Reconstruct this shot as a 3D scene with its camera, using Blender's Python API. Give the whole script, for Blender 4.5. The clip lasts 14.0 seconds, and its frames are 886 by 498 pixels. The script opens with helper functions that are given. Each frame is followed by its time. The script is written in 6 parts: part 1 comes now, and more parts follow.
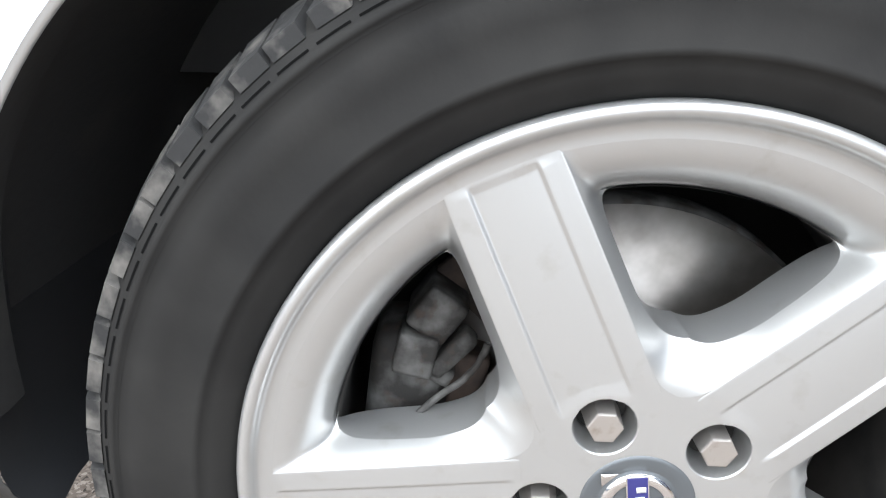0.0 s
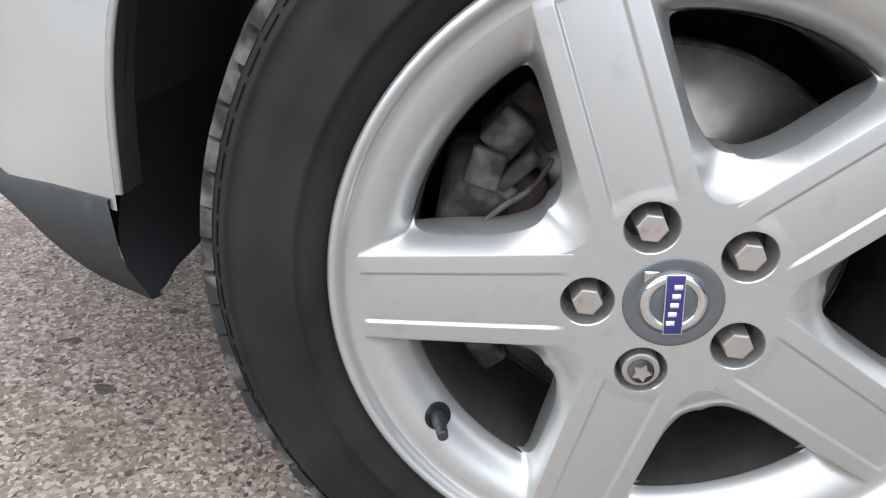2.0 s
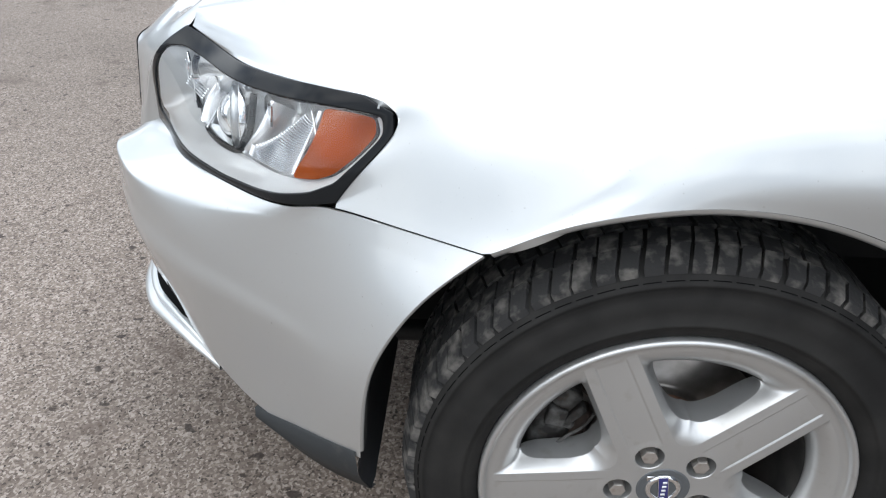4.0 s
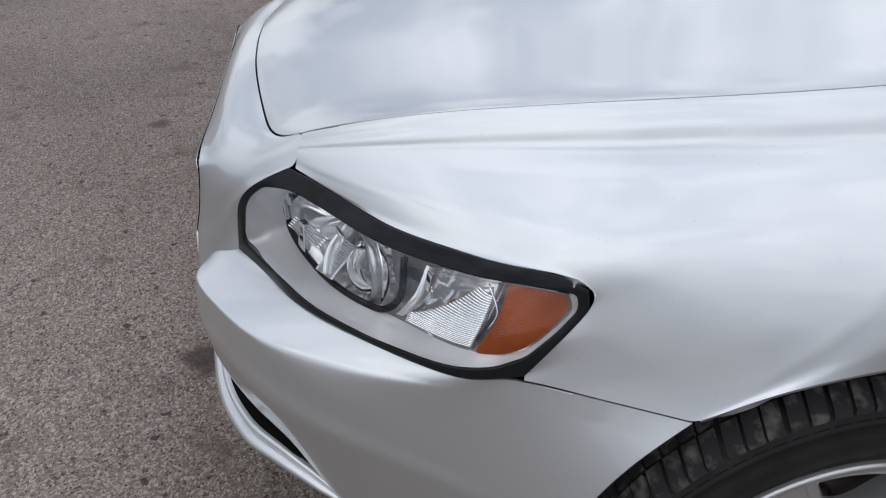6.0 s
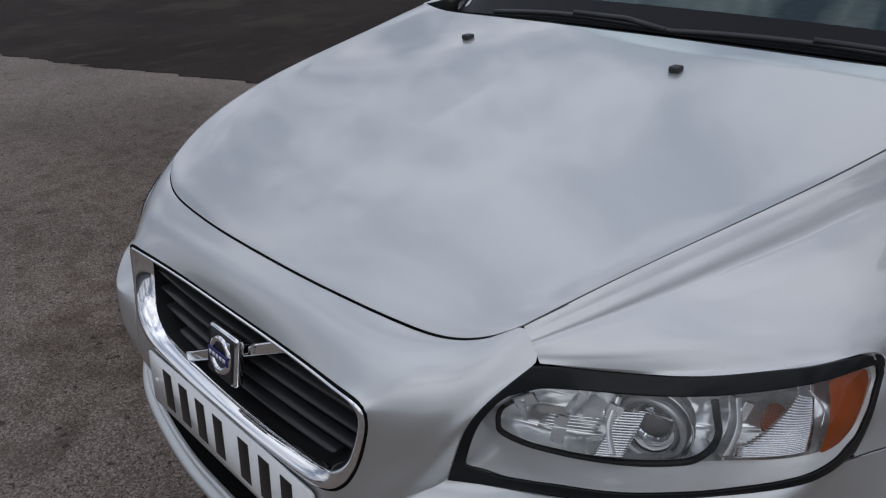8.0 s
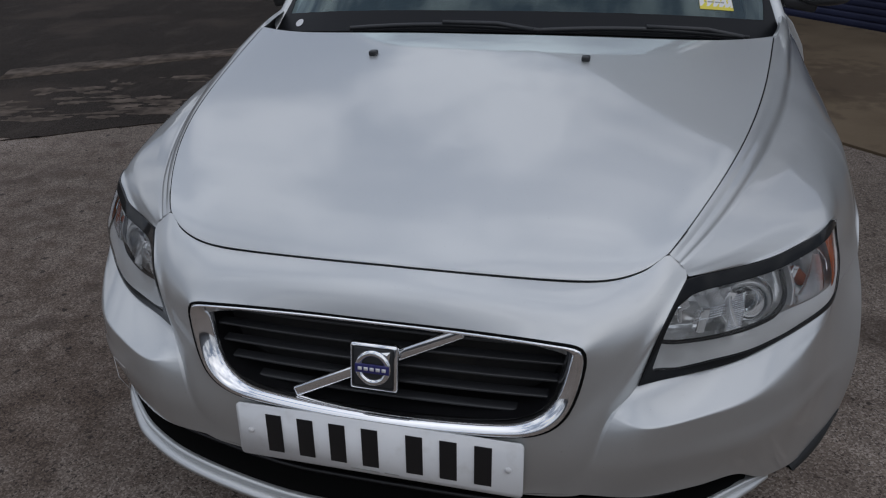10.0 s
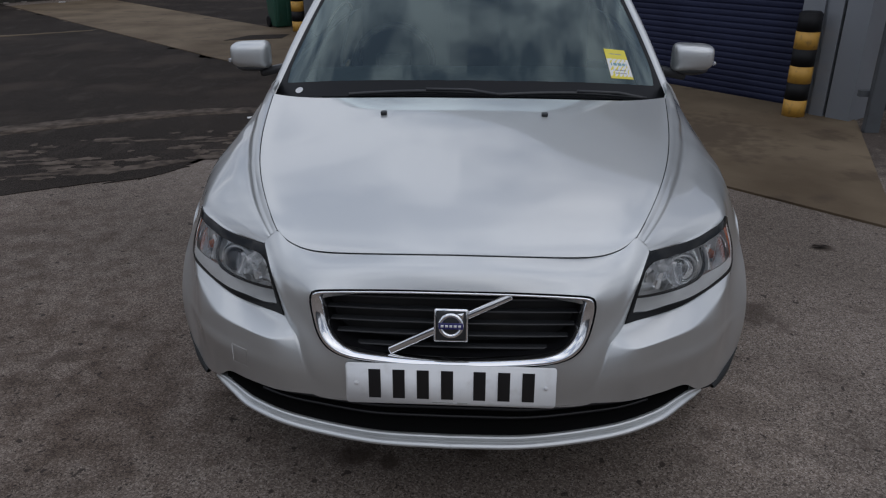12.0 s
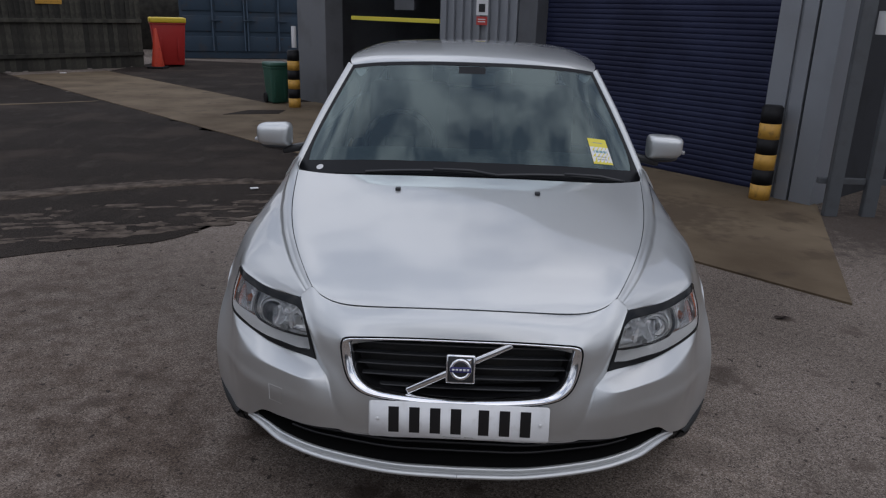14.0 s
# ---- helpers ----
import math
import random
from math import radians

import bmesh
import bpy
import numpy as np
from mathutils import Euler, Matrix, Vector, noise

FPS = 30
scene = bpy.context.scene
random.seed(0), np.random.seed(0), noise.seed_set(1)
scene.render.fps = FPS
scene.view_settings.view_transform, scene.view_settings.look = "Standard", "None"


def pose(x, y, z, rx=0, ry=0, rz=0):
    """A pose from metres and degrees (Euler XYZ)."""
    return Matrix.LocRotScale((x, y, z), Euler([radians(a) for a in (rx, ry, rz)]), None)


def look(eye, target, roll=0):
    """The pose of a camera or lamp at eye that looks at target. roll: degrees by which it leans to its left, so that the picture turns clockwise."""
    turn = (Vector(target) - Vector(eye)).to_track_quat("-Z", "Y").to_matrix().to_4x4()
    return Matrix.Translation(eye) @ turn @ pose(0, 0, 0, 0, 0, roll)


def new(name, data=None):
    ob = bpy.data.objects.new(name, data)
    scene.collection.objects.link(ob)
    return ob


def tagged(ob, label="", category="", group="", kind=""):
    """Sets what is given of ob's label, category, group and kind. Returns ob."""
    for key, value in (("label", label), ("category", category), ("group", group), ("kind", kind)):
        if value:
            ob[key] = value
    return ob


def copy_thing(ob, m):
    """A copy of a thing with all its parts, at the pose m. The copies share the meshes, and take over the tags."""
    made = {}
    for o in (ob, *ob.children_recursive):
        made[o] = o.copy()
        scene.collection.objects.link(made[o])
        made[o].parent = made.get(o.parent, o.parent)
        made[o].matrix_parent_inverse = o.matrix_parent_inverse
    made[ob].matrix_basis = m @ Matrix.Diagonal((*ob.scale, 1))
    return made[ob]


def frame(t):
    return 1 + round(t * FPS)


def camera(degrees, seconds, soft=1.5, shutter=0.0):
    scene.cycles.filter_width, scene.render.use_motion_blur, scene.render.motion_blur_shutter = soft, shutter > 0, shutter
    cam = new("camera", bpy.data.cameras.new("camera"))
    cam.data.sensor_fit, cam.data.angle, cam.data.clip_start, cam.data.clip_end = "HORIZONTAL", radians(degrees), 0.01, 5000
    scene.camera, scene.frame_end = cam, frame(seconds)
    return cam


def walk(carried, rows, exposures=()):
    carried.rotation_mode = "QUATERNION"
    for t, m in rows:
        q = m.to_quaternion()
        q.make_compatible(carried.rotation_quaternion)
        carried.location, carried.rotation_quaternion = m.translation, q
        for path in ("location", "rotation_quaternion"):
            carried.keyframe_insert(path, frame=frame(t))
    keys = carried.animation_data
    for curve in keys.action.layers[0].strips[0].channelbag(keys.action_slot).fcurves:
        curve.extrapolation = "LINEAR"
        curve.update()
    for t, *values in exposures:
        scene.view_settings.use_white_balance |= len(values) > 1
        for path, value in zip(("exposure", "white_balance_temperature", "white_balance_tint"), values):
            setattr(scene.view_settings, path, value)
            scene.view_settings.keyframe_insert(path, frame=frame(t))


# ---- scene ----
cam = camera(62.0, 14.0, 1.2)
PATH = [
    (0, (1.206, 0.729, 0.580), (-0.670, 0.676, -0.112), 1.9),
    (0.5, (1.233, 0.695, 0.524), (-0.611, 0.613, -0.245), 3.9),
    (1, (1.245, 0.7, 0.49), (-0.578, 0.629, -0.332), 5.8),
    (1.5, (1.263, 0.699, 0.5), (-0.542, 0.6, -0.355), 5.5),
    (2, (1.292, 0.705, 0.523), (-0.523, 0.609, -0.311), 5.2),
    (2.5, (1.303, 0.679, 0.557), (-0.571, 0.573, -0.133), 6.8),
    (4.8, (1.578, 0.51, 1.183), (-0.076, 0.472, 0.06), -2.3),
    (5, (1.566, 0.482, 1.193), (-0.101, 0.483, 0.089), -2.5),
    (5.5, (1.473, 0.387, 1.182), (-0.199, 0.484, 0.089), -1.0),
    (6, (1.361, 0.267, 1.195), (-0.29, 0.499, 0.091), 0.5),
    (6.5, (1.334, 0.028, 1.246), (-0.293, 0.559, 0.212), -0.1),
    (7, (1.235, -0.165, 1.260), (-0.334, 0.568, 0.260), 2.3),
    (7.2, (1.166, -0.215, 1.265), (-0.384, 0.598, 0.297), 0.5),
    (9.3, (0.63, -0.749, 1.339), (-0.029, 0.892, 0.406), -3.1),
    (9.5, (0.563, -0.833, 1.356), (-0.04, 0.811, 0.389), -4.3),
    (10, (0.383, -0.908, 1.369), (-0.083, 0.799, 0.437), -2.1),
    (10.5, (0.22, -0.965, 1.404), (-0.032, 0.781, 0.461), -1.1),
    (11, (0.082, -1.155, 1.453), (0.009, 0.64, 0.573), -1.3),
    (11.5, (0.061, -1.335, 1.487), (-0.051, 0.488, 0.671), 0.2),
    (12, (0.077, -1.538, 1.507), (-0.035, 0.292, 0.708), -0.2),
    (12.5, (0.008, -1.74, 1.546), (-0.06, 0.129, 0.838), -0.6),
    (13, (0.002, -1.857, 1.568), (-0.021, 0.017, 0.868), 1.7),
    (13.5, (-0.003, -1.869, 1.592), (-0.091, 0.032, 0.977), 1.6),
    (14, (0.002, -1.874, 1.593), (-0.06, 0.029, 0.98), 1.6),
]
EXPOSURES = [(0.0, 2.0, 6600, 8), (0.5, 1.85, 6600, 8), (1.5, 1.55, 6600, 8), (2.7, 1.3, 6600, 8), (5.0, 0.32, 6600, 10), (6.0, -0.18, 6550, 13), (7.0, -0.74, 6500, 14), (9.5, -1.03, 6450, 13), (11.5, -0.98, 6450, 13), (14.0, -0.82, 6500, 15)]
walk(cam, [(t, look(eye, target, roll)) for t, eye, target, roll in PATH], EXPOSURES)

# ---------------- world and light ----------------
world = bpy.data.worlds.new("world")
scene.world = world
world.use_nodes = True
wn = world.node_tree.nodes
wl = world.node_tree.links
wn.clear()
SUN_ELEV, SUN_TURN = radians(52), radians(35)
sky = wn.new("ShaderNodeTexSky")
sky.sky_type = "NISHITA"
sky.sun_disc = False
sky.sun_elevation = SUN_ELEV
sky.sun_rotation = SUN_TURN
sky.dust_density = 2.0
coords = wn.new("ShaderNodeTexCoord")
cloud = wn.new("ShaderNodeTexNoise")
cloud.inputs["Scale"].default_value = 4.2
cloud.inputs["Detail"].default_value = 7.0
cloud.inputs["Roughness"].default_value = 0.60
ramp = wn.new("ShaderNodeValToRGB")
ramp.color_ramp.elements[0].position = 0.40
ramp.color_ramp.elements[0].color = (5.2, 6.4, 8.6, 1)
ramp.color_ramp.elements[1].position = 0.60
ramp.color_ramp.elements[1].color = (20.5, 21.5, 22.8, 1)
mixer = wn.new("ShaderNodeMix")
mixer.data_type = "RGBA"
mixer.inputs["Factor"].default_value = 0.86
backg = wn.new("ShaderNodeBackground")
backg.inputs["Strength"].default_value = 0.134
outw = wn.new("ShaderNodeOutputWorld")
wl.new(coords.outputs["Generated"], cloud.inputs["Vector"])
wl.new(cloud.outputs["Fac"], ramp.inputs["Fac"])
wl.new(sky.outputs["Color"], mixer.inputs["A"])
wl.new(ramp.outputs["Color"], mixer.inputs["B"])
# an overcast sky is about three times as bright overhead as at the horizon
split = wn.new("ShaderNodeSeparateXYZ")
rise = wn.new("ShaderNodeMapRange")
rise.inputs["To Min"].default_value, rise.inputs["To Max"].default_value = 0.40, 1.0
grade = wn.new("ShaderNodeVectorMath")
grade.operation = "SCALE"
wl.new(coords.outputs["Generated"], split.inputs["Vector"])
wl.new(split.outputs["Z"], rise.inputs["Value"])
wl.new(mixer.outputs["Result"], grade.inputs[0])
# thinner, brighter cloud over the workshop side
facing = wn.new("ShaderNodeVectorMath")
facing.operation = "DOT_PRODUCT"
facing.inputs[1].default_value = (-.3, .95, 0)
veil = wn.new("ShaderNodeMapRange")
veil.inputs["From Min"].default_value, veil.inputs["From Max"].default_value = -1.0, 1.0
veil.inputs["To Min"].default_value, veil.inputs["To Max"].default_value = 0.92, 1.08
both = wn.new("ShaderNodeMath")
both.operation = "MULTIPLY"
wl.new(coords.outputs["Generated"], facing.inputs[0])
wl.new(facing.outputs["Value"], veil.inputs["Value"])
wl.new(rise.outputs["Result"], both.inputs[0])
wl.new(veil.outputs["Result"], both.inputs[1])
wl.new(both.outputs["Value"], grade.inputs["Scale"])
wl.new(grade.outputs["Vector"], backg.inputs["Color"])
wl.new(backg.outputs["Background"], outw.inputs["Surface"])

sun_data = bpy.data.lights.new("sun", "SUN")
sun_data.energy = 0.5
sun_data.angle = radians(60)
sun_data.color = (1.0, 0.96, 0.9)
sun_ob = new("sun", sun_data)
sun_dir = Vector((math.sin(SUN_TURN) * math.cos(SUN_ELEV), -math.cos(SUN_TURN) * math.cos(SUN_ELEV), math.sin(SUN_ELEV)))
sun_ob.matrix_world = look(tuple(sun_dir * 30), (0, 0, 0))


# ---------------- materials ----------------
def principled(name, color, rough=0.5, metal=0.0, **extra):
    m = bpy.data.materials.new(name)
    m.use_nodes = True
    b = m.node_tree.nodes["Principled BSDF"]
    b.inputs["Base Color"].default_value = (*color, 1)
    b.inputs["Roughness"].default_value = rough
    b.inputs["Metallic"].default_value = metal
    for key, value in extra.items():
        b.inputs[key.replace("_", " ")].default_value = value
    return m


def tex(m, scale, detail=4.0, kind="ShaderNodeTexNoise", space="Object"):
    nt = m.node_tree
    c = nt.nodes.new("ShaderNodeTexCoord")
    n = nt.nodes.new(kind)
    n.inputs["Scale"].default_value = scale
    if kind == "ShaderNodeTexNoise":
        n.inputs["Detail"].default_value = detail
    nt.links.new(c.outputs[space], n.inputs["Vector"])
    return n


def vary(m, scale, low, high, lo=0.35, hi=0.65, detail=4.0, space="Object"):
    """Base colour that wanders between two colours."""
    nt = m.node_tree
    n = tex(m, scale, detail, space=space)
    r = nt.nodes.new("ShaderNodeValToRGB")
    r.color_ramp.elements[0].position, r.color_ramp.elements[1].position = lo, hi
    r.color_ramp.elements[0].color, r.color_ramp.elements[1].color = (*low, 1), (*high, 1)
    nt.links.new(n.outputs["Fac"], r.inputs["Fac"])
    nt.links.new(r.outputs["Color"], nt.nodes["Principled BSDF"].inputs["Base Color"])
    return r


def stain(m, scale, color, lo=0.55, hi=0.7, amount=0.6, detail=6.0, space="Object"):
    """Lay patches of another colour over what feeds the base colour."""
    nt = m.node_tree
    b = nt.nodes["Principled BSDF"]
    n = tex(m, scale, detail, space=space)
    f = nt.nodes.new("ShaderNodeMapRange")
    f.inputs["From Min"].default_value, f.inputs["From Max"].default_value = lo, hi
    f.inputs["To Max"].default_value = amount
    mx = nt.nodes.new("ShaderNodeMix")
    mx.data_type = "RGBA"
    nt.links.new(n.outputs["Fac"], f.inputs["Value"])
    nt.links.new(f.outputs["Result"], mx.inputs["Factor"])
    if b.inputs["Base Color"].is_linked:
        nt.links.new(b.inputs["Base Color"].links[0].from_socket, mx.inputs["A"])
    else:
        mx.inputs["A"].default_value = b.inputs["Base Color"].default_value
    mx.inputs["B"].default_value = (*color, 1)
    nt.links.new(mx.outputs["Result"], b.inputs["Base Color"])
    return m


def bump(m, scale, strength, distance=0.002, detail=4.0, kind="ShaderNodeTexNoise", space="Object"):
    nt = m.node_tree
    b = nt.nodes["Principled BSDF"]
    n = tex(m, scale, detail, kind, space)
    k = nt.nodes.new("ShaderNodeBump")
    k.inputs["Strength"].default_value = strength
    k.inputs["Distance"].default_value = distance
    nt.links.new(n.outputs["Distance" if kind == "ShaderNodeTexVoronoi" else "Fac"], k.inputs["Height"])
    if b.inputs["Normal"].is_linked:
        nt.links.new(b.inputs["Normal"].links[0].from_socket, k.inputs["Normal"])
    nt.links.new(k.outputs["Normal"], b.inputs["Normal"])
    return m


def rough_vary(m, scale, lo, hi, space="Object"):
    nt = m.node_tree
    n = tex(m, scale, 5.0, space=space)
    f = nt.nodes.new("ShaderNodeMapRange")
    f.inputs["From Min"].default_value, f.inputs["From Max"].default_value = 0.3, 0.7
    f.inputs["To Min"].default_value, f.inputs["To Max"].default_value = lo, hi
    nt.links.new(n.outputs["Fac"], f.inputs["Value"])
    nt.links.new(f.outputs["Result"], nt.nodes["Principled BSDF"].inputs["Roughness"])
    return m


PAINT = principled("silver_paint", (0.54, 0.555, 0.552), 0.42, 0.78, Coat_Weight=1.0, Coat_IOR=1.6, Coat_Roughness=0.03)
stain(PAINT, 260, (0.30, 0.29, 0.27), 0.72, 0.78, 0.5, 2.0)
rough_vary(PAINT, 3.0, 0.40, 0.45)
bump(PAINT, 900, 0.02, 0.0004, 1.0)
ALLOY = principled("alloy_silver", (0.49, 0.49, 0.48), 0.36, 0.72, Coat_Weight=0.5, Coat_Roughness=0.15)
stain(ALLOY, 60, (0.34, 0.31, 0.27), 0.6, 0.8, 0.35)
bump(ALLOY, 500, 0.03, 0.0005)
# brake dust, with the shade inside the wheel put into the same dark colour
DUSTSHADE = principled("brake_dust_and_shade", (0.030, 0.028, 0.026), 0.7)
vary(DUSTSHADE, 25, (0.016, 0.015, 0.014), (0.045, 0.041, 0.037))
RUBBER = principled("tyre_rubber", (0.02, 0.019, 0.019), 0.8, 0.0, Specular_IOR_Level=0.22)
vary(RUBBER, 14, (0.010, 0.0095, 0.009), (0.020, 0.019, 0.0175))
bump(RUBBER, 220, 0.12, 0.001)
TREAD = principled("tread_rubber", (0.05, 0.048, 0.045), 0.9)
vary(TREAD, 45, (0.018, 0.0175, 0.017), (0.17, 0.157, 0.14), 0.48, 0.80)
bump(TREAD, 150, 0.4, 0.002)
PLASTIC = principled("black_plastic", (0.022, 0.023, 0.025), 0.42)
bump(PLASTIC, 700, 0.08, 0.0004)
GASKET = principled("black_gasket", (0.012, 0.013, 0.014), 0.33)
# near-black for gaps and recesses, their shade put into the colour
GAPBLACK = principled("seam_black", (0.004, 0.004, 0.004), 0.9, 0.0, Specular_IOR_Level=0.1)
DARK = principled("dark_liner", (0.017, 0.017, 0.017), 0.75)
stain(DARK, 12, (0.04, 0.036, 0.03), 0.55, 0.75, 0.6)
bump(DARK, 90, 0.2, 0.002)
FLAPM = principled("grey_deflector_plastic", (0.026, 0.028, 0.029), 0.62, 0.0, Specular_IOR_Level=0.25)
stain(FLAPM, 40, (0.07, 0.065, 0.06), 0.6, 0.75, 0.4)
CHROME = principled("chrome", (0.86, 0.87, 0.88), 0.06, 1.0)
rough_vary(CHROME, 30, 0.03, 0.12)
STEEL = principled("worn_disc_steel", (0.3, 0.28, 0.26), 0.34, 0.8)
vary(STEEL, 18, (0.16, 0.145, 0.13), (0.36, 0.335, 0.31))
bump(STEEL, 120, 0.05, 0.0006)
CAST = principled("cast_iron_caliper", (0.14, 0.13, 0.12), 0.75, 0.2)
vary(CAST, 42, (0.018, 0.016, 0.014), (0.105, 0.102, 0.096), 0.42, 0.64, 8.0)
stain(CAST, 90, (0.045, 0.028, 0.019), 0.54, 0.66, 0.6)
bump(CAST, 150, 0.3, 0.001)
RUST = principled("rusty_steel", (0.12, 0.06, 0.035), 0.85)
vary(RUST, 60, (0.09, 0.045, 0.028), (0.20, 0.12, 0.08))
DARKRUST = principled("dark_rust", (0.04, 0.028, 0.022), 0.85)
vary(DARKRUST, 60, (0.022, 0.016, 0.013), (0.065, 0.043, 0.033))
BOLTM = principled("plated_bolt", (0.52, 0.49, 0.46), 0.38, 0.85)
stain(BOLTM, 90, (0.25, 0.17, 0.12), 0.55, 0.75, 0.5)
CAPM = principled("grey_cap", (0.10, 0.107, 0.112), 0.45, 0.3, Coat_Weight=0.3, Coat_Roughness=0.2)
BLUE = principled("badge_blue", (0.028, 0.028, 0.13), 0.3)
WHITE = principled("white_print", (0.72, 0.72, 0.72), 0.5)
PLATE = principled("number_plate_white", (0.74, 0.75, 0.75), 0.25, 0.0, Coat_Weight=0.6, Coat_Roughness=0.06)
stain(PLATE, 35, (0.5, 0.48, 0.44), 0.55, 0.8, 0.35)
BLACKP = principled("plate_black", (0.008, 0.008, 0.009), 0.35)
FLUTED = principled("fluted_clear_plastic", (0.95, 0.96, 0.97), 0.08, 0.0, Transmission_Weight=0.75, IOR=1.45)
AMBER = principled("amber_plastic", (0.80, 0.20, 0.035), 0.25, 0.0, Specular_IOR_Level=0.2)
vary(AMBER, 9, (0.15, 0.030, 0.006), (0.36, 0.076, 0.011))
REFLECT = principled("lamp_reflector", (0.92, 0.93, 0.93), 0.11, 0.72)
bump(REFLECT, 60, 0.1, 0.002)
SIDEGLASS = principled("side_glass", (0.05, 0.065, 0.065), 0.02, 0.0, Coat_Weight=1.0, Coat_Roughness=0.02)
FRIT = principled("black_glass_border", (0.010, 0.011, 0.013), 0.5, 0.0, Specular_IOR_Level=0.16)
CABIN = principled("cabin_trim", (0.06, 0.06, 0.058), 0.8)
vary(CABIN, 30, (0.045, 0.045, 0.044), (0.075, 0.075, 0.07))
BEIGE = principled("light_seat_fabric", (0.36, 0.34, 0.30), 0.9)
bump(BEIGE, 300, 0.3, 0.001)
STRIP = principled("lamp_strip_silver", (0.66, 0.67, 0.67), 0.3, 0.25, Coat_Weight=1.0, Coat_Roughness=0.03)
SLAT = principled("matt_black_slat", (0.006, 0.006, 0.007), 0.4)
SLATFACE = principled("satin_black_slat", (0.022, 0.023, 0.025), 0.30)
TIMBERGREY = principled("print_grey", (.30, .30, .28), .6)
YELLOW = principled("ticket_yellow", (0.72, 0.62, 0.06), 0.5)


# ---------------- mesh tools ----------------
def empty(name, label="", category="", group="", kind=""):
    return tagged(new(name), label, category, group, kind)


def part(name, bm, material, parent=None, label="", smooth=True):
    mesh = bpy.data.meshes.new(name)
    bmesh.ops.recalc_face_normals(bm, faces=bm.faces[:])
    bm.to_mesh(mesh)
    bm.free()
    return mesh_part(name, mesh, material, parent, label, smooth)


def mesh_part(name, mesh, material, parent=None, label="", smooth=True):
    if not mesh.materials:
        mesh.materials.append(material)
    if smooth and mesh.polygons:
        mesh.polygons.foreach_set("use_smooth", [True] * len(mesh.polygons))
    ob = new(name, mesh)
    ob.parent = parent
    if label:
        ob["label"] = label
    return ob


def pyd(name, verts, faces, material, parent=None, label="", smooth=True):
    mesh = bpy.data.meshes.new(name)
    mesh.from_pydata([tuple(float(c) for c in v) for v in verts], [], faces)
    mesh.update()
    return mesh_part(name, mesh, material, parent, label, smooth)


def box_bm(sx, sy, sz, at=(0, 0, 0), bevel=0.0, turn=None, bm=None, segs=2):
    own = bmesh.new()
    bmesh.ops.create_cube(own, size=1.0)
    bmesh.ops.scale(own, vec=(sx, sy, sz), verts=own.verts)
    if bevel:
        bmesh.ops.bevel(own, geom=own.edges[:], offset=bevel, segments=segs, affect="EDGES", profile=0.6)
    m = Matrix.Translation(at) @ (turn or Matrix())
    bmesh.ops.transform(own, matrix=m, verts=own.verts)
    return join_bm(bm, own)


def join_bm(bm, own):
    if bm is None:
        return own
    tmp = bpy.data.meshes.new("tmp")
    own.to_mesh(tmp)
    own.free()
    bm.from_mesh(tmp)
    bpy.data.meshes.remove(tmp)
    return bm


def cyl_bm(r1, r2, depth, m=None, seg=32, bevel=0.0, bm=None, caps=True):
    own = bmesh.new()
    bmesh.ops.create_cone(own, cap_ends=caps, segments=seg, radius1=r1, radius2=r2, depth=depth)
    if bevel:
        rims = [e for e in own.edges if len(e.link_faces) == 2 and any(len(f.verts) > 4 for f in e.link_faces)]
        bmesh.ops.bevel(own, geom=rims, offset=bevel, segments=2, affect="EDGES", profile=0.6)
    if m is not None:
        bmesh.ops.transform(own, matrix=m, verts=own.verts)
    return join_bm(bm, own)


AXLE = Matrix.Rotation(radians(90), 4, "Y")


def revolve(profile, seg=96, closed=False):
    """Verts and faces of a profile of (radius, x) turned round the x axis."""
    verts, faces, n = [], [], len(profile)
    for i in range(seg):
        a = 2 * math.pi * i / seg
        verts += [(x, r * math.cos(a), r * math.sin(a)) for r, x in profile]
    for i in range(seg):
        for j in range(n if closed else n - 1):
            k = (j + 1) % n
            faces.append((i * n + j, i * n + k, (i + 1) % seg * n + k, (i + 1) % seg * n + j))
    return verts, faces


def tube(points, radius, sides=8, closed=False):
    """Verts and faces of a round bar along points."""
    P = [Vector(p) for p in points]
    n = len(P)
    verts, faces = [], []
    up = Vector((0.123, 0.31, 0.94)).normalized()
    for i, p in enumerate(P):
        d = (P[(i + 1) % n] - P[i - 1]) if closed else (P[min(i + 1, n - 1)] - P[max(i - 1, 0)])
        d.normalize()
        a = d.cross(up).normalized()
        b = d.cross(a)
        verts += [p + radius * (math.cos(2 * math.pi * k / sides) * a + math.sin(2 * math.pi * k / sides) * b) for k in range(sides)]
    for i in range(n if closed else n - 1):
        for k in range(sides):
            j = (i + 1) % n
            faces.append((i * sides + k, i * sides + (k + 1) % sides, j * sides + (k + 1) % sides, j * sides + k))
    if not closed:
        faces += [tuple(range(sides)), tuple(range((n - 1) * sides, n * sides))]
    return verts, faces


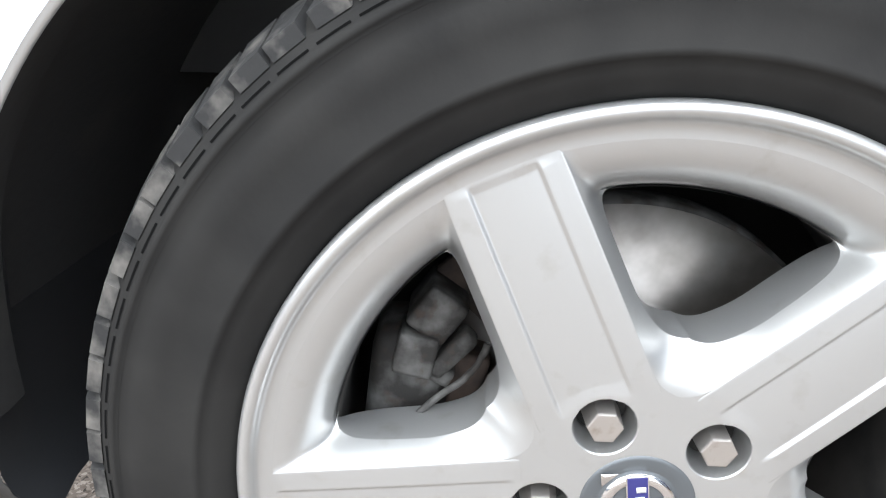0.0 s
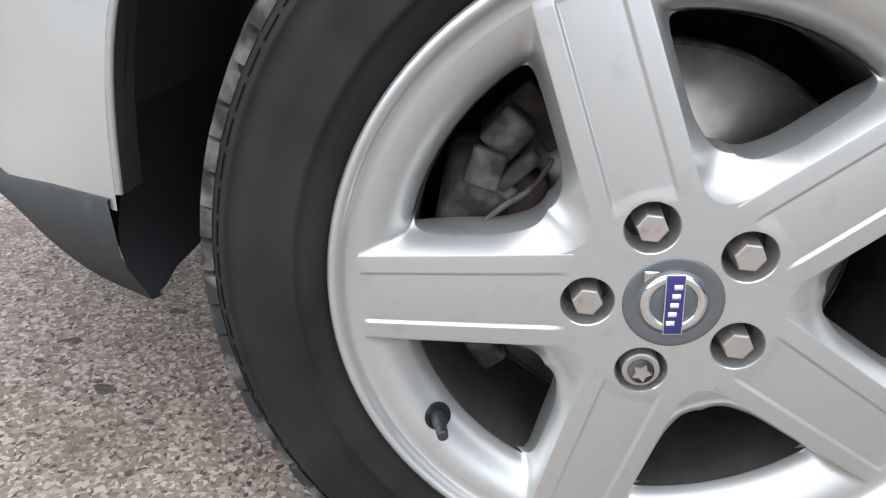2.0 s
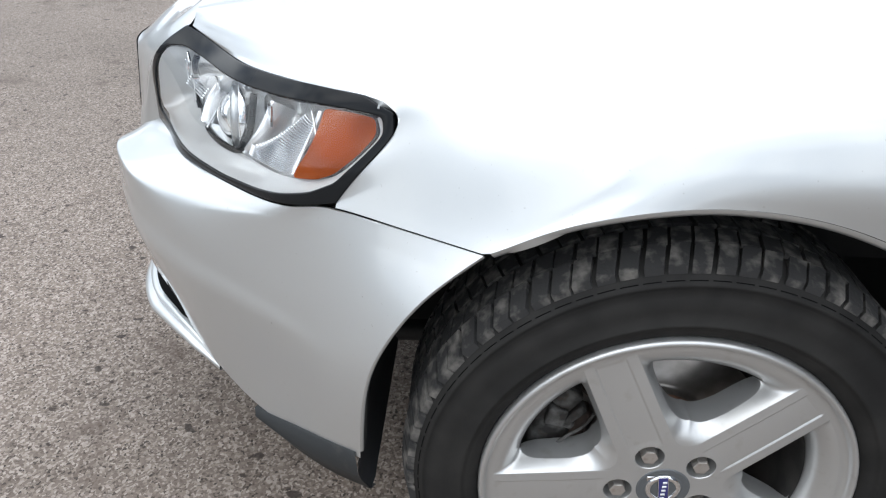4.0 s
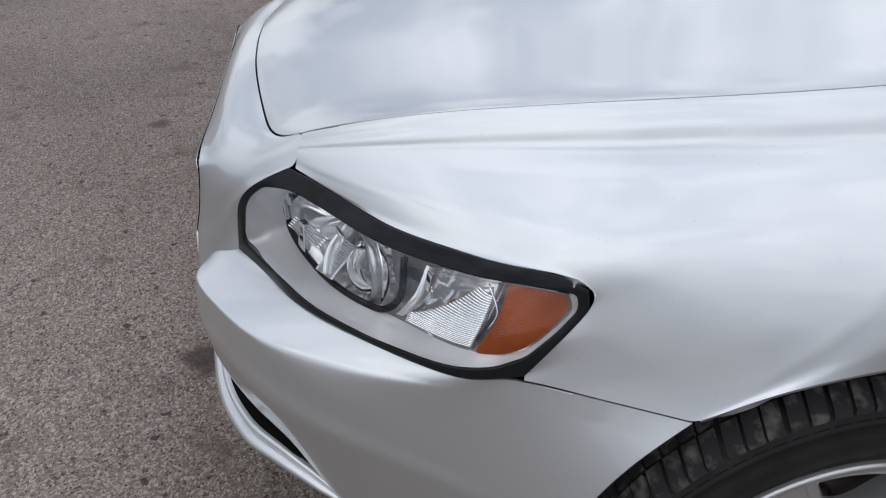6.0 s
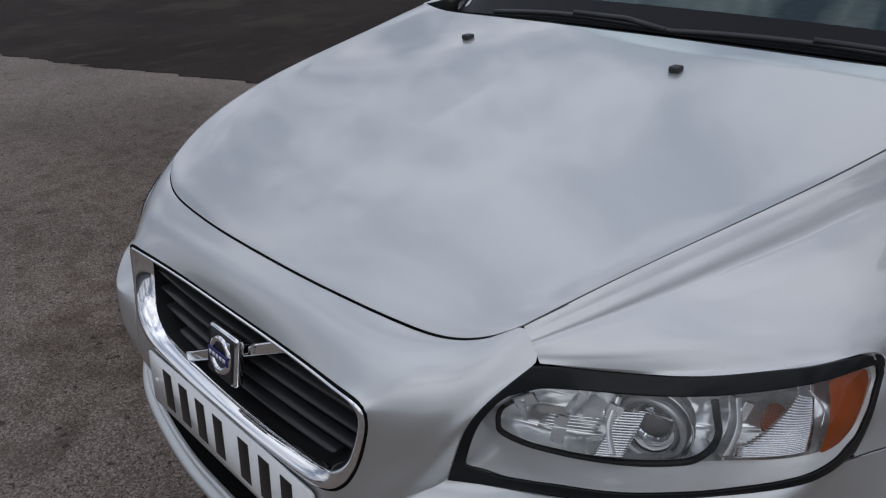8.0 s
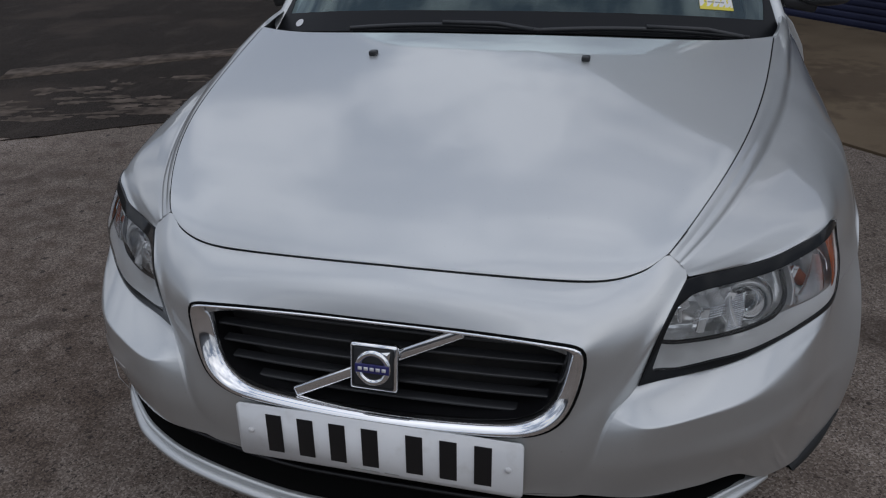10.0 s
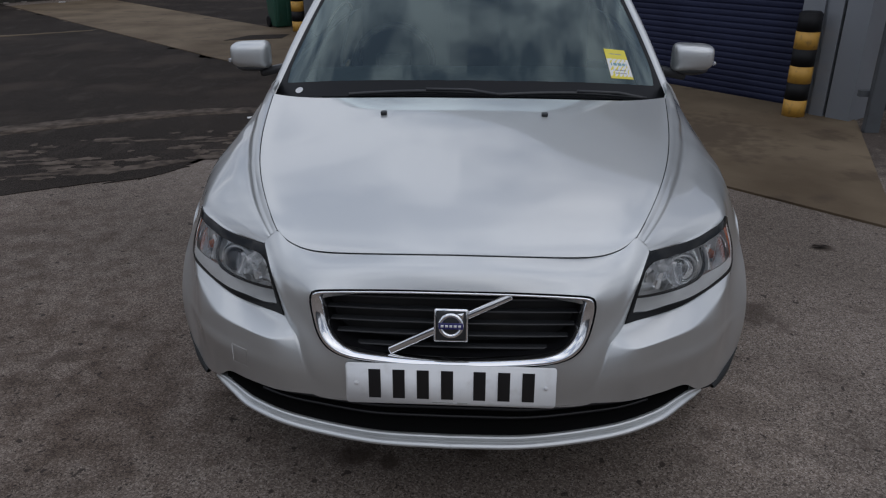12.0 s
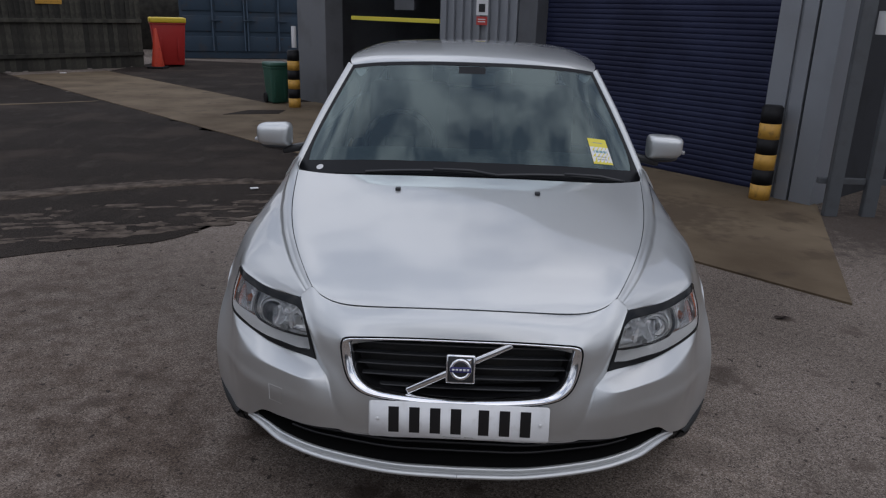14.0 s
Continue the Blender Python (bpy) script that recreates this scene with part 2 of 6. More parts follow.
def along(ctrl, u, kind="c"):
    """Points of a curve through control points; u runs from 0 to 1. kind c: smooth in curvature, k: local."""
    c = np.asarray(ctrl, float)
    n = len(c)
    shape = c.shape[1:]
    c = c.reshape(n, -1)
    x = np.clip(np.asarray(u, float), 0, 1) * (n - 1)
    i = np.clip(x.astype(int), 0, n - 2)
    f = (x - i)[:, None]
    if n == 2:
        out = c[i] * (1 - f) + c[i + 1] * f
    elif kind == "c":
        a = np.zeros((n, n))
        a[0, 0] = a[-1, -1] = 1
        b = np.zeros_like(c)
        for k in range(1, n - 1):
            a[k, k - 1:k + 2] = (1, 4, 1)
            b[k] = 6 * (c[k - 1] - 2 * c[k] + c[k + 1])
        s = np.linalg.solve(a, b)
        out = (1 - f) * c[i] + f * c[i + 1] + ((1 - f) ** 3 - (1 - f)) * s[i] / 6 + (f ** 3 - f) * s[i + 1] / 6
    elif kind == "m":
        q = c.reshape(n, -1, 3)
        d = np.diff(q, axis=0)
        size = np.linalg.norm(d, axis=-1) + 1e-9
        m = np.concatenate([d[:1], (d[1:] + d[:-1]) / 2, d[-1:]])
        turn = (d[1:] * d[:-1]).sum(-1) / (size[1:] * size[:-1])
        m[1:-1] *= np.clip((turn - 0.2) / 0.6, 0.12, 1)[..., None]
        long_ = np.linalg.norm(m[1:-1], axis=-1) + 1e-9
        m[1:-1] *= np.minimum(1, 1.25 * np.minimum(size[1:], size[:-1]) / long_)[..., None]
        m = m.reshape(n, -1)
        out = (2 * f ** 3 - 3 * f ** 2 + 1) * c[i] + (f ** 3 - 2 * f ** 2 + f) * m[i] + (3 * f ** 2 - 2 * f ** 3) * c[i + 1] + (f ** 3 - f ** 2) * m[i + 1]
    else:
        p = np.concatenate([[2 * c[0] - c[1]], c, [2 * c[-1] - c[-2]]])
        p0, p1, p2, p3 = p[i], p[i + 1], p[i + 2], p[i + 3]
        out = 0.5 * (2 * p1 + (p2 - p0) * f + (2 * p0 - 5 * p1 + 4 * p2 - p3) * f ** 2 + (3 * p1 - 3 * p2 + p3 - p0) * f ** 3)
    return out.reshape((-1,) + shape)


class Skin:
    """A smooth sheet through rows of control points: s along a row, t from row to row."""

    def __init__(self, rows, ks="c", kt="c", core=(0, 1.6, 0.45)):
        self.rows, self.ks, self.kt = np.asarray(rows, float), ks, kt
        self.core = np.array(core)
        self.fine = self.sheet(np.linspace(0, 1, 121), np.linspace(0, 1, 81))
        self.out = self.normals(self.fine)

    def sheet(self, s, t):
        down = along(self.rows, t, self.kt)
        return np.swapaxes(along(np.swapaxes(down, 0, 1), s, self.ks), 0, 1)

    def normals(self, P):
        n = np.cross(np.gradient(P, axis=1), np.gradient(P, axis=0))
        n /= np.linalg.norm(n, axis=-1, keepdims=True) + 1e-9
        mid = (P - self.core).reshape(-1, 3).mean(0)
        return n * (1 if (n.reshape(-1, 3).mean(0) @ mid) > 0 else -1)

    def at(self, s, t, off=0.0):
        """Places on the sheet, raised by off along its outward normal."""
        x = np.clip(np.asarray(s, float), 0, 1) * 120
        y = np.clip(np.asarray(t, float), 0, 1) * 80
        i, j = np.clip(x.astype(int), 0, 119), np.clip(y.astype(int), 0, 79)
        f, g = (x - i)[..., None], (y - j)[..., None]
        mixd = lambda A: A[j, i] * (1 - f) * (1 - g) + A[j, i + 1] * f * (1 - g) + A[j + 1, i] * (1 - f) * g + A[j + 1, i + 1] * f * g
        n = mixd(self.out)
        return mixd(self.fine) + n / (np.linalg.norm(n, axis=-1, keepdims=True) + 1e-9) * np.asarray(off)[..., None]


def panel(name, skin, ns, nt, material, parent, label="", mirror=False, gap=0.0018, fold=0.012, trim=(0, 1, 0, 1), tuck=False):
    """A sheet-metal panel with its edges folded in; trim gives which edges (s0, s1, t0, t1) are folded."""
    s, t = np.linspace(0, 1, ns), np.linspace(0, 1, nt)
    P = skin.sheet(s, t)
    N = skin.normals(P)
    edge = {0: (0, slice(None), 1), 1: (-1, slice(None), -2)}
    def pull(A, a, b):
        d = A[b] - A[a]
        A[a] += d / (np.linalg.norm(d, axis=-1, keepdims=True) + 1e-9) * gap
    s0, s1, t0, t1 = trim
    if t0: pull(P, 0, 1)
    if t1: pull(P, -1, -2)
    PT, = (np.swapaxes(P, 0, 1),)
    if s0: pull(PT, 0, 1)
    if s1: pull(PT, -1, -2)
    # each folded edge is a strip of its own, so that the edge stays crisp
    strips = [P]
    def hem(E, M, I):
        d = E - I
        d = d / (np.linalg.norm(d, axis=-1, keepdims=True) + 1e-9)
        rows = [E, E + d * .0004 - M * .0005, E + d * .0005 - M * .0015, E + d * .0003 - M * fold]
        strips.append(np.stack(rows))
    if t0: hem(P[0], N[0], P[1])
    if t1: hem(P[-1], N[-1], P[-2])
    if s0: hem(P[:, 0], N[:, 0], P[:, 1])
    if s1: hem(P[:, -1], N[:, -1], P[:, -2])
    if tuck:
        d = P[:, 0] - P[:, 1]
        d = d / (np.linalg.norm(d, axis=-1, keepdims=True) + 1e-9)
        strips.append(np.stack([P[:, 0], P[:, 0] + d * .012 - N[:, 0] * .003]))
    V, F = [], []
    for G in strips:
        a, b = G.shape[:2]
        o = len(V)
        V += (G.reshape(-1, 3) * np.array([-1 if mirror else 1, 1, 1])).tolist()
        F += [(o + i * b + j, o + i * b + j + 1, o + (i + 1) * b + j + 1, o + (i + 1) * b + j) for i in range(a - 1) for j in range(b - 1)]
    return pyd(name, V, F, material, parent, label)


def sheet_part(name, P, material, parent, label="", mirror=False, both=False):
    a, b = P.shape[:2]
    V = P.reshape(-1, 3)
    F = [(i * b + j, i * b + j + 1, (i + 1) * b + j + 1, (i + 1) * b + j) for i in range(a - 1) for j in range(b - 1)]
    if mirror:
        V = V * np.array([-1, 1, 1])
    if both:
        V = np.concatenate([V, V * np.array([-1, 1, 1])])
        F = F + [tuple(k + a * b for k in f[::-1]) for f in F]
    return pyd(name, V, F, material, parent, label)


def rounded(points, n=96, closed=True):
    """A smooth closed outline through a few points, n places evenly along it."""
    c = np.asarray(points, float)
    c = np.concatenate([c[-2:], c, c[:3]]) if closed else c
    m = len(points)
    u = np.linspace(0, 1, 40 * m)
    P = along(c, (2 + u * m) / (len(c) - 1) if closed else u, "k")
    d = np.r_[0, np.cumsum(np.linalg.norm(np.diff(P, axis=0), axis=1))]
    x = np.linspace(0, d[-1], n + 1)[:-1] if closed else np.linspace(0, d[-1], n)
    return np.stack([np.interp(x, d, P[:, k]) for k in range(P.shape[1])], 1)


def ring_faces(n, rows):
    return [(r * n + i, r * n + (i + 1) % n, (r + 1) * n + (i + 1) % n, (r + 1) * n + i) for r in range(rows - 1) for i in range(n)]


def patch_on(name, skin, outline, material, parent, label="", off=0.0, bulge=0.0, rings=10, mirror=False, wall=0.0):
    """A cover of the given outline (in s, t) lying on a skin."""
    o = np.asarray(outline)
    mid = o.mean(0)
    n = len(o)
    V = []
    if wall:
        V.append(skin.at(o[:, 0], o[:, 1], np.full(n, off - wall)))
    for k in range(rings):
        f = 1 - k / rings
        q = mid + (o - mid) * f
        V.append(skin.at(q[:, 0], q[:, 1], np.full(n, off + bulge * (1 - f * f))))
    rows = len(V)
    V.append(skin.at(mid[:1], mid[1:], np.array([off + bulge])))
    F = ring_faces(n, rows) + [((rows - 1) * n + i, (rows - 1) * n + (i + 1) % n, rows * n) for i in range(n)]
    V = np.concatenate(V)
    F = [q[::-1] for q in F] if mirror else F
    return pyd(name, V * np.array([-1, 1, 1]) if mirror else V, F, material, parent, label)


def band_on(name, skin, outer, inner, material, parent, label="", off=0.002, depth=0.006, mirror=False):
    """A raised closed band between two outlines (in s, t)."""
    a, b = np.asarray(outer), np.asarray(inner)
    n = len(a)
    def row(f, h):
        q = a * (1 - f) + b * f
        return skin.at(q[:, 0], q[:, 1], np.full(n, h))
    groups = [[row(0, off - depth), row(0, off - .0008)], [row(0, off - .0008), row(.03, off), row(.07, off + .0001), row(.5, off + .0002), row(.93, off + .0001), row(.97, off), row(1, off - .0008)], [row(1, off - .0008), row(1, off - depth)]]
    V, F = [], []
    for g in groups:
        o = len(V)
        V += np.concatenate(g).tolist()
        F += [tuple(k + o for k in q) for q in ring_faces(n, len(g))]
    V = np.asarray(V)
    return pyd(name, V * np.array([-1, 1, 1]) if mirror else V, F, material, parent, label)

# ---------------- the car: body skins ----------------
# Front overhang starts at y = 0, the car points to -y; x > 0 is the near wing.
HOOD_ROWS = [
    [(0, .115, .769), (.10, .118, .767), (.20, .128, .762), (.30, .143, .756), (.375, .158, .758), (.428, .180, .772), (.460, .207, .790)],
    [(0, .160, .791), (.10, .163, .789), (.205, .171, .785), (.308, .185, .780), (.390, .202, .783), (.447, .222, .795), (.482, .244, .806)],
    [(0, .300, .838), (.11, .302, .836), (.22, .308, .832), (.330, .318, .826), (.425, .332, .825), (.495, .346, .831), (.533, .356, .840)],
    [(0, .550, .894), (.12, .551, .892), (.25, .553, .888), (.380, .556, .880), (.485, .556, .873), (.560, .556, .870), (.600, .556, .873)],
    [(0, .820, .940), (.14, .822, .939), (.28, .828, .934), (.425, .834, .922), (.540, .838, .911), (.623, .840, .904), (.665, .840, .904)],
    [(0, 1.018, .965), (.15, 1.024, .964), (.30, 1.040, .959), (.450, 1.068, .951), (.570, 1.102, .944), (.665, 1.140, .942), (.716, 1.160, .945)],
]
NOSE_OUT = [(0, .115, .767), (.10, .118, .765), (.20, .128, .760), (.31, .146, .753), (.40, .168, .760), (.460, .205, .787), (.492, .190, .756),
            (.461, .125, .709), (.444, .106, .655), (.430, .098, .600), (.394, .048, .566), (.372, .030, .490), (.354, .030, .410), (.22, .014, .404), (.11, .012, .405), (0, .013, .405)]
NOSE_MID = [(0, .068, .745), (.11, .071, .744), (.22, .079, .741), (.32, .086, .737), (.388, .102, .731), (.418, .110, .720), (.424, .094, .700),
            (.415, .081, .660), (.402, .070, .620), (.380, .046, .580), (.350, .030, .540), (.326, .020, .494), (.305, .018, .452), (.19, .015, .452), (.10, .014, .450), (0, .014, .449)]
NOSE_IN = [(0, .045, .704), (.10, .045, .704), (.20, .044, .703), (.285, .041, .702), (.333, .041, .698), (.345, .042, .682), (.345, .041, .657),
           (.340, .038, .627), (.332, .034, .598), (.318, .030, .571), (.295, .027, .549), (.262, .026, .534), (.21, .026, .524), (.14, .026, .516), (.07, .026, .511), (0, .026, .509)]
BUMP_TOP = [(.430, .098, .600), (.506, .145, .598), (.582, .187, .604), (.655, .250, .610), (.724, .325, .614), (.766, .378, .622), (.786, .434, .631), (.824, .520, .626), (.860, .603, .620)]
BUMP_SHELF = [(.394, .048, .566), (.455, .036, .568), (.545, .080, .574), (.620, .137, .577), (.695, .227, .577), (.746, .320, .577), (.785, .400, .578), (.827, .475, .571), (.865, .536, .566)]
BUMP_FACE = [(.372, .032, .490), (.450, .031, .490), (.540, .073, .490), (.623, .131, .485), (.698, .213, .478), (.752, .301, .470), (.796, .376, .460), (.834, .426, .452), (.867, .472, .455)]
BUMP_LOW = [(.354, .030, .410), (.450, .044, .410), (.540, .092, .404), (.616, .156, .387), (.672, .213, .338), (.735, .290, .306), (.785, .358, .300), (.823, .408, .314), (.855, .458, .323)]
LIP_TOP = [(0, .004, .316), (.20, .010, .319), (.40, .040, .336), (.52, .086, .349), (.60, .147, .355), (.648, .194, .347), (.690, .236, .328)]
LAMP_ROWS = [
    [(.492, .190, .757), (.540, .238, .746), (.592, .277, .743), (.645, .318, .745), (.695, .372, .748), (.738, .425, .753), (.778, .517, .748)],
    [(.461, .124, .708), (.530, .190, .703), (.592, .238, .702), (.655, .290, .703), (.712, .352, .705), (.757, .412, .710), (.781, .499, .712)],
    [(.443, .105, .652), (.518, .158, .652), (.587, .203, .654), (.660, .263, .657), (.725, .333, .660), (.768, .392, .666), (.787, .466, .674)],
    [(.430, .098, .598), (.506, .145, .600), (.582, .187, .606), (.655, .250, .612), (.724, .325, .617), (.766, .378, .625), (.785, .436, .634)],
]
WING_SEAM = [(.460, .206, .786), (.507, .282, .822), (.553, .402, .849), (.597, .545, .871), (.622, .640, .883), (.631, .680, .888), (.640, .720, .892), (.655, .780, .898), (.668, .840, .905),
             (.682, .910, .915), (.697, 1.00, .930), (.712, 1.10, .942), (.735, 1.22, .950), (.755, 1.33, .953), (.770, 1.44, .955), (.774, 1.46, .955)]
WING_CREASE = [(.478, .201, .779), (.537, .291, .809), (.582, .408, .833), (.630, .550, .851), (.655, .640, .862), (.665, .675, .866), (.675, .710, .869), (.690, .770, .875), (.703, .830, .882),
               (.718, .910, .890), (.735, 1.00, .903), (.748, 1.10, .917), (.765, 1.22, .930), (.778, 1.33, .935), (.788, 1.44, .937), (.790, 1.46, .937)]
WING_VALE = [(0.483, 0.199, 0.773), (0.550, 0.283, 0.791), (0.614, 0.393, 0.804), (0.675, 0.528, 0.820), (0.708, 0.620, 0.826), (0.720, 0.655, 0.828), (0.734, 0.690, 0.829), (0.753, 0.755, 0.832), (0.769, 0.820, 0.834), (0.782, 0.905, 0.838), (0.795, 1.000, 0.846), (0.800, 1.100, 0.856), (0.810, 1.220, 0.866), (0.817, 1.330, 0.868), (0.823, 1.440, 0.868), (0.824, 1.460, 0.868)]
WING_SHOULDER = [(0.488, 0.198, 0.766), (0.570, 0.273, 0.771), (0.654, 0.370, 0.780), (0.722, 0.493, 0.791), (0.757, 0.583, 0.793), (0.776, 0.620, 0.790), (0.792, 0.655, 0.785), (0.813, 0.725, 0.782), (0.831, 0.800, 0.780), (0.845, 0.890, 0.782), (0.850, 1.000, 0.785), (0.855, 1.100, 0.788), (0.856, 1.220, 0.786), (0.859, 1.330, 0.775), (0.861, 1.440, 0.755), (0.861, 1.460, 0.750)]
WING_SIDE = [(0.492, 0.197, 0.760), (0.572, 0.265, 0.759), (0.662, 0.349, 0.763), (0.736, 0.453, 0.770), (0.779, 0.548, 0.767), (0.795, 0.565, 0.742), (0.812, 0.580, 0.718), (0.840, 0.655, 0.712), (0.857, 0.735, 0.714), (0.866, 0.830, 0.730), (0.873, 0.960, 0.728), (0.878, 1.070, 0.708), (0.881, 1.200, 0.670), (0.883, 1.330, 0.600), (0.884, 1.440, 0.480), (0.884, 1.460, 0.400)]
WING_LOW = [(.496, .196, .756), (.578, .258, .747), (.668, .332, .746), (.738, .425, .753), (.778, .512, .748), (.789, .487, .692), (.787, .440, .633), (.826, .523, .628), (.861, .603, .621),
            (.872, .700, .668), (.876, .832, .690), (.876, .965, .668), (.873, 1.085, .600), (.868, 1.185, .462), (.862, 1.217, .300), (.850, 1.40, .200)]


def between(a, b, f):
    return (np.asarray(a) * (1 - f) + np.asarray(b) * f).tolist()


def lean_forward(row):
    """The nose leans: its lower part stands a little further forward."""
    return [(x, y - .017 * min(1, max(0, (.680 - z) / .15)) * min(1, max(.35, (z - .42) / .08)) * min(1, max(0, (.42 - x) / .10)), z) for x, y, z in row]


NOSE_OUT, NOSE_MID, NOSE_IN = lean_forward(NOSE_OUT), lean_forward(NOSE_MID), lean_forward(NOSE_IN)
hood = Skin(HOOD_ROWS)
nose = Skin([NOSE_OUT, NOSE_MID, NOSE_IN], ks="k")
SHARP = np.array([.97, .97, .96, .92, .78, .62, .5, .5, .5])[:, None]
crest_up = (np.asarray(BUMP_TOP) * (1 - SHARP) + np.asarray(BUMP_SHELF) * SHARP).tolist()
crest_down = (np.asarray(BUMP_SHELF) * SHARP + np.asarray(BUMP_FACE) * (1 - SHARP)).tolist()
shelf_mid = (np.asarray(BUMP_TOP) * (1 - SHARP / 2) + np.asarray(BUMP_SHELF) * SHARP / 2).tolist()
face_mid = (np.asarray(BUMP_SHELF) * SHARP / 2 + np.asarray(BUMP_FACE) * (1 - SHARP / 2)).tolist()
bumper_side = Skin([BUMP_TOP, shelf_mid, crest_up, crest_down, face_mid, BUMP_FACE, BUMP_LOW], ks="m", kt="m")
lamp = Skin(LAMP_ROWS)
def sunk(a, d):
    n = len(a)
    return [(x, y, z - d * min(1, .25 + i / 4, (n - 1 - i) / 3)) for i, (x, y, z) in enumerate(a)]


WING_GAP = 0.0016
wing = Skin([WING_SEAM, between(WING_SEAM, WING_CREASE, .82), sunk(between(WING_CREASE, WING_VALE, .12), .010), sunk(between(WING_CREASE, WING_VALE, .35), .008), WING_VALE, WING_SHOULDER, WING_SIDE, WING_LOW], ks="k", kt="k")

car = empty("car", "silver metallic saloon car with five-spoke alloys, parked on tarmac", "car")

# bonnet, both halves in one sheet
t_ = np.linspace(0, 1, 70)
half = hood.sheet(np.linspace(0, 1, 46), t_)
full = np.concatenate([half[:, :0:-1] * np.array([-1, 1, 1]), half], axis=1)


class Fixed(Skin):
    """A skin that is already a dense sheet."""

    def __init__(self, P):
        self.P, self.core = P, np.array((0, 1.6, 0.45))
        self.fine, self.out = P, self.normals(P)

    def sheet(self, s, t):
        return self.P.copy()


bonnet = panel("bonnet", Fixed(full), 0, 0, PAINT, car, "silver painted bonnet", trim=(1, 1, 1, 1), gap=0.0024, fold=0.010)

nose_half = nose.sheet(np.linspace(0, 1, 150), np.linspace(0, 1, 22))
# its upper edge runs along the bonnet's front edge
front_edge = hood.sheet(np.linspace(0, 1, 300), np.array([0.0]))[0]
fade_ = (1 - np.linspace(0, 1, 22)) ** 2
for j in range(150):
    if j / 149 <= 5 / 15:
        w_ = min(1, (5 / 15 - j / 149) / .04)
        for axis in (1, 2):
            want = np.interp(nose_half[0, j, 0], front_edge[:, 0], front_edge[:, axis]) - (.001 if axis == 1 else .0015)
            nose_half[:, j, axis] += (want - nose_half[0, j, axis]) * fade_ * w_
# its edge beside the lamp runs along the lamp
beside = lamp.sheet(np.array([0.0]), np.linspace(0, 1, 200))[:, 0]
for j in range(150):
    g = (j / 149 * 15 - 6) / 3
    if 0 <= g <= 1:
        d_ = np.array([np.interp(g, np.linspace(0, 1, 200), beside[:, a]) for a in range(3)]) - nose_half[0, j]
        for i in range(12):
            nose_half[i, j] += d_ * (1 - i / 12) ** 2
def even_middle(P):
    for end, near in ((0, 1), (-1, -2)):
        P[1:-1, end, 1:] += .7 * (P[1:-1, near, 1:] - P[1:-1, end, 1:])


for _ in range(60):
    nose_half[1:-1, 1:-1] += .7 * ((nose_half[1:-1, 2:] + nose_half[1:-1, :-2]) / 2 - nose_half[1:-1, 1:-1])
    even_middle(nose_half)
# the flank beside the lamp: a plain, slightly rounded face from the lamp's edge to the ridge
for j in range(150):
    g = j / 149 * 15
    w_ = min(1, max(0, (g - 4.2) / 1.0)) * min(1, max(0, (9.4 - g) / .6))
    if w_ > 0:
        a_, b_ = nose_half[0, j].copy(), nose_half[9, j].copy()
        out_ = np.array([.7, -.6, .4]) * .0035
        for i in range(1, 9):
            f_ = i / 9
            nose_half[i, j] = nose_half[i, j] * (1 - w_) + (a_ * (1 - f_) + b_ * f_ + out_ * math.sin(math.pi * f_)) * w_
for _ in range(12):
    nose_half[1:-1, 1:-1] += .5 * ((nose_half[2:, 1:-1] + nose_half[:-2, 1:-1] + nose_half[1:-1, 2:] + nose_half[1:-1, :-2]) / 4 - nose_half[1:-1, 1:-1])
    even_middle(nose_half)
nose_full = np.concatenate([nose_half, nose_half[:, -2::-1] * np.array([-1, 1, 1])], axis=1)
front_bumper = panel("front_bumper", Fixed(nose_full), 0, 0, PAINT, car, "silver painted front bumper and nose panel", trim=(0, 0, 0, 1), gap=0.0, fold=0.03)
# the wing's sheet, its small waves evened out towards the lamp
WINGP = wing.sheet(np.linspace(0, 1, 150), np.linspace(0, 1, 90))
# its upper edge follows the bonnet, its lower edge the lamp, the bumper and the arch
def pull_edge(row, cols, want, reach):
    for j, w in zip(cols, want):
        d = w - WINGP[row, j]
        for i in range(reach):
            k = i if row == 0 else row - i
            WINGP[k, j] += d * (1 - i / reach) ** 2
hood_side = hood.sheet(np.array([1.0]), np.linspace(0, 1, 400))[:, 0]
cols = [j for j in range(150) if WINGP[0, j, 1] < 1.15]
pull_edge(0, cols, [np.array([np.interp(WINGP[0, j, 1], hood_side[:, 1], hood_side[:, a]) for a in range(3)]) for j in cols], 14)
rim_st = rounded([(0, 0, 0), (.3, 0, 0), (.6, 0, 0), (.92, 0, 0), (.965, .03, 0), (.99, .12, 0), (1, .28, 0), (1, .6, 0), (1, 1, 0)], 400, False)
rim_ = lamp.at(rim_st[:, 0], np.maximum(rim_st[:, 1], 0))
cols = [j for j in range(150) if .2 < j / 149 * 15 < 6]
pull_edge(89, cols, [rim_[np.argmin(((rim_ - WINGP[89, j]) ** 2).sum(1))] for j in cols], 26)
cols = [j for j in range(150) if 6 <= j / 149 * 15 <= 8]
pull_edge(89, cols, [bumper_side.sheet(np.array([6 / 8 + (j / 149 * 15 - 6) / 8]), np.array([0.0]))[0, 0] + np.array([.0008, 0, .001]) for j in cols], 12)
cols = [j for j in range(150) if 8 < j / 149 * 15 < 14]
ARCH = along(WING_LOW[8:15], np.array([(j / 149 * 15 - 8) / 6 for j in cols]), "k")
pull_edge(89, cols, ARCH, 12)
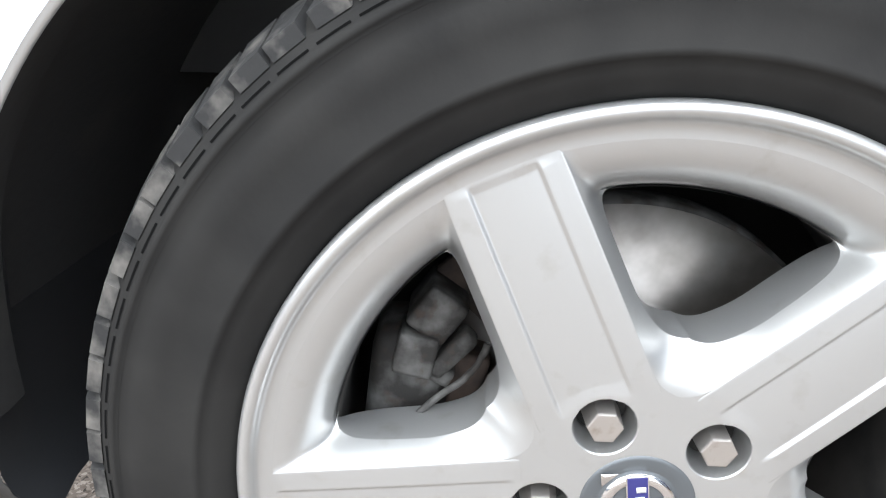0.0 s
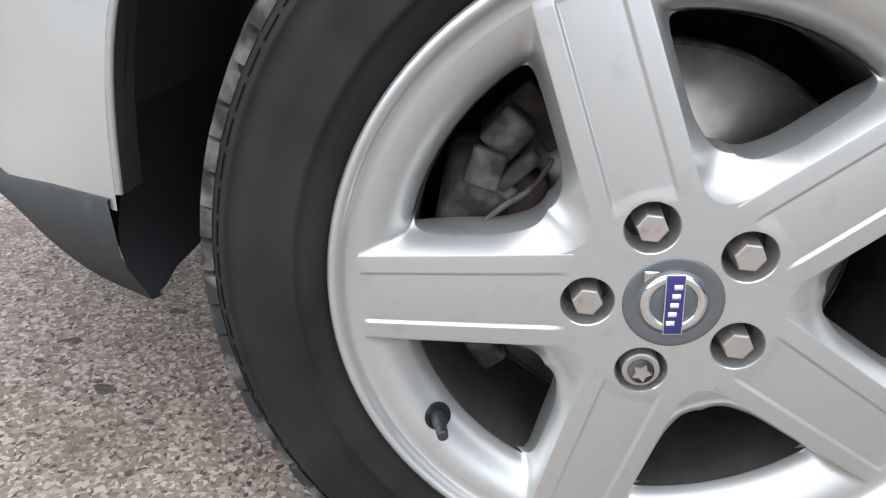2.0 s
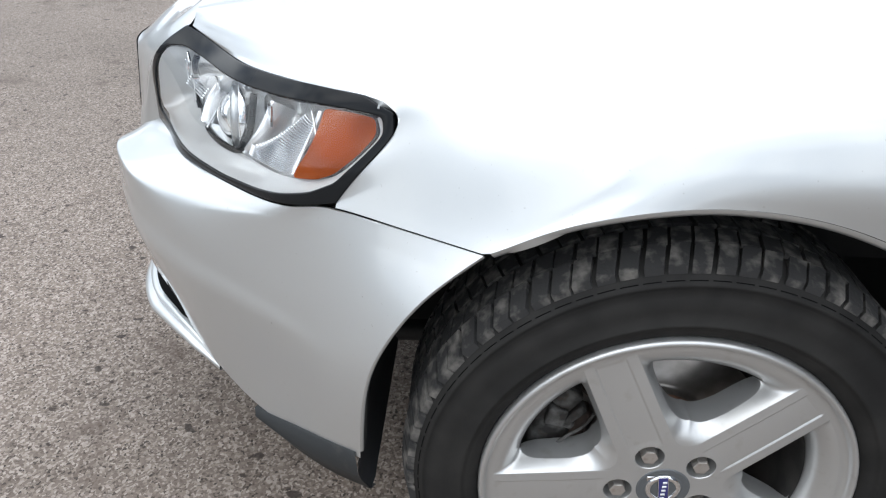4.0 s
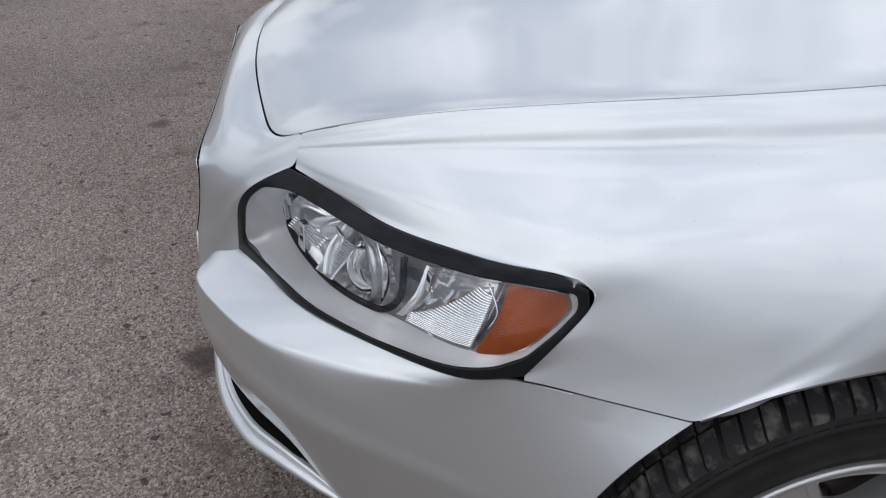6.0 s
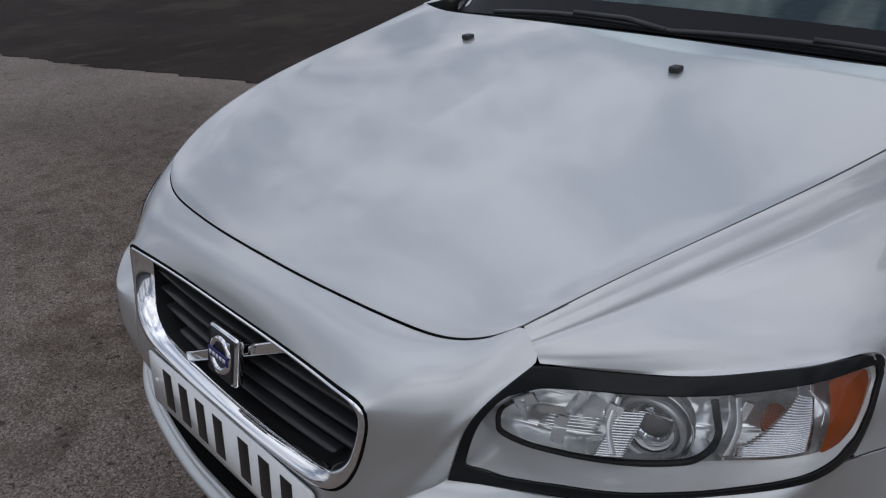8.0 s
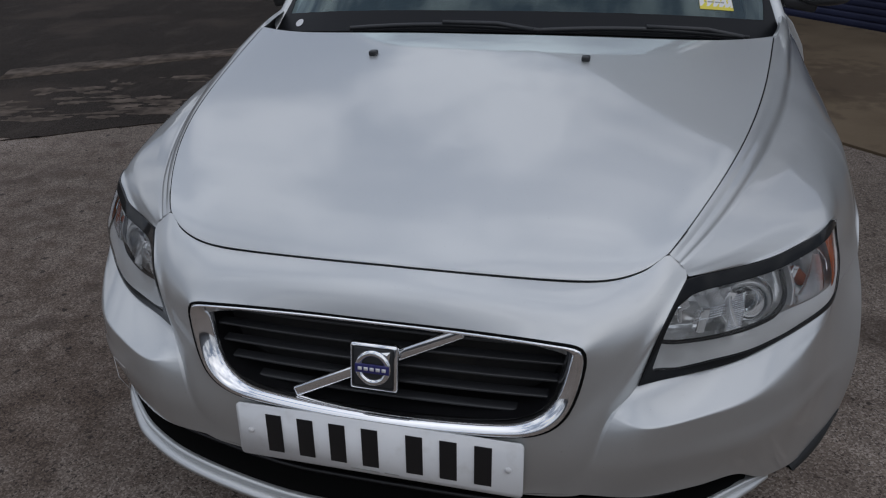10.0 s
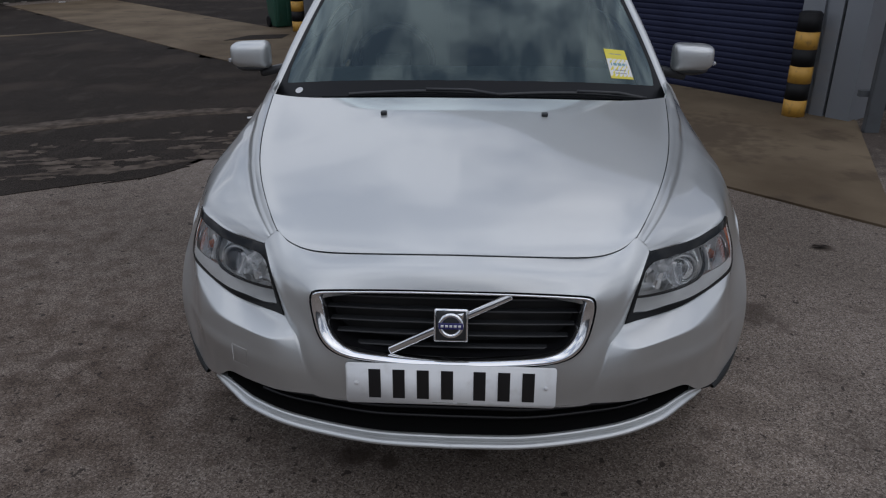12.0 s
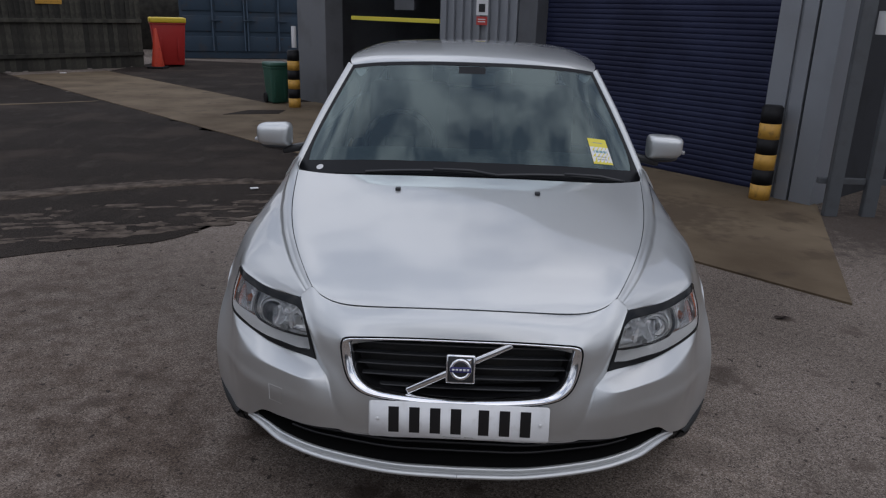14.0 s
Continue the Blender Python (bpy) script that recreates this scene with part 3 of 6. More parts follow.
for _ in range(90):
    Z = WINGP[52:90, 16:80]
    Z[1:-1, 1:-1] += .5 * ((Z[2:, 1:-1] + Z[:-2, 1:-1] + Z[1:-1, 2:] + Z[1:-1, :-2]) / 4 - Z[1:-1, 1:-1])
even = np.interp(np.arange(150), [0, 22, 32, 96, 110, 149], [1, 1, 0, 0, .15, .5])[None, 1:-1, None] * .8
for _ in range(80):
    WINGP[1:-1, 1:-1] += even * ((WINGP[1:-1, 2:] + WINGP[1:-1, :-2]) / 2 - WINGP[1:-1, 1:-1])
# the wing's upper edge lies along the bonnet, level with it
for j in range(1, 150):
    if WINGP[3, j, 1] < 1.15:
        WINGP[0, j] = [np.interp(WINGP[3, j, 1], hood_side[:, 1], hood_side[:, a]) for a in range(3)]
        for k in range(1, 8):
            WINGP[k, j] = WINGP[0, j] * (1 - k / 8) + WINGP[8, j] * k / 8 + np.array([0, 0, .0015]) * math.sin(math.pi * k / 8)
CORNER = bumper_side.sheet(np.linspace(0, 1, 90), np.linspace(0, 1, 70))
arch_edge = along([(.860, .603, .621), (.8645, .545, .571), (.8665, .503, .515), (.8665, .477, .455), (.8630, .467, .387), (.8550, .463, .323)], np.linspace(0, 1, 400), "c")
run_ = np.r_[0, np.cumsum(np.linalg.norm(np.diff(arch_edge, axis=0), axis=1))]
own_ = np.r_[0, np.cumsum(np.linalg.norm(np.diff(CORNER[:, -1], axis=0), axis=1))]
shift_ = np.stack([np.interp(own_ / own_[-1], run_ / run_[-1], arch_edge[:, a]) for a in range(3)], 1) - CORNER[:, -1]
# its inner edge lies along the nose panel
beside_nose = nose_half[0, 89:121][::-1]
meet_ = np.stack([np.interp(CORNER[:, 0, 2], beside_nose[:, 2], beside_nose[:, a]) for a in (0, 1)], 1) - CORNER[:, 0, :2]
for k in range(24):
    CORNER[:, k, :2] += meet_ * (.5 + .5 * math.cos(math.pi * k / 24))
for k in range(30):
    CORNER[:, -1 - k] += shift_ * (.5 + .5 * math.cos(math.pi * k / 30))
for mir in (False, True):
    panel("bumper_corner", Fixed(CORNER), 0, 0, PAINT, front_bumper, "", mir, gap=0.0014, fold=0.004, trim=(0, 0, 1, 0), tuck=True)
    panel("front_wing", Fixed(WINGP), 0, 0, PAINT, car, "silver painted front wing with a wheel arch", mir, gap=WING_GAP, fold=0.010, trim=(0, 1, 1, 1))
# lower lip: a thin band with a step line, running out at the ends of the intake
lip_edge = rounded(LIP_TOP, 70, closed=False)
lip_run = np.gradient(lip_edge, axis=0)
lip_out = np.stack([lip_run[:, 1], -lip_run[:, 0], lip_run[:, 2] * 0], 1)
lip_out /= np.linalg.norm(lip_out, axis=1, keepdims=True)
lip_size = np.interp(lip_edge[:, 0], [0, .40, .60, .65, .69], [.70, .70, .62, .5, .3])[:, None]
lip_proud = np.interp(lip_edge[:, 0], [0, .55, .65, .69], [1, .9, .5, .05])[:, None]
def lip_row(out, down):
    return lip_edge + lip_out * out * (lip_proud if out > 0 else 1) + np.array([0, 0, -down]) * lip_size
for name, rows in (("lip_ledge", ((-.03, .004), (.004, .0), (.010, .002), (.011, .006))), ("lip_recess", ((.011, .006), (.007, .010), (.009, .022))),
                   ("splitter_lip", ((.009, .022), (.018, .024), (.024, .030), (.025, .038), (.020, .043), (.004, .046), (-.04, .047)))):
    sheet_part(name, np.stack([lip_row(*r) for r in rows]), PAINT, front_bumper, "silver painted lower lip", both=True)

# black tubes added a little below the skin, as the shade in the seams
def seam_shade(run, sink):
    pyd("seam_shade", *tube(np.asarray(run) + np.asarray(sink), .0019, 6), GAPBLACK, car)
for sx in (1, -1):
    flip_ = np.array([sx, 1, 1])
    seam_shade(hood.sheet(np.array([1.0]), np.linspace(.02, 1, 120))[:, 0] * flip_, (0, 0, -.0031))
    seam_shade(rounded(BUMP_TOP[6:9], 30, False) * flip_, (-.0034 * sx, .0012, 0))
whole_edge = hood.sheet(np.linspace(0, 1, 80), np.array([0.0]))[0]
seam_shade(np.concatenate([whole_edge[:0:-1] * np.array([-1, 1, 1]), whole_edge]), (0, .0012, -.0036))
# a wider black tube for the shade under the front seam of the bonnet
front_seam = rounded(NOSE_OUT[:6], 50, False)
pyd("seam_shade_wide", *tube(np.concatenate([front_seam[:0:-1] * np.array([-1, 1, 1]), front_seam]) + np.array([0, .004, -.0135]), .0075, 6), GAPBLACK, car)
# flanges round the front wheel arches
HUB = np.array([0, .832, .308])
for sx in (1, -1):
    for name, E, owner in (("arch_flange", along(WING_LOW[8:15], np.linspace(.01, 1, 60), "k"), car), ("bumper_flange", CORNER[1:-1, -1], front_bumper)):
        r = (HUB - E) * np.array([0, 1, 1])
        r /= np.linalg.norm(r, axis=1, keepdims=True)
        X = np.array([1.0, 0, 0])
        k = .0095 if owner is car else .0040
        w_ = .0085 if owner is car else .0036
        outer = np.stack([E - X * .0003, E + r * .45 * k - X * .0010, E + r * .85 * k - X * w_ * .5, E + r * k - X * w_])
        inner_ = np.stack([E + r * k - X * w_, E + r * (k + .0008) - X * .014, E + r * k - X * .030])
        ob = sheet_part(name, outer * np.array([sx, 1, 1]), PAINT, owner, "painted flange of the wheel arch")
        sheet_part("flange_return", inner_ * np.array([sx, 1, 1]), DARK, owner)

# lower intake: a dark recess with bars
low = np.asarray(BUMP_LOW[:6])
edge_top = np.concatenate([np.asarray(NOSE_OUT[12:])[::-1], low[1:5]])
edge_top = rounded(edge_top, 60, closed=False)
edge_low = rounded(np.asarray(LIP_TOP[:6]), 60, closed=False)
edge_low[-1] = edge_top[-1] + np.array([-.004, .004, -.012])
rows = []
for f, d in ((0, 0), (0.02, .05), (0.3, .075), (0.7, .075), (0.98, .05), (1, 0)):
    rows.append(edge_top * (1 - f) + edge_low * f + np.array([0, d, 0]))
sheet_part("lower_intake", np.stack(rows), GAPBLACK, front_bumper, "black recessed lower air intake", both=True)
for f in (0.36, 0.66):
    line = edge_top * (1 - f) + edge_low * f + np.array([0, .035, 0])
    line = line[:44]
    whole = np.concatenate([line[:0:-1] * np.array([-1, 1, 1]), line])
    pyd("intake_bar", *tube(whole, 0.0055, 6), SLAT, front_bumper)

# dark deflectors at the bumper's lower rear corners
for sx in (1, -1):
    top = rounded([(.742, .300, .292), (.782, .352, .303), (.820, .404, .316), (.853, .458, .326)], 14, False)
    bot = rounded([(.748, .312, .276), (.775, .355, .258), (.806, .412, .246), (.832, .470, .244)], 14, False)
    P = np.stack([top + (-.003, .002, .006), top + (.001, -.002, .003), top * .5 + bot * .5 + (.005, -.006, 0), bot, bot + (-.008, .006, .001)])
    P = P * np.array([sx, 1, 1])
    sheet_part("deflector", P, FLAPM, front_bumper, "dark grey plastic deflector")

    A = rounded([(.850, .482, .46), (.849, .471, .39), (.8465, .462, .335), (.8470, .458, .285), (.831, .470, .244)], 14, False)
    B = rounded([(.80, .452, .40), (.80, .45, .36), (.80, .452, .32), (.80, .458, .285), (.80, .475, .256)], 14, False)
    sheet_part("splash_guard", np.stack([A, A * .5 + B * .5 + (0, .002, 0), B, B + (-.10, 0, 0), B + (-.28, .0, 0)]) * np.array([sx, 1, 1]), PLASTIC, front_bumper, "black splash guard")

# inner dark shell that closes the engine bay
shell = [[(.02 * 0, .14, .40), (.30, .14, .40), (.40, .20, .45), (.60, .42, .50), (.62, 1.25, .50)],
         [(0, .12, .60), (.30, .12, .60), (.38, .19, .62), (.60, .42, .62), (.66, 1.25, .70)],
         [(0, .17, .72), (.30, .19, .72), (.40, .24, .73), (.56, .45, .78), (.68, 1.25, .88)],
         [(0, .60, .84), (.20, .60, .84), (.30, .60, .83), (.45, .65, .82), (.60, 1.25, .90)]]
sheet_part("engine_bay_shell", Skin(shell, ks="k", kt="k").sheet(np.linspace(0, 1, 30), np.linspace(0, 1, 16)), DARK, car, both=True)
for sx in (1, -1):
    for wy in (.832, 3.472):
        arc = [(a, .388) for a in np.linspace(radians(-12), radians(184), 40)]
        P = np.array([[(sx * x, wy + r * math.cos(a), .308 + r * math.sin(a)) for a, r in arc] for x in (.838, .80, .62, .50)])
        P = np.concatenate([P, np.array([[(sx * .50, wy, .30)] * len(arc)])])
        sheet_part("arch_liner", P, DARK, car, "black wheel-arch liner")

# ---------------- grille ----------------
grille = part("grille", box_bm(.66, .012, .215, (0, .120, .60), .003), DARK, car, "black slatted grille in a chrome surround")
inner = np.asarray(NOSE_IN)
loop = np.concatenate([inner, inner[-2:0:-1] * np.array([-1, 1, 1])])
loop = rounded(loop, 180)
mid = np.array([0, loop[:, 1].mean(), .6])
def ring_at(scale_x, scale_z, dy):
    dz = loop[:, 2] - mid[2]
    return np.stack([loop[:, 0] * scale_x, loop[:, 1] + dy, mid[2] + dz * np.where(dz > 0, scale_z, scale_z - (1 - scale_z) * .9)], 1)
rings = [ring_at(.995, .99, .012), ring_at(.993, .985, -.001), ring_at(.984, .972, -.004), ring_at(.958, .935, -.002), ring_at(.925, .905, .008), ring_at(.905, .890, .018), ring_at(.900, .886, .024)]
pyd("surround_gap", *tube(ring_at(1.0, 1.0, .002), .0026, 6, closed=True), GAPBLACK, grille)
pyd("chrome_surround", np.concatenate(rings), ring_faces(180, len(rings)), CHROME, grille, "chrome grille surround")
throat = [ring_at(.900, .886, .0245), ring_at(.896, .882, .05), ring_at(.89, .876, .11)]
pyd("grille_throat", np.concatenate(throat), ring_faces(180, 3), SLAT, grille, "black inner wall of the grille")
for k in range(5):
    z = .674 - k * .0318
    wx = .316 - max(0, k - 2) * .014
    dy = -.004 * k
    bar = rounded([(-wx, .074 + dy, z), (-wx * .5, .066 + dy, z), (0, .064 + dy, z), (wx * .5, .066 + dy, z), (wx, .074 + dy, z)], 30, False)
    up = np.array([0, 0, 1.0])
    P = np.stack([bar + (0, .020, -.006), bar + (0, .004, -.0035), bar + (0, .001, -.002), bar + (0, 0, 0), bar + (0, .002, .0025), bar + (0, .020, .003)])
    sheet_part("slat", P, SLATFACE, grille, "black plastic slat")
LEAN = Matrix.Translation((0, .036, .620)) @ Matrix.Rotation(radians(-13), 4, "X")
a, b = Vector((-.154, .012, -.076)), Vector((.146, .016, .072))
d = (b - a)
turn = Matrix.Rotation(-math.atan2(d.z, d.x), 4, "Y")
bar_bm = box_bm(d.length, .012, .019, (a + b) / 2, .004, turn)
bmesh.ops.transform(bar_bm, matrix=LEAN, verts=bar_bm.verts)
part("diagonal_bar", bar_bm, CHROME, grille, "chrome diagonal bar")
def on_badge(name, bm, material, owner, label=""):
    bmesh.ops.transform(bm, matrix=LEAN, verts=bm.verts)
    return part(name, bm, material, owner, label)
badge = on_badge("badge", box_bm(.084, .016, .084, (0, -.004, 0), .006), CHROME, grille, "square chrome badge with a plain ring and blue bar")
on_badge("badge_face", box_bm(.074, .004, .074, (0, -.0115, 0), .005), PLASTIC, badge)
v, f = revolve([(.0205, .0), (.0220, .0035), (.0258, .0050), (.0300, .0040), (.0320, 0)], 48)
pyd("badge_ring", [tuple(LEAN @ Vector((y, -.0130 - x, z))) for x, y, z in v], f, CHROME, badge, "chrome ring")
on_badge("badge_bar", box_bm(.060, .004, .0155, (0, -.0175, 0), .001), BLUE, badge, "plain blue bar")
for dx in (-.0210, -.0105, 0, .0105, .0210):
    on_badge("bar_mark", box_bm(.0070, .0008, .0060, (dx, -.0198, 0), 0), WHITE, badge)
arrow = [(.0150, -.0155, .0300), (.0310, -.0155, .0325), (.0290, -.0155, .0165), (.0260, -.0185, .0270)]
pyd("badge_arrow", [tuple(LEAN @ Vector(q)) for q in arrow], [(0, 1, 3), (1, 2, 3), (2, 0, 3)], CHROME, badge, smooth=False)

# square cover of the towing eye
for a, b in (((-.572, .0815, .520), (-.525, .0525, .520)), ((-.525, .0525, .520), (-.525, .051, .470)), ((-.525, .051, .470), (-.572, .080, .470)), ((-.572, .080, .470), (-.572, .0815, .520))):
    pyd("tow_cover_joint", *tube([a, b], .0005, 5), ALLOY, front_bumper)

# ---------------- number plate ----------------
tilt = Matrix.Translation((0, -.003, .4700)) @ Matrix.Rotation(radians(-5), 4, "X")
def plate_bm(w, h, d, r):
    """A thin plate with rounded corners, facing -y."""
    bm = bmesh.new()
    turn_ = [(sx * (w / 2 - r) + r * math.cos(a), sz * (h / 2 - r) + r * math.sin(a)) for sx, sz, q in ((1, 1, 0), (-1, 1, 1), (-1, -1, 2), (1, -1, 3)) for a in np.linspace(q * math.pi / 2, (q + 1) * math.pi / 2, 6)]
    face = bm.faces.new([bm.verts.new((x, d / 2, z)) for x, z in turn_])
    out = bmesh.ops.extrude_face_region(bm, geom=[face])["geom"]
    for v in out:
        if isinstance(v, bmesh.types.BMVert):
            v.co.y = -d / 2
    bmesh.ops.recalc_face_normals(bm, faces=bm.faces)
    return bm
plate = part("number_plate", plate_bm(.52, .110, .004, .009), PLATE, car, "white number plate with plain black bars")
plate.matrix_local = tilt
def strip(x, w, h=.079):
    part("plate_bar", box_bm(w, .0012, h, (x, -.0026, 0), .0003), BLACKP, plate)
for x in (-.176, -.116, -.056, .004, .084, .144, .204):
    strip(x - .012, .030)
for sx in (-.235, .235):
    m = Matrix.Translation((sx, -.003, 0)) @ Matrix.Rotation(radians(90), 4, "X")
    part("plate_screw", cyl_bm(.006, .005, .003, m, 16), WHITE, plate, "white screw cap")
for dx in (-.032, -.006, .030):
    part("maker_line", box_bm(.026 if dx else .01, .0008, .0016, (dx, -.0024, -.0485)), TIMBERGREY, plate)
part("plate_holder", box_bm(.50, .014, .09, (0, .010, .470), .003), PLASTIC, front_bumper)


# ---------------- headlights ----------------
def sheer(name, tint, gloss_rough=0.02, strength=1.0, gloss=(1, 1, 1)):
    """Thin clear sheet: tinted see-through with mirror gloss by Fresnel."""
    m = bpy.data.materials.new(name)
    m.use_nodes = True
    nt = m.node_tree
    nt.nodes.clear()
    o = nt.nodes.new("ShaderNodeOutputMaterial")
    mx = nt.nodes.new("ShaderNodeMixShader")
    tr = nt.nodes.new("ShaderNodeBsdfTransparent")
    gl = nt.nodes.new("ShaderNodeBsdfGlossy")
    fr = nt.nodes.new("ShaderNodeFresnel")
    mu = nt.nodes.new("ShaderNodeMath")
    mu.operation = "MULTIPLY"
    mu.use_clamp = True
    mu.inputs[1].default_value = strength
    fr.inputs["IOR"].default_value = 1.5
    tr.inputs["Color"].default_value = (*tint, 1)
    gl.inputs["Roughness"].default_value = gloss_rough
    gl.inputs["Color"].default_value = (*gloss, 1)
    nt.links.new(fr.outputs["Fac"], mu.inputs[0])
    nt.links.new(mu.outputs[0], mx.inputs["Fac"])
    nt.links.new(tr.outputs["BSDF"], mx.inputs[1])
    nt.links.new(gl.outputs["BSDF"], mx.inputs[2])
    nt.links.new(mx.outputs["Shader"], o.inputs["Surface"])
    return m


GASKET.node_tree.nodes["Principled BSDF"].inputs["Roughness"].default_value = 0.12
GASKET.node_tree.nodes["Principled BSDF"].inputs["Specular IOR Level"].default_value = 0.16
LENS = sheer("lamp_cover_clear", (0.98, 0.985, 0.985), 0.02, 0.8)
WINDSCREEN = sheer("windscreen_clear", (0.40, 0.53, 0.53), 0.01, 1.7, (0.72, 0.90, 0.92))


LENSGLASS = principled("projector_glass", (.92, .95, .95), .01, 0.0, Transmission_Weight=1.0, IOR=1.45)
PROJ = principled("satin_grey_ring", (0.42, 0.43, 0.43), 0.22, 0.7)


def st_loop(points, per=7, soften=3):
    p = np.asarray(points, float)
    q = np.concatenate([[p[i] * (1 - k / per) + p[(i + 1) % len(p)] * k / per for k in range(per)] for i in range(len(p))])
    for _ in range(soften):
        q = (np.roll(q, 1, 0) + 2 * q + np.roll(q, -1, 0)) / 4
    return q


GASKET_OUT = [(0, .01), (0, .35), (0, .65), (0, 1), (.14, 1), (.28, 1), (.42, 1), (.55, 1), (.67, 1), (.79, 1), (.90, 1), (1, .97), (1, .62), (1, .28), (.982, .085), (.925, 0), (.67, 0), (.53, 0), (.37, 0), (.2, 0), (.08, 0)]
GASKET_IN = [(.022, .22), (.020, .42), (.024, .65), (.028, .85), (.13, .905), (.27, .90), (.42, .935), (.55, .955), (.67, .935), (.79, .905), (.90, .865), (.958, .76), (.975, .52), (.983, .30), (.966, .135), (.90, .125), (.67, .145), (.53, .152), (.37, .155), (.2, .152), (.08, .15)]
# the black line round the inner lamp (s, t and height), well below the clear cover
RULE = [(.077, .215, -.028), (.066, .42, -.045), (.073, .62, -.054), (.090, .735, -.054), (.157, .785, -.048), (.245, .775, -.042), (.337, .765, -.036), (.45, .785, -.031), (.522, .770, -.028), (.553, .65, -.025), (.565, .48, -.020), (.552, .325, -.015), (.537, .19, -.010)]
# foot of the silver wall: along the line, then on under the outer lamp and the indicator
WALL_FOOT = [(.085, .16, -.020)] + RULE[:9] + [(.60, .765, -.024), (.68, .765, -.018), (.76, .760, -.014), (.84, .755, -.010), (.905, .750, -.008), (.948, .68, -.006), (.966, .50, -.005), (.974, .31, -.004), (.955, .160, -.004)]
WALL_TOP = [(.07, .152, 0), (.030, .19, 0), (.021, .32, 0), (.020, .50, 0), (.024, .72, 0), (.034, .86, 0), (.13, .905, 0), (.27, .90, 0), (.42, .935, 0), (.52, .953, 0), (.60, .950, 0), (.68, .933, 0), (.76, .913, 0), (.84, .890, 0), (.905, .862, 0), (.956, .765, 0), (.975, .52, 0), (.983, .31, 0), (.966, .137, 0)]
LAMP_HEAD = [(.88, .135, -.004), (.75, .145, -.005), (.62, .150, -.006), (.48, .155, -.008), (.34, .157, -.012), (.2, .155, -.016)]


def headlight(mirror):
    flip = np.array([-1, 1, 1]) if mirror else np.array([1, 1, 1])
    out, ins = st_loop(GASKET_OUT, soften=0), st_loop(GASKET_IN)
    body = band_on("headlight", lamp, out, ins, GASKET, car, "headlight with black gasket, clear cover and amber indicator", 0.0022, 0.02, mirror)
    # silver wall that runs from the gasket down to the lamp
    top_, foot_ = along(WALL_TOP, np.linspace(0, 1, 110), "k"), along(WALL_FOOT, np.linspace(0, 1, 110), "k")
    P = np.stack([lamp.at(q[:, 0], q[:, 1], q[:, 2] - .0012) for q in (top_ * (1 - f) + foot_ * f for f in np.linspace(0, 1, 9))])
    sheet_part("silver_wall", P * flip, STRIP, body, "silver wall below and beside the lamp")
    loop_ = np.concatenate([foot_, rounded(np.asarray([foot_[-1]] + LAMP_HEAD + [foot_[0]]), 50, False)[1:-1]])
    n = len(loop_)
    mid = np.array([.50, .44])
    rows = []
    for f, d in ((1, .0), (.99, -.012), (.95, -.030), (.80, -.050), (.55, -.062), (.25, -.070)):
        q = mid + (loop_[:, :2] - mid) * f
        rows.append(lamp.at(q[:, 0], q[:, 1], np.maximum(loop_[:, 2] * f - .018 * (1 - f) + d, -.088)))
    rows.append(np.repeat(lamp.at(mid[:1], mid[1:], np.array([-.090])), n, 0))
    pyd("reflector_bowl", np.concatenate(rows) * flip, ring_faces(n, len(rows)), REFLECT, body, "bright reflector bowl")
    patch_on("cover", lamp, ins, LENS, body, "clear lamp cover", 0.0005, 0.003, 12, mirror).visible_shadow = False
    rule = rounded(np.asarray(RULE), 90, False)
    V, F = tube(lamp.at(rule[:, 0], rule[:, 1], rule[:, 2]), .0046, 8)
    pyd("black_rule", np.array([tuple(v) for v in V]) * flip, F, GASKET, body, "black trim line")
    amber = st_loop([(.838, .15), (.838, .31), (.835, .51), (.818, .74), (.90, .745), (.940, .68), (.960, .50), (.968, .31), (.952, .165), (.90, .147)])
    patch_on("indicator", lamp, amber, AMBER, body, "amber indicator lens", -0.0050, 0.0, 8, mirror)
    # divider walls
    for line in ([(.285, .18), (.30, .40), (.345, .63)], [(.595, .19), (.60, .42), (.58, .66)], [(.80, .17), (.79, .42), (.775, .70)]):
        q = rounded(np.asarray(line), 20, False)
        P = np.stack([lamp.at(q[:, 0], q[:, 1], np.full(20, d)) for d in (-.016, -.035, -.07)])
        P = np.concatenate([P, np.stack([lamp.at(q[:, 0] + .014, q[:, 1], np.full(20, d)) for d in (-.07, -.035, -.016)])])
        sheet_part("divider", np.concatenate([P, P[:1]]) * flip, REFLECT, body)
    # projector unit
    c = Vector(lamp.at(np.array([.415]), np.array([.43]), np.array([-.042]))[0])
    aim = Vector((.22, -.97, .06)).normalized()
    rot = aim.to_track_quat("X", "Z").to_matrix().to_4x4()
    def put_rev(name, profile, material, label="", seg=40):
        V, F = revolve(profile, seg)
        V = [(Matrix.Translation(c) @ rot @ Vector(v)) for v in V]
        return pyd(name, np.array([tuple(v) for v in V]) * flip, F, material, body, label)
    put_rev("projector_shroud", [(.046, -.035), (.046, .000), (.0455, .004), (.043, .007), (.0395, .007), (.037, .004), (.036, -.02)], PROJ, "grey satin projector ring")
    put_rev("projector_bezel", [(.052, -.012), (.0525, -.005), (.0515, -.003), (.050, -.005), (.049, -.02)], CHROME, "thin chrome bezel")
    put_rev("projector_lens", [(.036, -.004), (.034, .006), (.028, .015), (.019, .022), (.009, .026), (.0005, .027)], LENSGLASS, "clear glass projector lens")
    # pleated dish and the dark cut-off plate behind the lens
    V, F = [], []
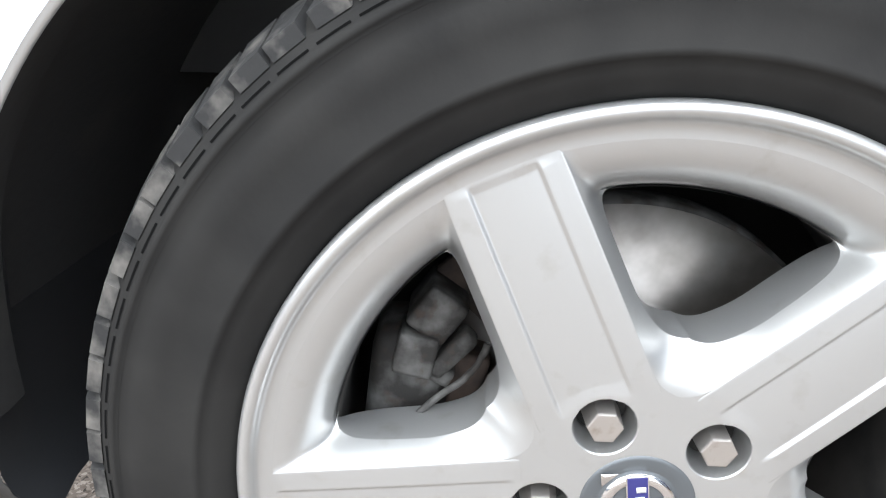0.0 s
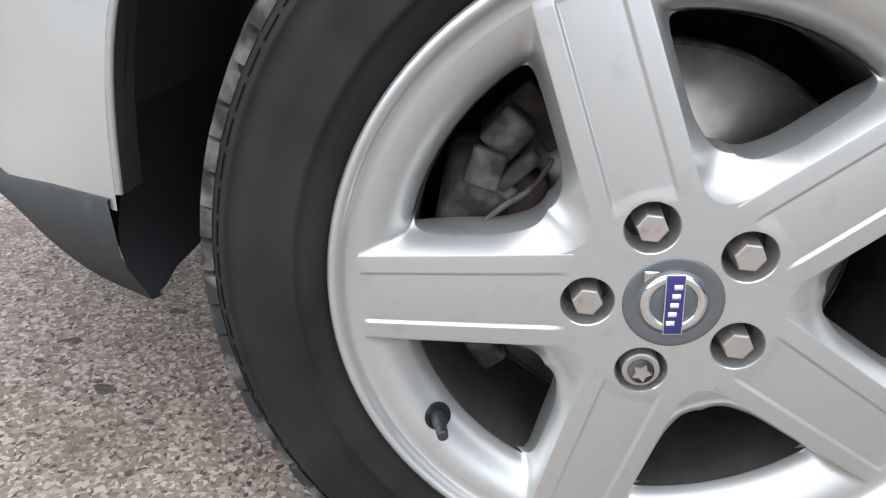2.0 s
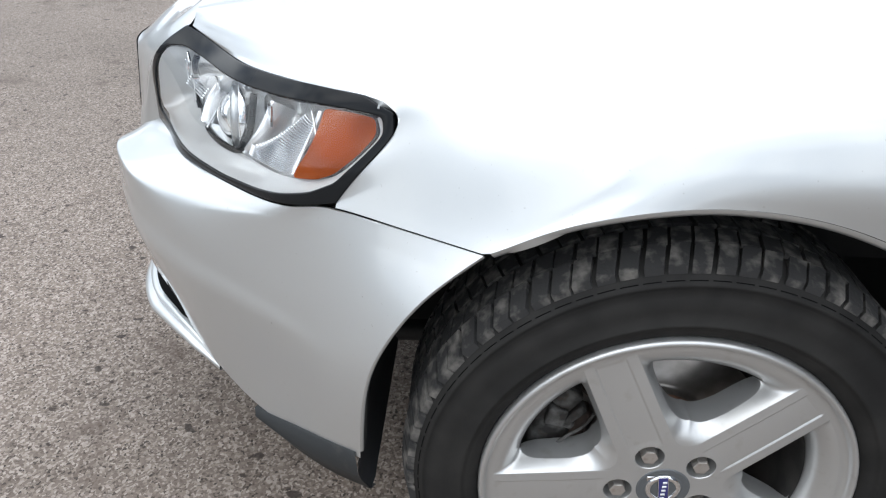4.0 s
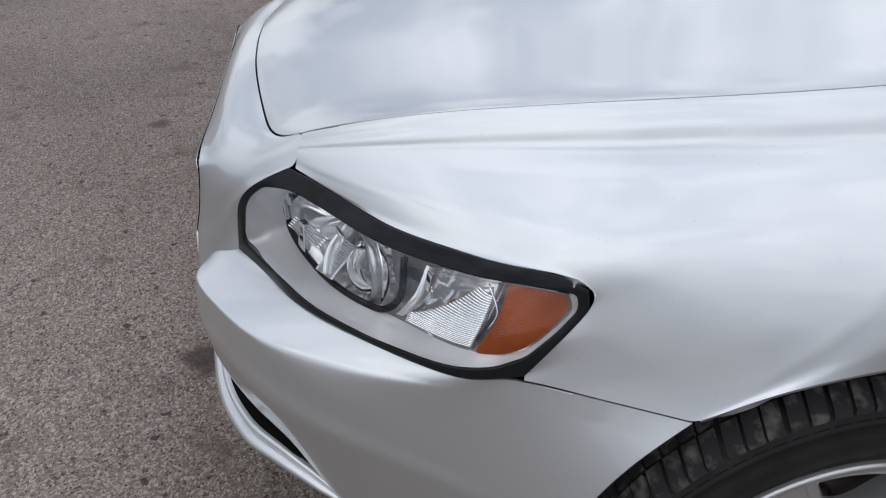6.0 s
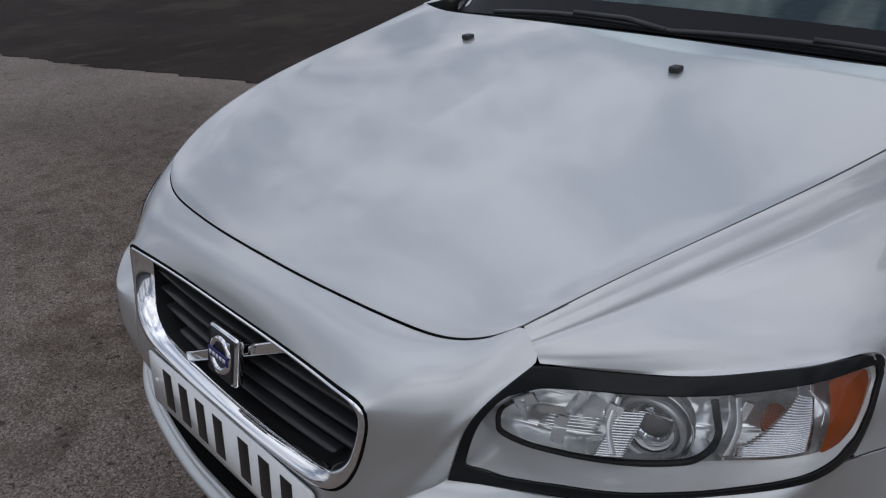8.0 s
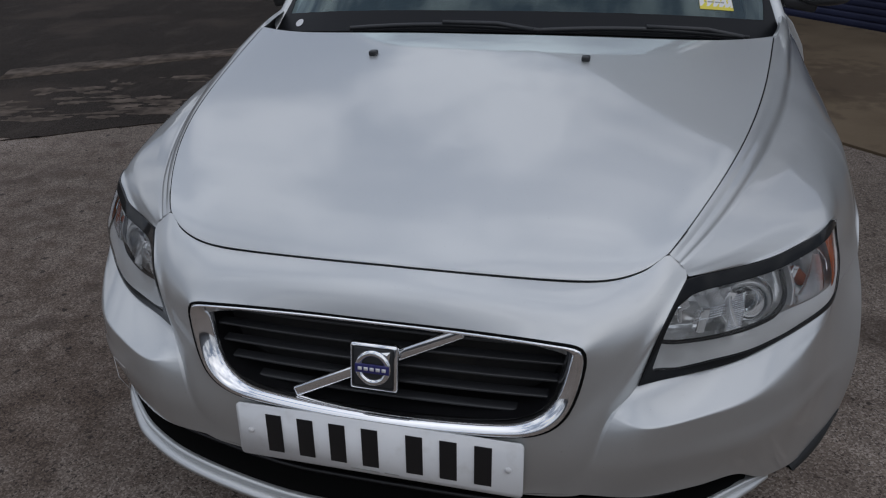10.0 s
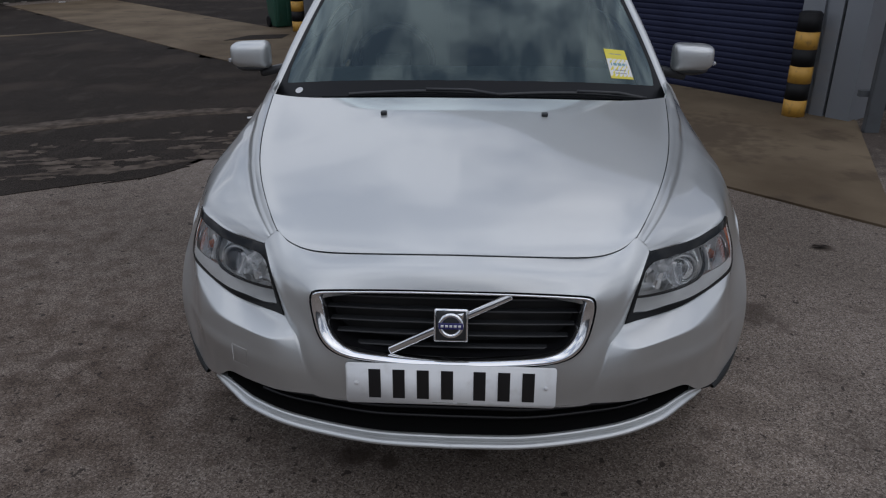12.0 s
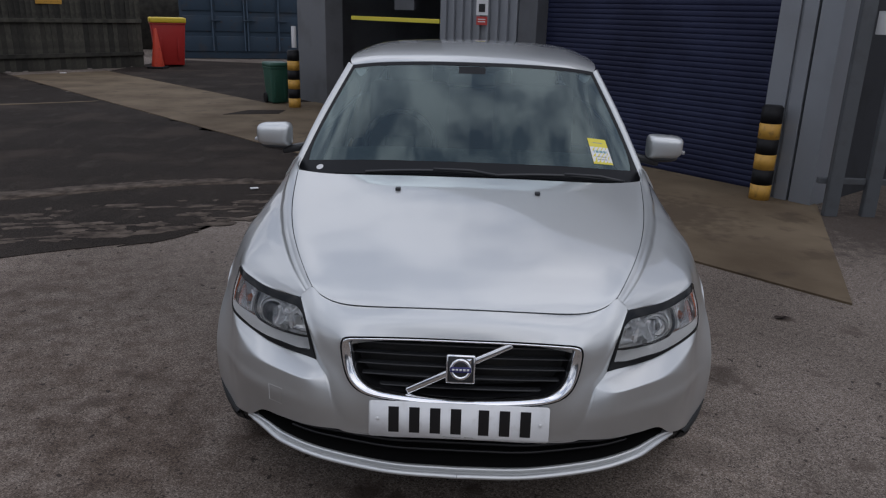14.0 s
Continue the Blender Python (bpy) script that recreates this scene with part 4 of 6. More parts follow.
    for k in range(64):
        a_ = 2 * math.pi * k / 64
        for r_ in (.004, .014, .024, .033, .036):
            fold_ = .0022 * (r_ / .036) * (1 if k % 4 < 2 else -1)
            V.append(Matrix.Translation(c) @ rot @ Vector((-.036 + .030 * (r_ / .036) ** 2 + fold_, r_ * math.cos(a_), r_ * math.sin(a_))))
    F = [(k * 5 + j, k * 5 + j + 1, (k + 1) % 64 * 5 + j + 1, (k + 1) % 64 * 5 + j) for k in range(64) for j in range(4)]
    pyd("pleated_dish", np.array([tuple(v) for v in V]) * flip, F, CHROME, body, "pleated bright reflector dish", smooth=False)
    V = [Matrix.Translation(c) @ rot @ Vector((-.010, .034 * math.cos(a_), .034 * math.sin(a_))) for a_ in np.linspace(math.pi * .86, math.pi * 2.14, 24)]
    pyd("cut_off_plate", np.array([tuple(v) for v in V]) * flip, [tuple(range(24))], DARK, body, "dark cut-off plate")
    # parking bulb and side bulb
    for s, t, d, r in ((.25, .30, -.030, .014), (.20, .30, -.03, .008), (.70, .45, -.035, .012)):
        p = Vector(lamp.at(np.array([s]), np.array([t]), np.array([d]))[0])
        V, F = revolve([(.0005, .018), (r * .6, .016), (r, .006), (r, -.03)], 20)
        V = [(Matrix.Translation(p) @ rot @ Vector(v)) for v in V]
        pyd("bulb", np.array([tuple(v) for v in V]) * flip, F, FLUTED if s < .5 else AMBER, body)
    # bright bulb holder and mirror facets
    for s_, t_, d_, size, lean in ((.20, .47, -.022, (.013, .010, .046), 8), (.185, .47, -.024, (.005, .012, .040), 8), (.085, .27, -.018, (.030, .004, .016), -30), (.10, .36, -.022, (.006, .006, .030), -10), (.30, .30, -.020, (.018, .004, .024), 20), (.62, .30, -.016, (.010, .004, .030), 15)):
        p = Vector(lamp.at(np.array([s_]), np.array([t_]), np.array([d_]))[0])
        bm = box_bm(*size, (0, 0, 0), .0015, Matrix.Translation(p) @ Matrix.Rotation(radians(28), 4, "Z") @ Matrix.Rotation(radians(lean), 4, "Y"))
        bmesh.ops.transform(bm, matrix=Matrix.Diagonal((float(flip[0]), 1, 1, 1)), verts=bm.verts)
        part("mirror_facet", bm, CHROME, body, "bright chrome facet", smooth=False)
    # fluting on the reflectors
    for k in range(26):
        t = .24 + k * .0183
        s_in = .605 + .15 * max(0, 1 - k / 20) ** .8
        q = np.stack([np.linspace(s_in, .805, 12), t + .05 * np.sin(np.linspace(0, 1.6, 12)) - .02], 1)
        V, F = tube(lamp.at(q[:, 0], q[:, 1], np.full(12, -.016)), .0016, 6)
        pyd("flute", np.array([tuple(v) for v in V]) * flip, F, CHROME, body)
    arc = rounded([(.785, .18), (.815, .30), (.832, .40), (.826, .52)], 16, False)
    V, F = tube(lamp.at(arc[:, 0], arc[:, 1], np.full(16, -.012)), .0014, 6)
    pyd("bright_edge", np.array([tuple(v) for v in V]) * flip, F, CHROME, body)
    for s0, s1, t0, t1, n, deep in ((.145, .285, .36, .46, 5, -.016), (.31, .38, .30, .66, 18, -.022)):
        for k in range(n):
            t = t0 + (t1 - t0) * k / (n - 1)
            q = np.stack([np.linspace(s0, s1, 10), np.full(10, t)], 1)
            V, F = tube(lamp.at(q[:, 0], q[:, 1], np.full(10, deep)), .0013, 6)
            pyd("flute", np.array([tuple(v) for v in V]) * flip, F, CHROME, body)
    return body


headlight(False)
headlight(True)

# washer jets
for sx in (1, -1):
    jet = part("washer_jet", box_bm(.020, .024, .012, (sx * .265, .868, .945), .004), PLASTIC, car, "black washer jet")


# ---------------- wheels ----------------
R_RING, FACE_EDGE = .2050, -.0037


def spoke_half(x):
    """Half the width of a spoke's face at x from the hub."""
    return .0340 - .0035 * (x - .0635) / .146


def face_height(x):
    return -.0037 * max(0, (x - .0635) / .1415) ** 1.5


def opening(x, b):
    """How far a place on the wheel's face lies inside the rounded corner between two spokes; x along a spoke, b across it."""
    c, k = math.radians(72), .030
    b = abs(b)
    d1 = b - spoke_half(x)
    d2 = abs(b * math.cos(c) - x * math.sin(c)) - spoke_half(x * math.cos(c) + b * math.sin(c))
    h = max(k - abs(d1 - d2), 0) / k
    return min(d1, d2) - h * h * k / 4


def pocket(w):
    """The five openings between the spokes: rounded bevels that run out along the rim, and the walls behind them."""
    n, p = 168, 3.6
    rim_r = np.array([R_RING, .2000, .1935, .1865, .1805, .1772, .1755])
    rim_h = np.array([FACE_EDGE, -.0046, -.0072, -.0122, -.0195, -.0270, -.0330])
    def measures(q):
        """Fraction across the bevel at q (y, z in the pocket's own axes: bisector along the first)."""
        r = math.hypot(*q)
        us = []
        for sg in (1, -1):
            a = radians(36) * sg
            x, b = q[0] * math.cos(a) + q[1] * math.sin(a), abs(-q[0] * math.sin(a) + q[1] * math.cos(a))
            foot = .0072 + .019 * max(0, 1 - (x - .0635) / .055) ** 2 + .0035 * max(0, (x - .15) / .05) ** 2
            us.append((b - spoke_half(x), x, foot))
        (u1, x1, w1), (u2, x2, w2) = us
        u3 = (R_RING - r) / (R_RING - .1755)
        return u1, u2, u3, min(us)[1], r, min(us)[2]
    def level(q):
        u1, u2, u3, x, r, foot = measures(q)
        k = .030
        h = max(k - abs(u1 - u2), 0) / k
        u12 = (min(u1, u2) - h * h * k / 4) / foot
        if min(u12, u3) <= 0:
            return min(u12, u3), 1.0 if u12 < u3 else 0.0, x, r
        a, b = u12 ** -p, u3 ** -p
        return (a + b) ** (-1 / p), a / (a + b), x, r
    def hard(q):
        u1, u2, u3, x, r, foot = measures(q)
        return min(u1, u2, u3), 1.0, x, r
    mid = np.array([.140, 0.0])
    def reach(dr, fn, want):
        lo, hi = 0.0, .12
        for _ in range(26):
            m = (lo + hi) / 2
            if fn(mid + dr * m)[0] > want:
                lo = m
            else:
                hi = m
        return mid + dr * lo
    levels = (0, .04, .10, .20, .32, .45, .58, .70, .80, .88, .94, .98, 1.0)
    angles = [2 * math.pi * i / n for i in range(n)]
    # a ray to each corner between a spoke and the rim, so that the corner stays closed
    x_ = R_RING
    for _ in range(8):
        x_ = math.sqrt(R_RING ** 2 - spoke_half(x_) ** 2)
    for sg in (1, -1):
        turn_ = radians(36) * sg
        b_ = -sg * spoke_half(x_)
        corner = np.array([x_ * math.cos(turn_) - b_ * math.sin(turn_), x_ * math.sin(turn_) + b_ * math.cos(turn_)]) - mid
        a_ = math.atan2(corner[1], corner[0]) % (2 * math.pi)
        angles[int(np.argmin([abs(a_ - q) for q in angles]))] = a_
    def height(q, u):
        _, w12, x, r = level(q)
        k_ = min(1, max(0, (r - .066) / .030))
        dip = .0060 + .0085 * k_ * k_ * (3 - 2 * k_)
        spoke_h = face_height(x) - .0003 - dip * (.85 * u + .15 * u * u)
        rim_ = float(np.interp(r, rim_r[::-1], rim_h[::-1]))
        return spoke_h * w12 + rim_ * (1 - w12), w12
    edge, rows, wall = [], [[] for _ in levels], [[], [], []]
    for a in angles:
        dr = np.array([math.cos(a), math.sin(a)])
        q = reach(dr, hard, 0.0)
        x_ = measures(q)[3]
        on_rim = math.hypot(*q) > R_RING - .0004
        edge.append((FACE_EDGE if on_rim else face_height(x_) - .0003, *q))
        for row, u in zip(rows, levels):
            q = reach(dr, level, u)
            row.append((height(q, u)[0], *q))
        h, w12 = height(q, 1.0)
        wall[0].append((h, *q))
        q2 = q + (mid - q) / np.linalg.norm(mid - q) * .0006
        wall[1].append((h - .004 * w12 - .001, *q2))
        wall[2].append((h - .036 * w12 - .002, *(q + (q - mid) / np.linalg.norm(mid - q) * .0015)))
    loops = np.array([edge] + rows + wall)
    for k in range(5):
        ang = radians(115 + 36 + 72 * k)
        e_r, e_t = np.array([0, math.cos(ang), math.sin(ang)]), np.array([0, -math.sin(ang), math.cos(ang)])
        P = loops[..., :1] * np.array([1.0, 0, 0]) + loops[..., 1:2] * e_r + loops[..., 2:3] * e_t
        cut = len(levels) + 1
        V = np.concatenate([P[:2].reshape(-1, 3), P[1:cut].reshape(-1, 3), P[cut:].reshape(-1, 3)])
        F = ring_faces(n, 2) + [tuple(i + 2 * n for i in f) for f in ring_faces(n, cut - 1)] + [tuple(i + (cut + 1) * n for i in f) for f in ring_faces(n, 3)]
        pyd("pocket", V, F, ALLOY, w, "rounded opening between two spokes")


def wheel_mesh():
    """A wheel whose outer face looks along +x, with its hub at the origin."""
    w = empty("wheel")
    tyre = [(.2225, -.008), (.228, .0005), (.238, .0055), (.243, .0070), (.2436, .0082), (.2475, .0086), (.2482, .0076), (.266, .0092), (.280, .0074), (.2905, .0030), (.2912, .0040), (.2945, .0028), (.2952, .0008), (.302, -.0050), (.3065, -.011), (.3100, -.017), (.3120, -.025),
            (.3130, -.06), (.3135, -.1), (.313, -.14), (.3110, -.178), (.304, -.192), (.285, -.205), (.25, -.208), (.2225, -.195)]
    v, f = revolve(tyre, 128)
    tob = pyd("tyre", v, f, RUBBER, w, "black rubber tyre with a dusty worn tread")
    rng = random.Random(4)
    V, F = [], []
    count = 80
    for k in range(count):
        a0 = 2 * math.pi * k / count
        for lane, (x0, x1, h, lean, span) in enumerate(((-.0045, -.040, .0075, .030, .80), (-.046, -.078, .006, .02, .84), (-.084, -.116, .006, -.02, .84), (-.122, -.154, .006, .02, .84), (-.160, -.192, .0075, -.03, .78))):
            jig = rng.uniform(-.004, .004)
            base = len(V)
            for x, r in ((x0, .3055 if lane == 0 else .312), (x1, .313 if lane != 4 else .305)):
                for da in (0, span * 2 * math.pi / count):
                    for top in (0, 1):
                        a = a0 + da + lean * (x - x0) / .035 + jig + (.5 * 2 * math.pi / count) * (lane % 2)
                        out = (h if not (lane == 0 and x == x0) else .0055) if top else -.003
                        inset = .0012 if top else 0
                        V.append((x + (-inset if x == x0 else inset), (r + out) * math.cos(a), (r + out) * math.sin(a)))
            q = [base + i for i in range(8)]
            F += [(q[1], q[3], q[7], q[5]), (q[0], q[1], q[5], q[4]), (q[2], q[6], q[7], q[3]), (q[0], q[2], q[3], q[1]), (q[4], q[5], q[7], q[6])]
    tr = pyd("tread", V, F, TREAD, w, "worn tread blocks with dried mud", smooth=False)
    tr["kind"] = "stuff"
    # short grooves along the shoulder
    V, F = [], []
    for k in range(count):
        base = len(V)
        for j in range(6):
            a = 2 * math.pi * (k + .08 + .80 * j / 5) / count
            V += [(.0001, r * math.cos(a), r * math.sin(a)) for r in (.2966, .2978)]
        F += [(base + 2 * j, base + 2 * j + 1, base + 2 * j + 3, base + 2 * j + 2) for j in range(5)]
    pyd("shoulder_groove", V, F, GAPBLACK, w)["kind"] = "stuff"
    for r in (.2465, .2885):
        v, f = revolve([(r - .0012, .0045 if r < .26 else .0008), (r, .0082 if r < .26 else .0042), (r + .0012, .0045 if r < .26 else .0005)], 128)
        pyd("sidewall_rib", v, f, RUBBER, w)
    # outer lip and flat ring of the rim, then the barrel behind the openings
    rim = [(.2235, -.012), (.2240, .001), (.2230, .0042), (.2210, .0056), (.2185, .0056), (.2162, .0036), (.2148, .0006), (.2138, -.0018), (.2122, -.0030), (.2085, -.0036), (R_RING, FACE_EDGE)]
    v, f = revolve(rim, 128)
    pyd("rim", v, f, ALLOY, w, "silver alloy rim")
    v, f = revolve([(.1752, -.0290), (.1740, -.0420), (.1735, -.0650), (.1770, -.1500), (.195, -.19)], 128)
    pyd("rim_barrel", v, f, DUSTSHADE, w, "inner barrel of the rim, dark with brake dust and painted shade")
    # five spokes: flat face with a shallow channel between two ridges
    def from_well(r, b):
        start = .054 + math.sqrt(max(0, .0176 ** 2 - b * b))
        return r if r > .082 or start < .0635 else start + (r - .0635) * (.082 - start) / (.082 - .0635)
    radii = np.r_[np.linspace(.0635, .100, 32), np.linspace(.103, .196, 16), np.linspace(.1975, .2030, 8), .2045, .2065]
    pocket(w)
    for k in range(5):
        ang = radians(115 + 72 * k)
        e_r, e_t = np.array([0, math.cos(ang), math.sin(ang)]), np.array([0, -math.sin(ang), math.cos(ang)])
        rows_ = []
        for r in radii:
            top = spoke_half(r)
            sink = face_height(r)
            fade = min(1, max(0, (r - .067) / .010)) * min(1, max(0, (.2030 - r) / .004))
            half_ = [(1, -.0003), (.985, -.0001), (.96, 0), (.80, .0002 * fade), (.66, .0004 * fade), (.625, .0005 * fade), (.605, .0004 * fade), (.565, -.0008 * fade), (.545, -.0011 * fade), (.52, -.0010 * fade), (.40, -.0008 * fade), (.25, -.0007 * fade), (.1, -.0006 * fade)]
            face = [(-b * top, h) for b, h in half_] + [(0, -.0006 * fade)] + [(b * top, h) for b, h in half_[::-1]]
            rows_.append([e_r * from_well(r, b) + e_t * b + np.array([sink + h, 0, 0]) for b, h in face])
        sheet_part("spoke", np.array(rows_), ALLOY, w, "broad alloy spoke with two fine ridges")
        # hub sector with a bolt well
        n = 64
        rows = [[], [], [], []]
        lower = [[], []]
        bc = np.array([.054, 0.0])
        for i in range(n):
            a = 2 * math.pi * i / n
            dr = np.array([math.cos(a), math.sin(a)])
            d = .0140
            while d < .08:
                q = bc + dr * d
                rad, th = math.hypot(*q), math.atan2(q[1], q[0])
                if q[0] > .0652 or rad < .0315 or abs(th) > radians(36.4) or opening(q[0], q[1]) > 0:
                    break
                d += .0003
            well = .0172
            d = max(d, well + .0004)
            for j, (q2, h) in enumerate(((d, -.0002), (max(well + .0012, (d + well) / 2), -.0001), (well + .0006, -.0001), (well, -.0008))):
                p = bc + dr * min(q2, max(d, well))
                rows[j].append(e_r * p[0] + e_t * p[1] + np.array([h, 0, 0]))
            for j, (q2, h) in enumerate(((well, -.0008), (well - .0028, -.026))):
                p = bc + dr * q2
                lower[j].append(e_r * p[0] + e_t * p[1] + np.array([h, 0, 0]))
        V = np.concatenate([np.array(x) for x in rows + lower])
        F = [q[::-1] for q in ring_faces(n, 4) + [tuple(i + 4 * n for i in q) for q in ring_faces(n, 2)]] + [tuple(range(5 * n, 6 * n))]
        pyd("bolt_well", V, F, ALLOY, w, smooth=False)
        p = e_r * .054
        # dark disc added to paint the shade at the bottom of the well
        part("well_floor", cyl_bm(.0140, .0140, .004, Matrix.Translation((-.0215, p[1], p[2])) @ AXLE, 28), DUSTSHADE, w, "floor of the bolt well, dark with painted shade")
        m = Matrix.Translation((-.011, p[1], p[2])) @ AXLE
        if k == 2:
            part("locking_bolt", cyl_bm(.0130, .0125, .022, m, 40, .0010), BOLTM, w, "round locking wheel bolt", smooth=False)
            part("key_ring", cyl_bm(.0088, .0085, .003, Matrix.Translation((.0015, p[1], p[2])) @ AXLE, 24, .0006), CAST, w)
            star = [(.0068 if i % 2 == 0 else .0040, 2 * math.pi * i / 10) for i in range(10)]
            V2 = [(h, p[1] + q * math.cos(a), p[2] + q * math.sin(a)) for h in (0, .0042) for q, a in star]
            pyd("key_star", V2, [tuple(range(10, 20))] + [(i, (i + 1) % 10, 10 + (i + 1) % 10, 10 + i) for i in range(10)], BOLTM, w, "star-shaped key", smooth=False)
        else:
            part("wheel_bolt", cyl_bm(.0112, .0100, .024, m, 6, .0010), BOLTM, w, "plated hexagonal wheel bolt", smooth=False)
    v, f = revolve([(.0342, -.0030), (.0335, -.0018), (.0330, -.0030)], 64)
    pyd("cap_gap", v, f, GAPBLACK, w)
    v, f = revolve([(.0330, -.006), (.0326, -.0006), (.0315, .0006), (.0300, .0009), (.0235, .0004), (.0228, .0002), (.0225, .0006), (.0005, .0010)], 64)
    cap = pyd("centre_cap", v, f, CAPM, w, "grey centre cap with a chrome ring and blue bar")
    v, f = revolve([(.0148, .0006), (.0152, .0020), (.0160, .0025), (.0185, .0027), (.0205, .0022), (.0212, .0004)], 48)
    pyd("cap_ring", v, f, CHROME, w)
    lean = Matrix.Translation((.0030, 0, 0)) @ Matrix.Rotation(radians(8), 4, "X")
    part("bar_border", box_bm(.0016, .0125, .0430, (0, 0, 0), .0004, lean), CHROME, w)
    part("cap_bar", box_bm(.0020, .0112, .0416, (0, 0, 0), .0004, lean), BLUE, w, "plain blue bar")
    for dz in (-.0130, -.0065, 0, .0065, .0130):
        part("bar_mark", box_bm(.0004, .0052, .0034, (.00115, 0, dz), 0, lean), PLATE, w)
    arrow = [(.0022, -.0225, .0205), (.0022, -.0130, .0212), (.0022, -.0212, .0125), (.0030, -.0205, .0195)]
    pyd("cap_arrow", arrow, [(0, 1, 3), (1, 2, 3), (2, 0, 3)], CHROME, w, smooth=False)
    # valve in its oval well
    a = radians(220)
    e_r, e_t = np.array([0, math.cos(a), math.sin(a)]), np.array([0, -math.sin(a), math.cos(a)])
    out_ = Vector(np.array([1.0, 0, 0]) - .71 * e_r).normalized()
    seat_ = Vector(e_r * .1865 + np.array([-.0122, 0, 0]))
    slope = Matrix.Translation(seat_ + out_ * .0004) @ out_.to_track_quat("Z", "Y").to_matrix().to_4x4()
    part("valve_well", cyl_bm(.0105, .0100, .0016, slope, 28, .0004), GASKET, w, "dark oval valve well")
    aim_ = Vector(np.array([1.0, 0, 0]) - .25 * e_r + .05 * e_t).normalized()
    stem = Matrix.Translation(seat_ + aim_ * .010) @ aim_.to_track_quat("Z", "Y").to_matrix().to_4x4()
    part("valve", cyl_bm(.0062, .0042, .018, stem, 16, .001), PLASTIC, w, "black rubber tyre valve")
    part("valve_cap", cyl_bm(.0044, .0040, .009, stem @ Matrix.Translation((0, 0, .0130)), 16, .0008), PLASTIC, w)
    return w


proto = wheel_mesh()
proto.name = "wheel"
proto["label"] = "silver five-spoke alloy wheel with a black tyre"
proto.parent = car
proto.matrix_basis = Matrix.Translation((.866, .832, .308))
for x, y, spin, side in ((-.866, .832, 40, 180), (.866, 3.472, 15, 0), (-.866, 3.472, 100, 180)):
    copy_thing(proto, Matrix.Translation((x, y, .308)) @ Matrix.Rotation(radians(side), 4, "Z") @ Matrix.Rotation(radians(spin), 4, "X"))

for sx in (1, -1):
    v, f = revolve([(.075, .010), (.078, 0), (.082, -.004), (.145, -.004), (.1465, -.006), (.1465, -.028), (.08, -.028)], 96)
    disc = pyd("brake_disc", [(sx * (.772 + x), .832 + y, .308 + z) for x, y, z in v], f, STEEL, car, "worn steel brake disc")
    v, f = revolve([(.076, .002), (.075, .022), (.066, .026), (.03, .026)], 48)
    pyd("disc_bell", [(sx * (.772 + x), .832 + y, .308 + z) for x, y, z in v], f, RUST, disc, "rusty disc bell")
    v, f = revolve([(.1455, -.003), (.1485, -.005), (.1485, -.027)], 96)
    pyd("disc_edge", [(sx * (.772 + x), .832 + y, .308 + z) for x, y, z in v], f, CAST, disc, "worn disc edge")
    cal = Matrix.Translation((sx * .775, .832, .308))
    def blk(sz, rad, ang, x=0, bev=.006, tw=0):
        a = radians(ang)
        return cal @ Matrix.Rotation(a, 4, "X") @ Matrix.Translation((sx * x, rad, 0)) @ Matrix.Rotation(radians(tw), 4, "X")
    cb = part("caliper", box_bm(.060, .052, .105, (0, 0, 0), .016, blk(0, .136, 174), segs=3), CAST, car, "grey cast brake caliper with rust")
    part("caliper_bridge", box_bm(.045, .028, .030, (0, 0, 0), .004, blk(0, .142, 145, .012)), CAST, cb)
    part("caliper_lug", box_bm(.036, .025, .027, (0, 0, 0), .003, blk(0, .141, 156, .022, tw=12)), CAST, cb)
    part("caliper_hook", box_bm(.018, .012, .036, (0, 0, 0), .004, blk(0, .121, 152, .028, tw=-14)), CAST, cb)
    part("caliper_hook", box_bm(.016, .026, .012, (0, 0, 0), .004, blk(0, .126, 159, .028, tw=-8)), CAST, cb)
    part("pad_carrier", box_bm(.030, .040, .050, (0, 0, 0), .005, blk(0, .110, 166, .005)), DARKRUST, cb)
    part("pad_plate", box_bm(.012, .050, .024, (0, 0, 0), .003, blk(0, .130, 137, .0)), DARKRUST, cb)
    part("lower_bracket", box_bm(.030, .022, .030, (0, 0, 0), .004, blk(0, .152, 222, .0)), CAST, cb)
    pts = [cal @ Vector((sx * .045, r * math.cos(a), r * math.sin(a))) for a, r in zip(np.linspace(radians(140), radians(172), 14), (.112, .110, .109, .108, .108, .109, .110, .112, .115, .118, .121, .124, .127, .130))]
    pyd("spring_clip", *tube(pts, .0022, 6), CAST, cb)
    part("hub_carrier", cyl_bm(.07, .05, .10, Matrix.Translation((sx * .70, .832, .308)) @ AXLE, 24), RUST, car)

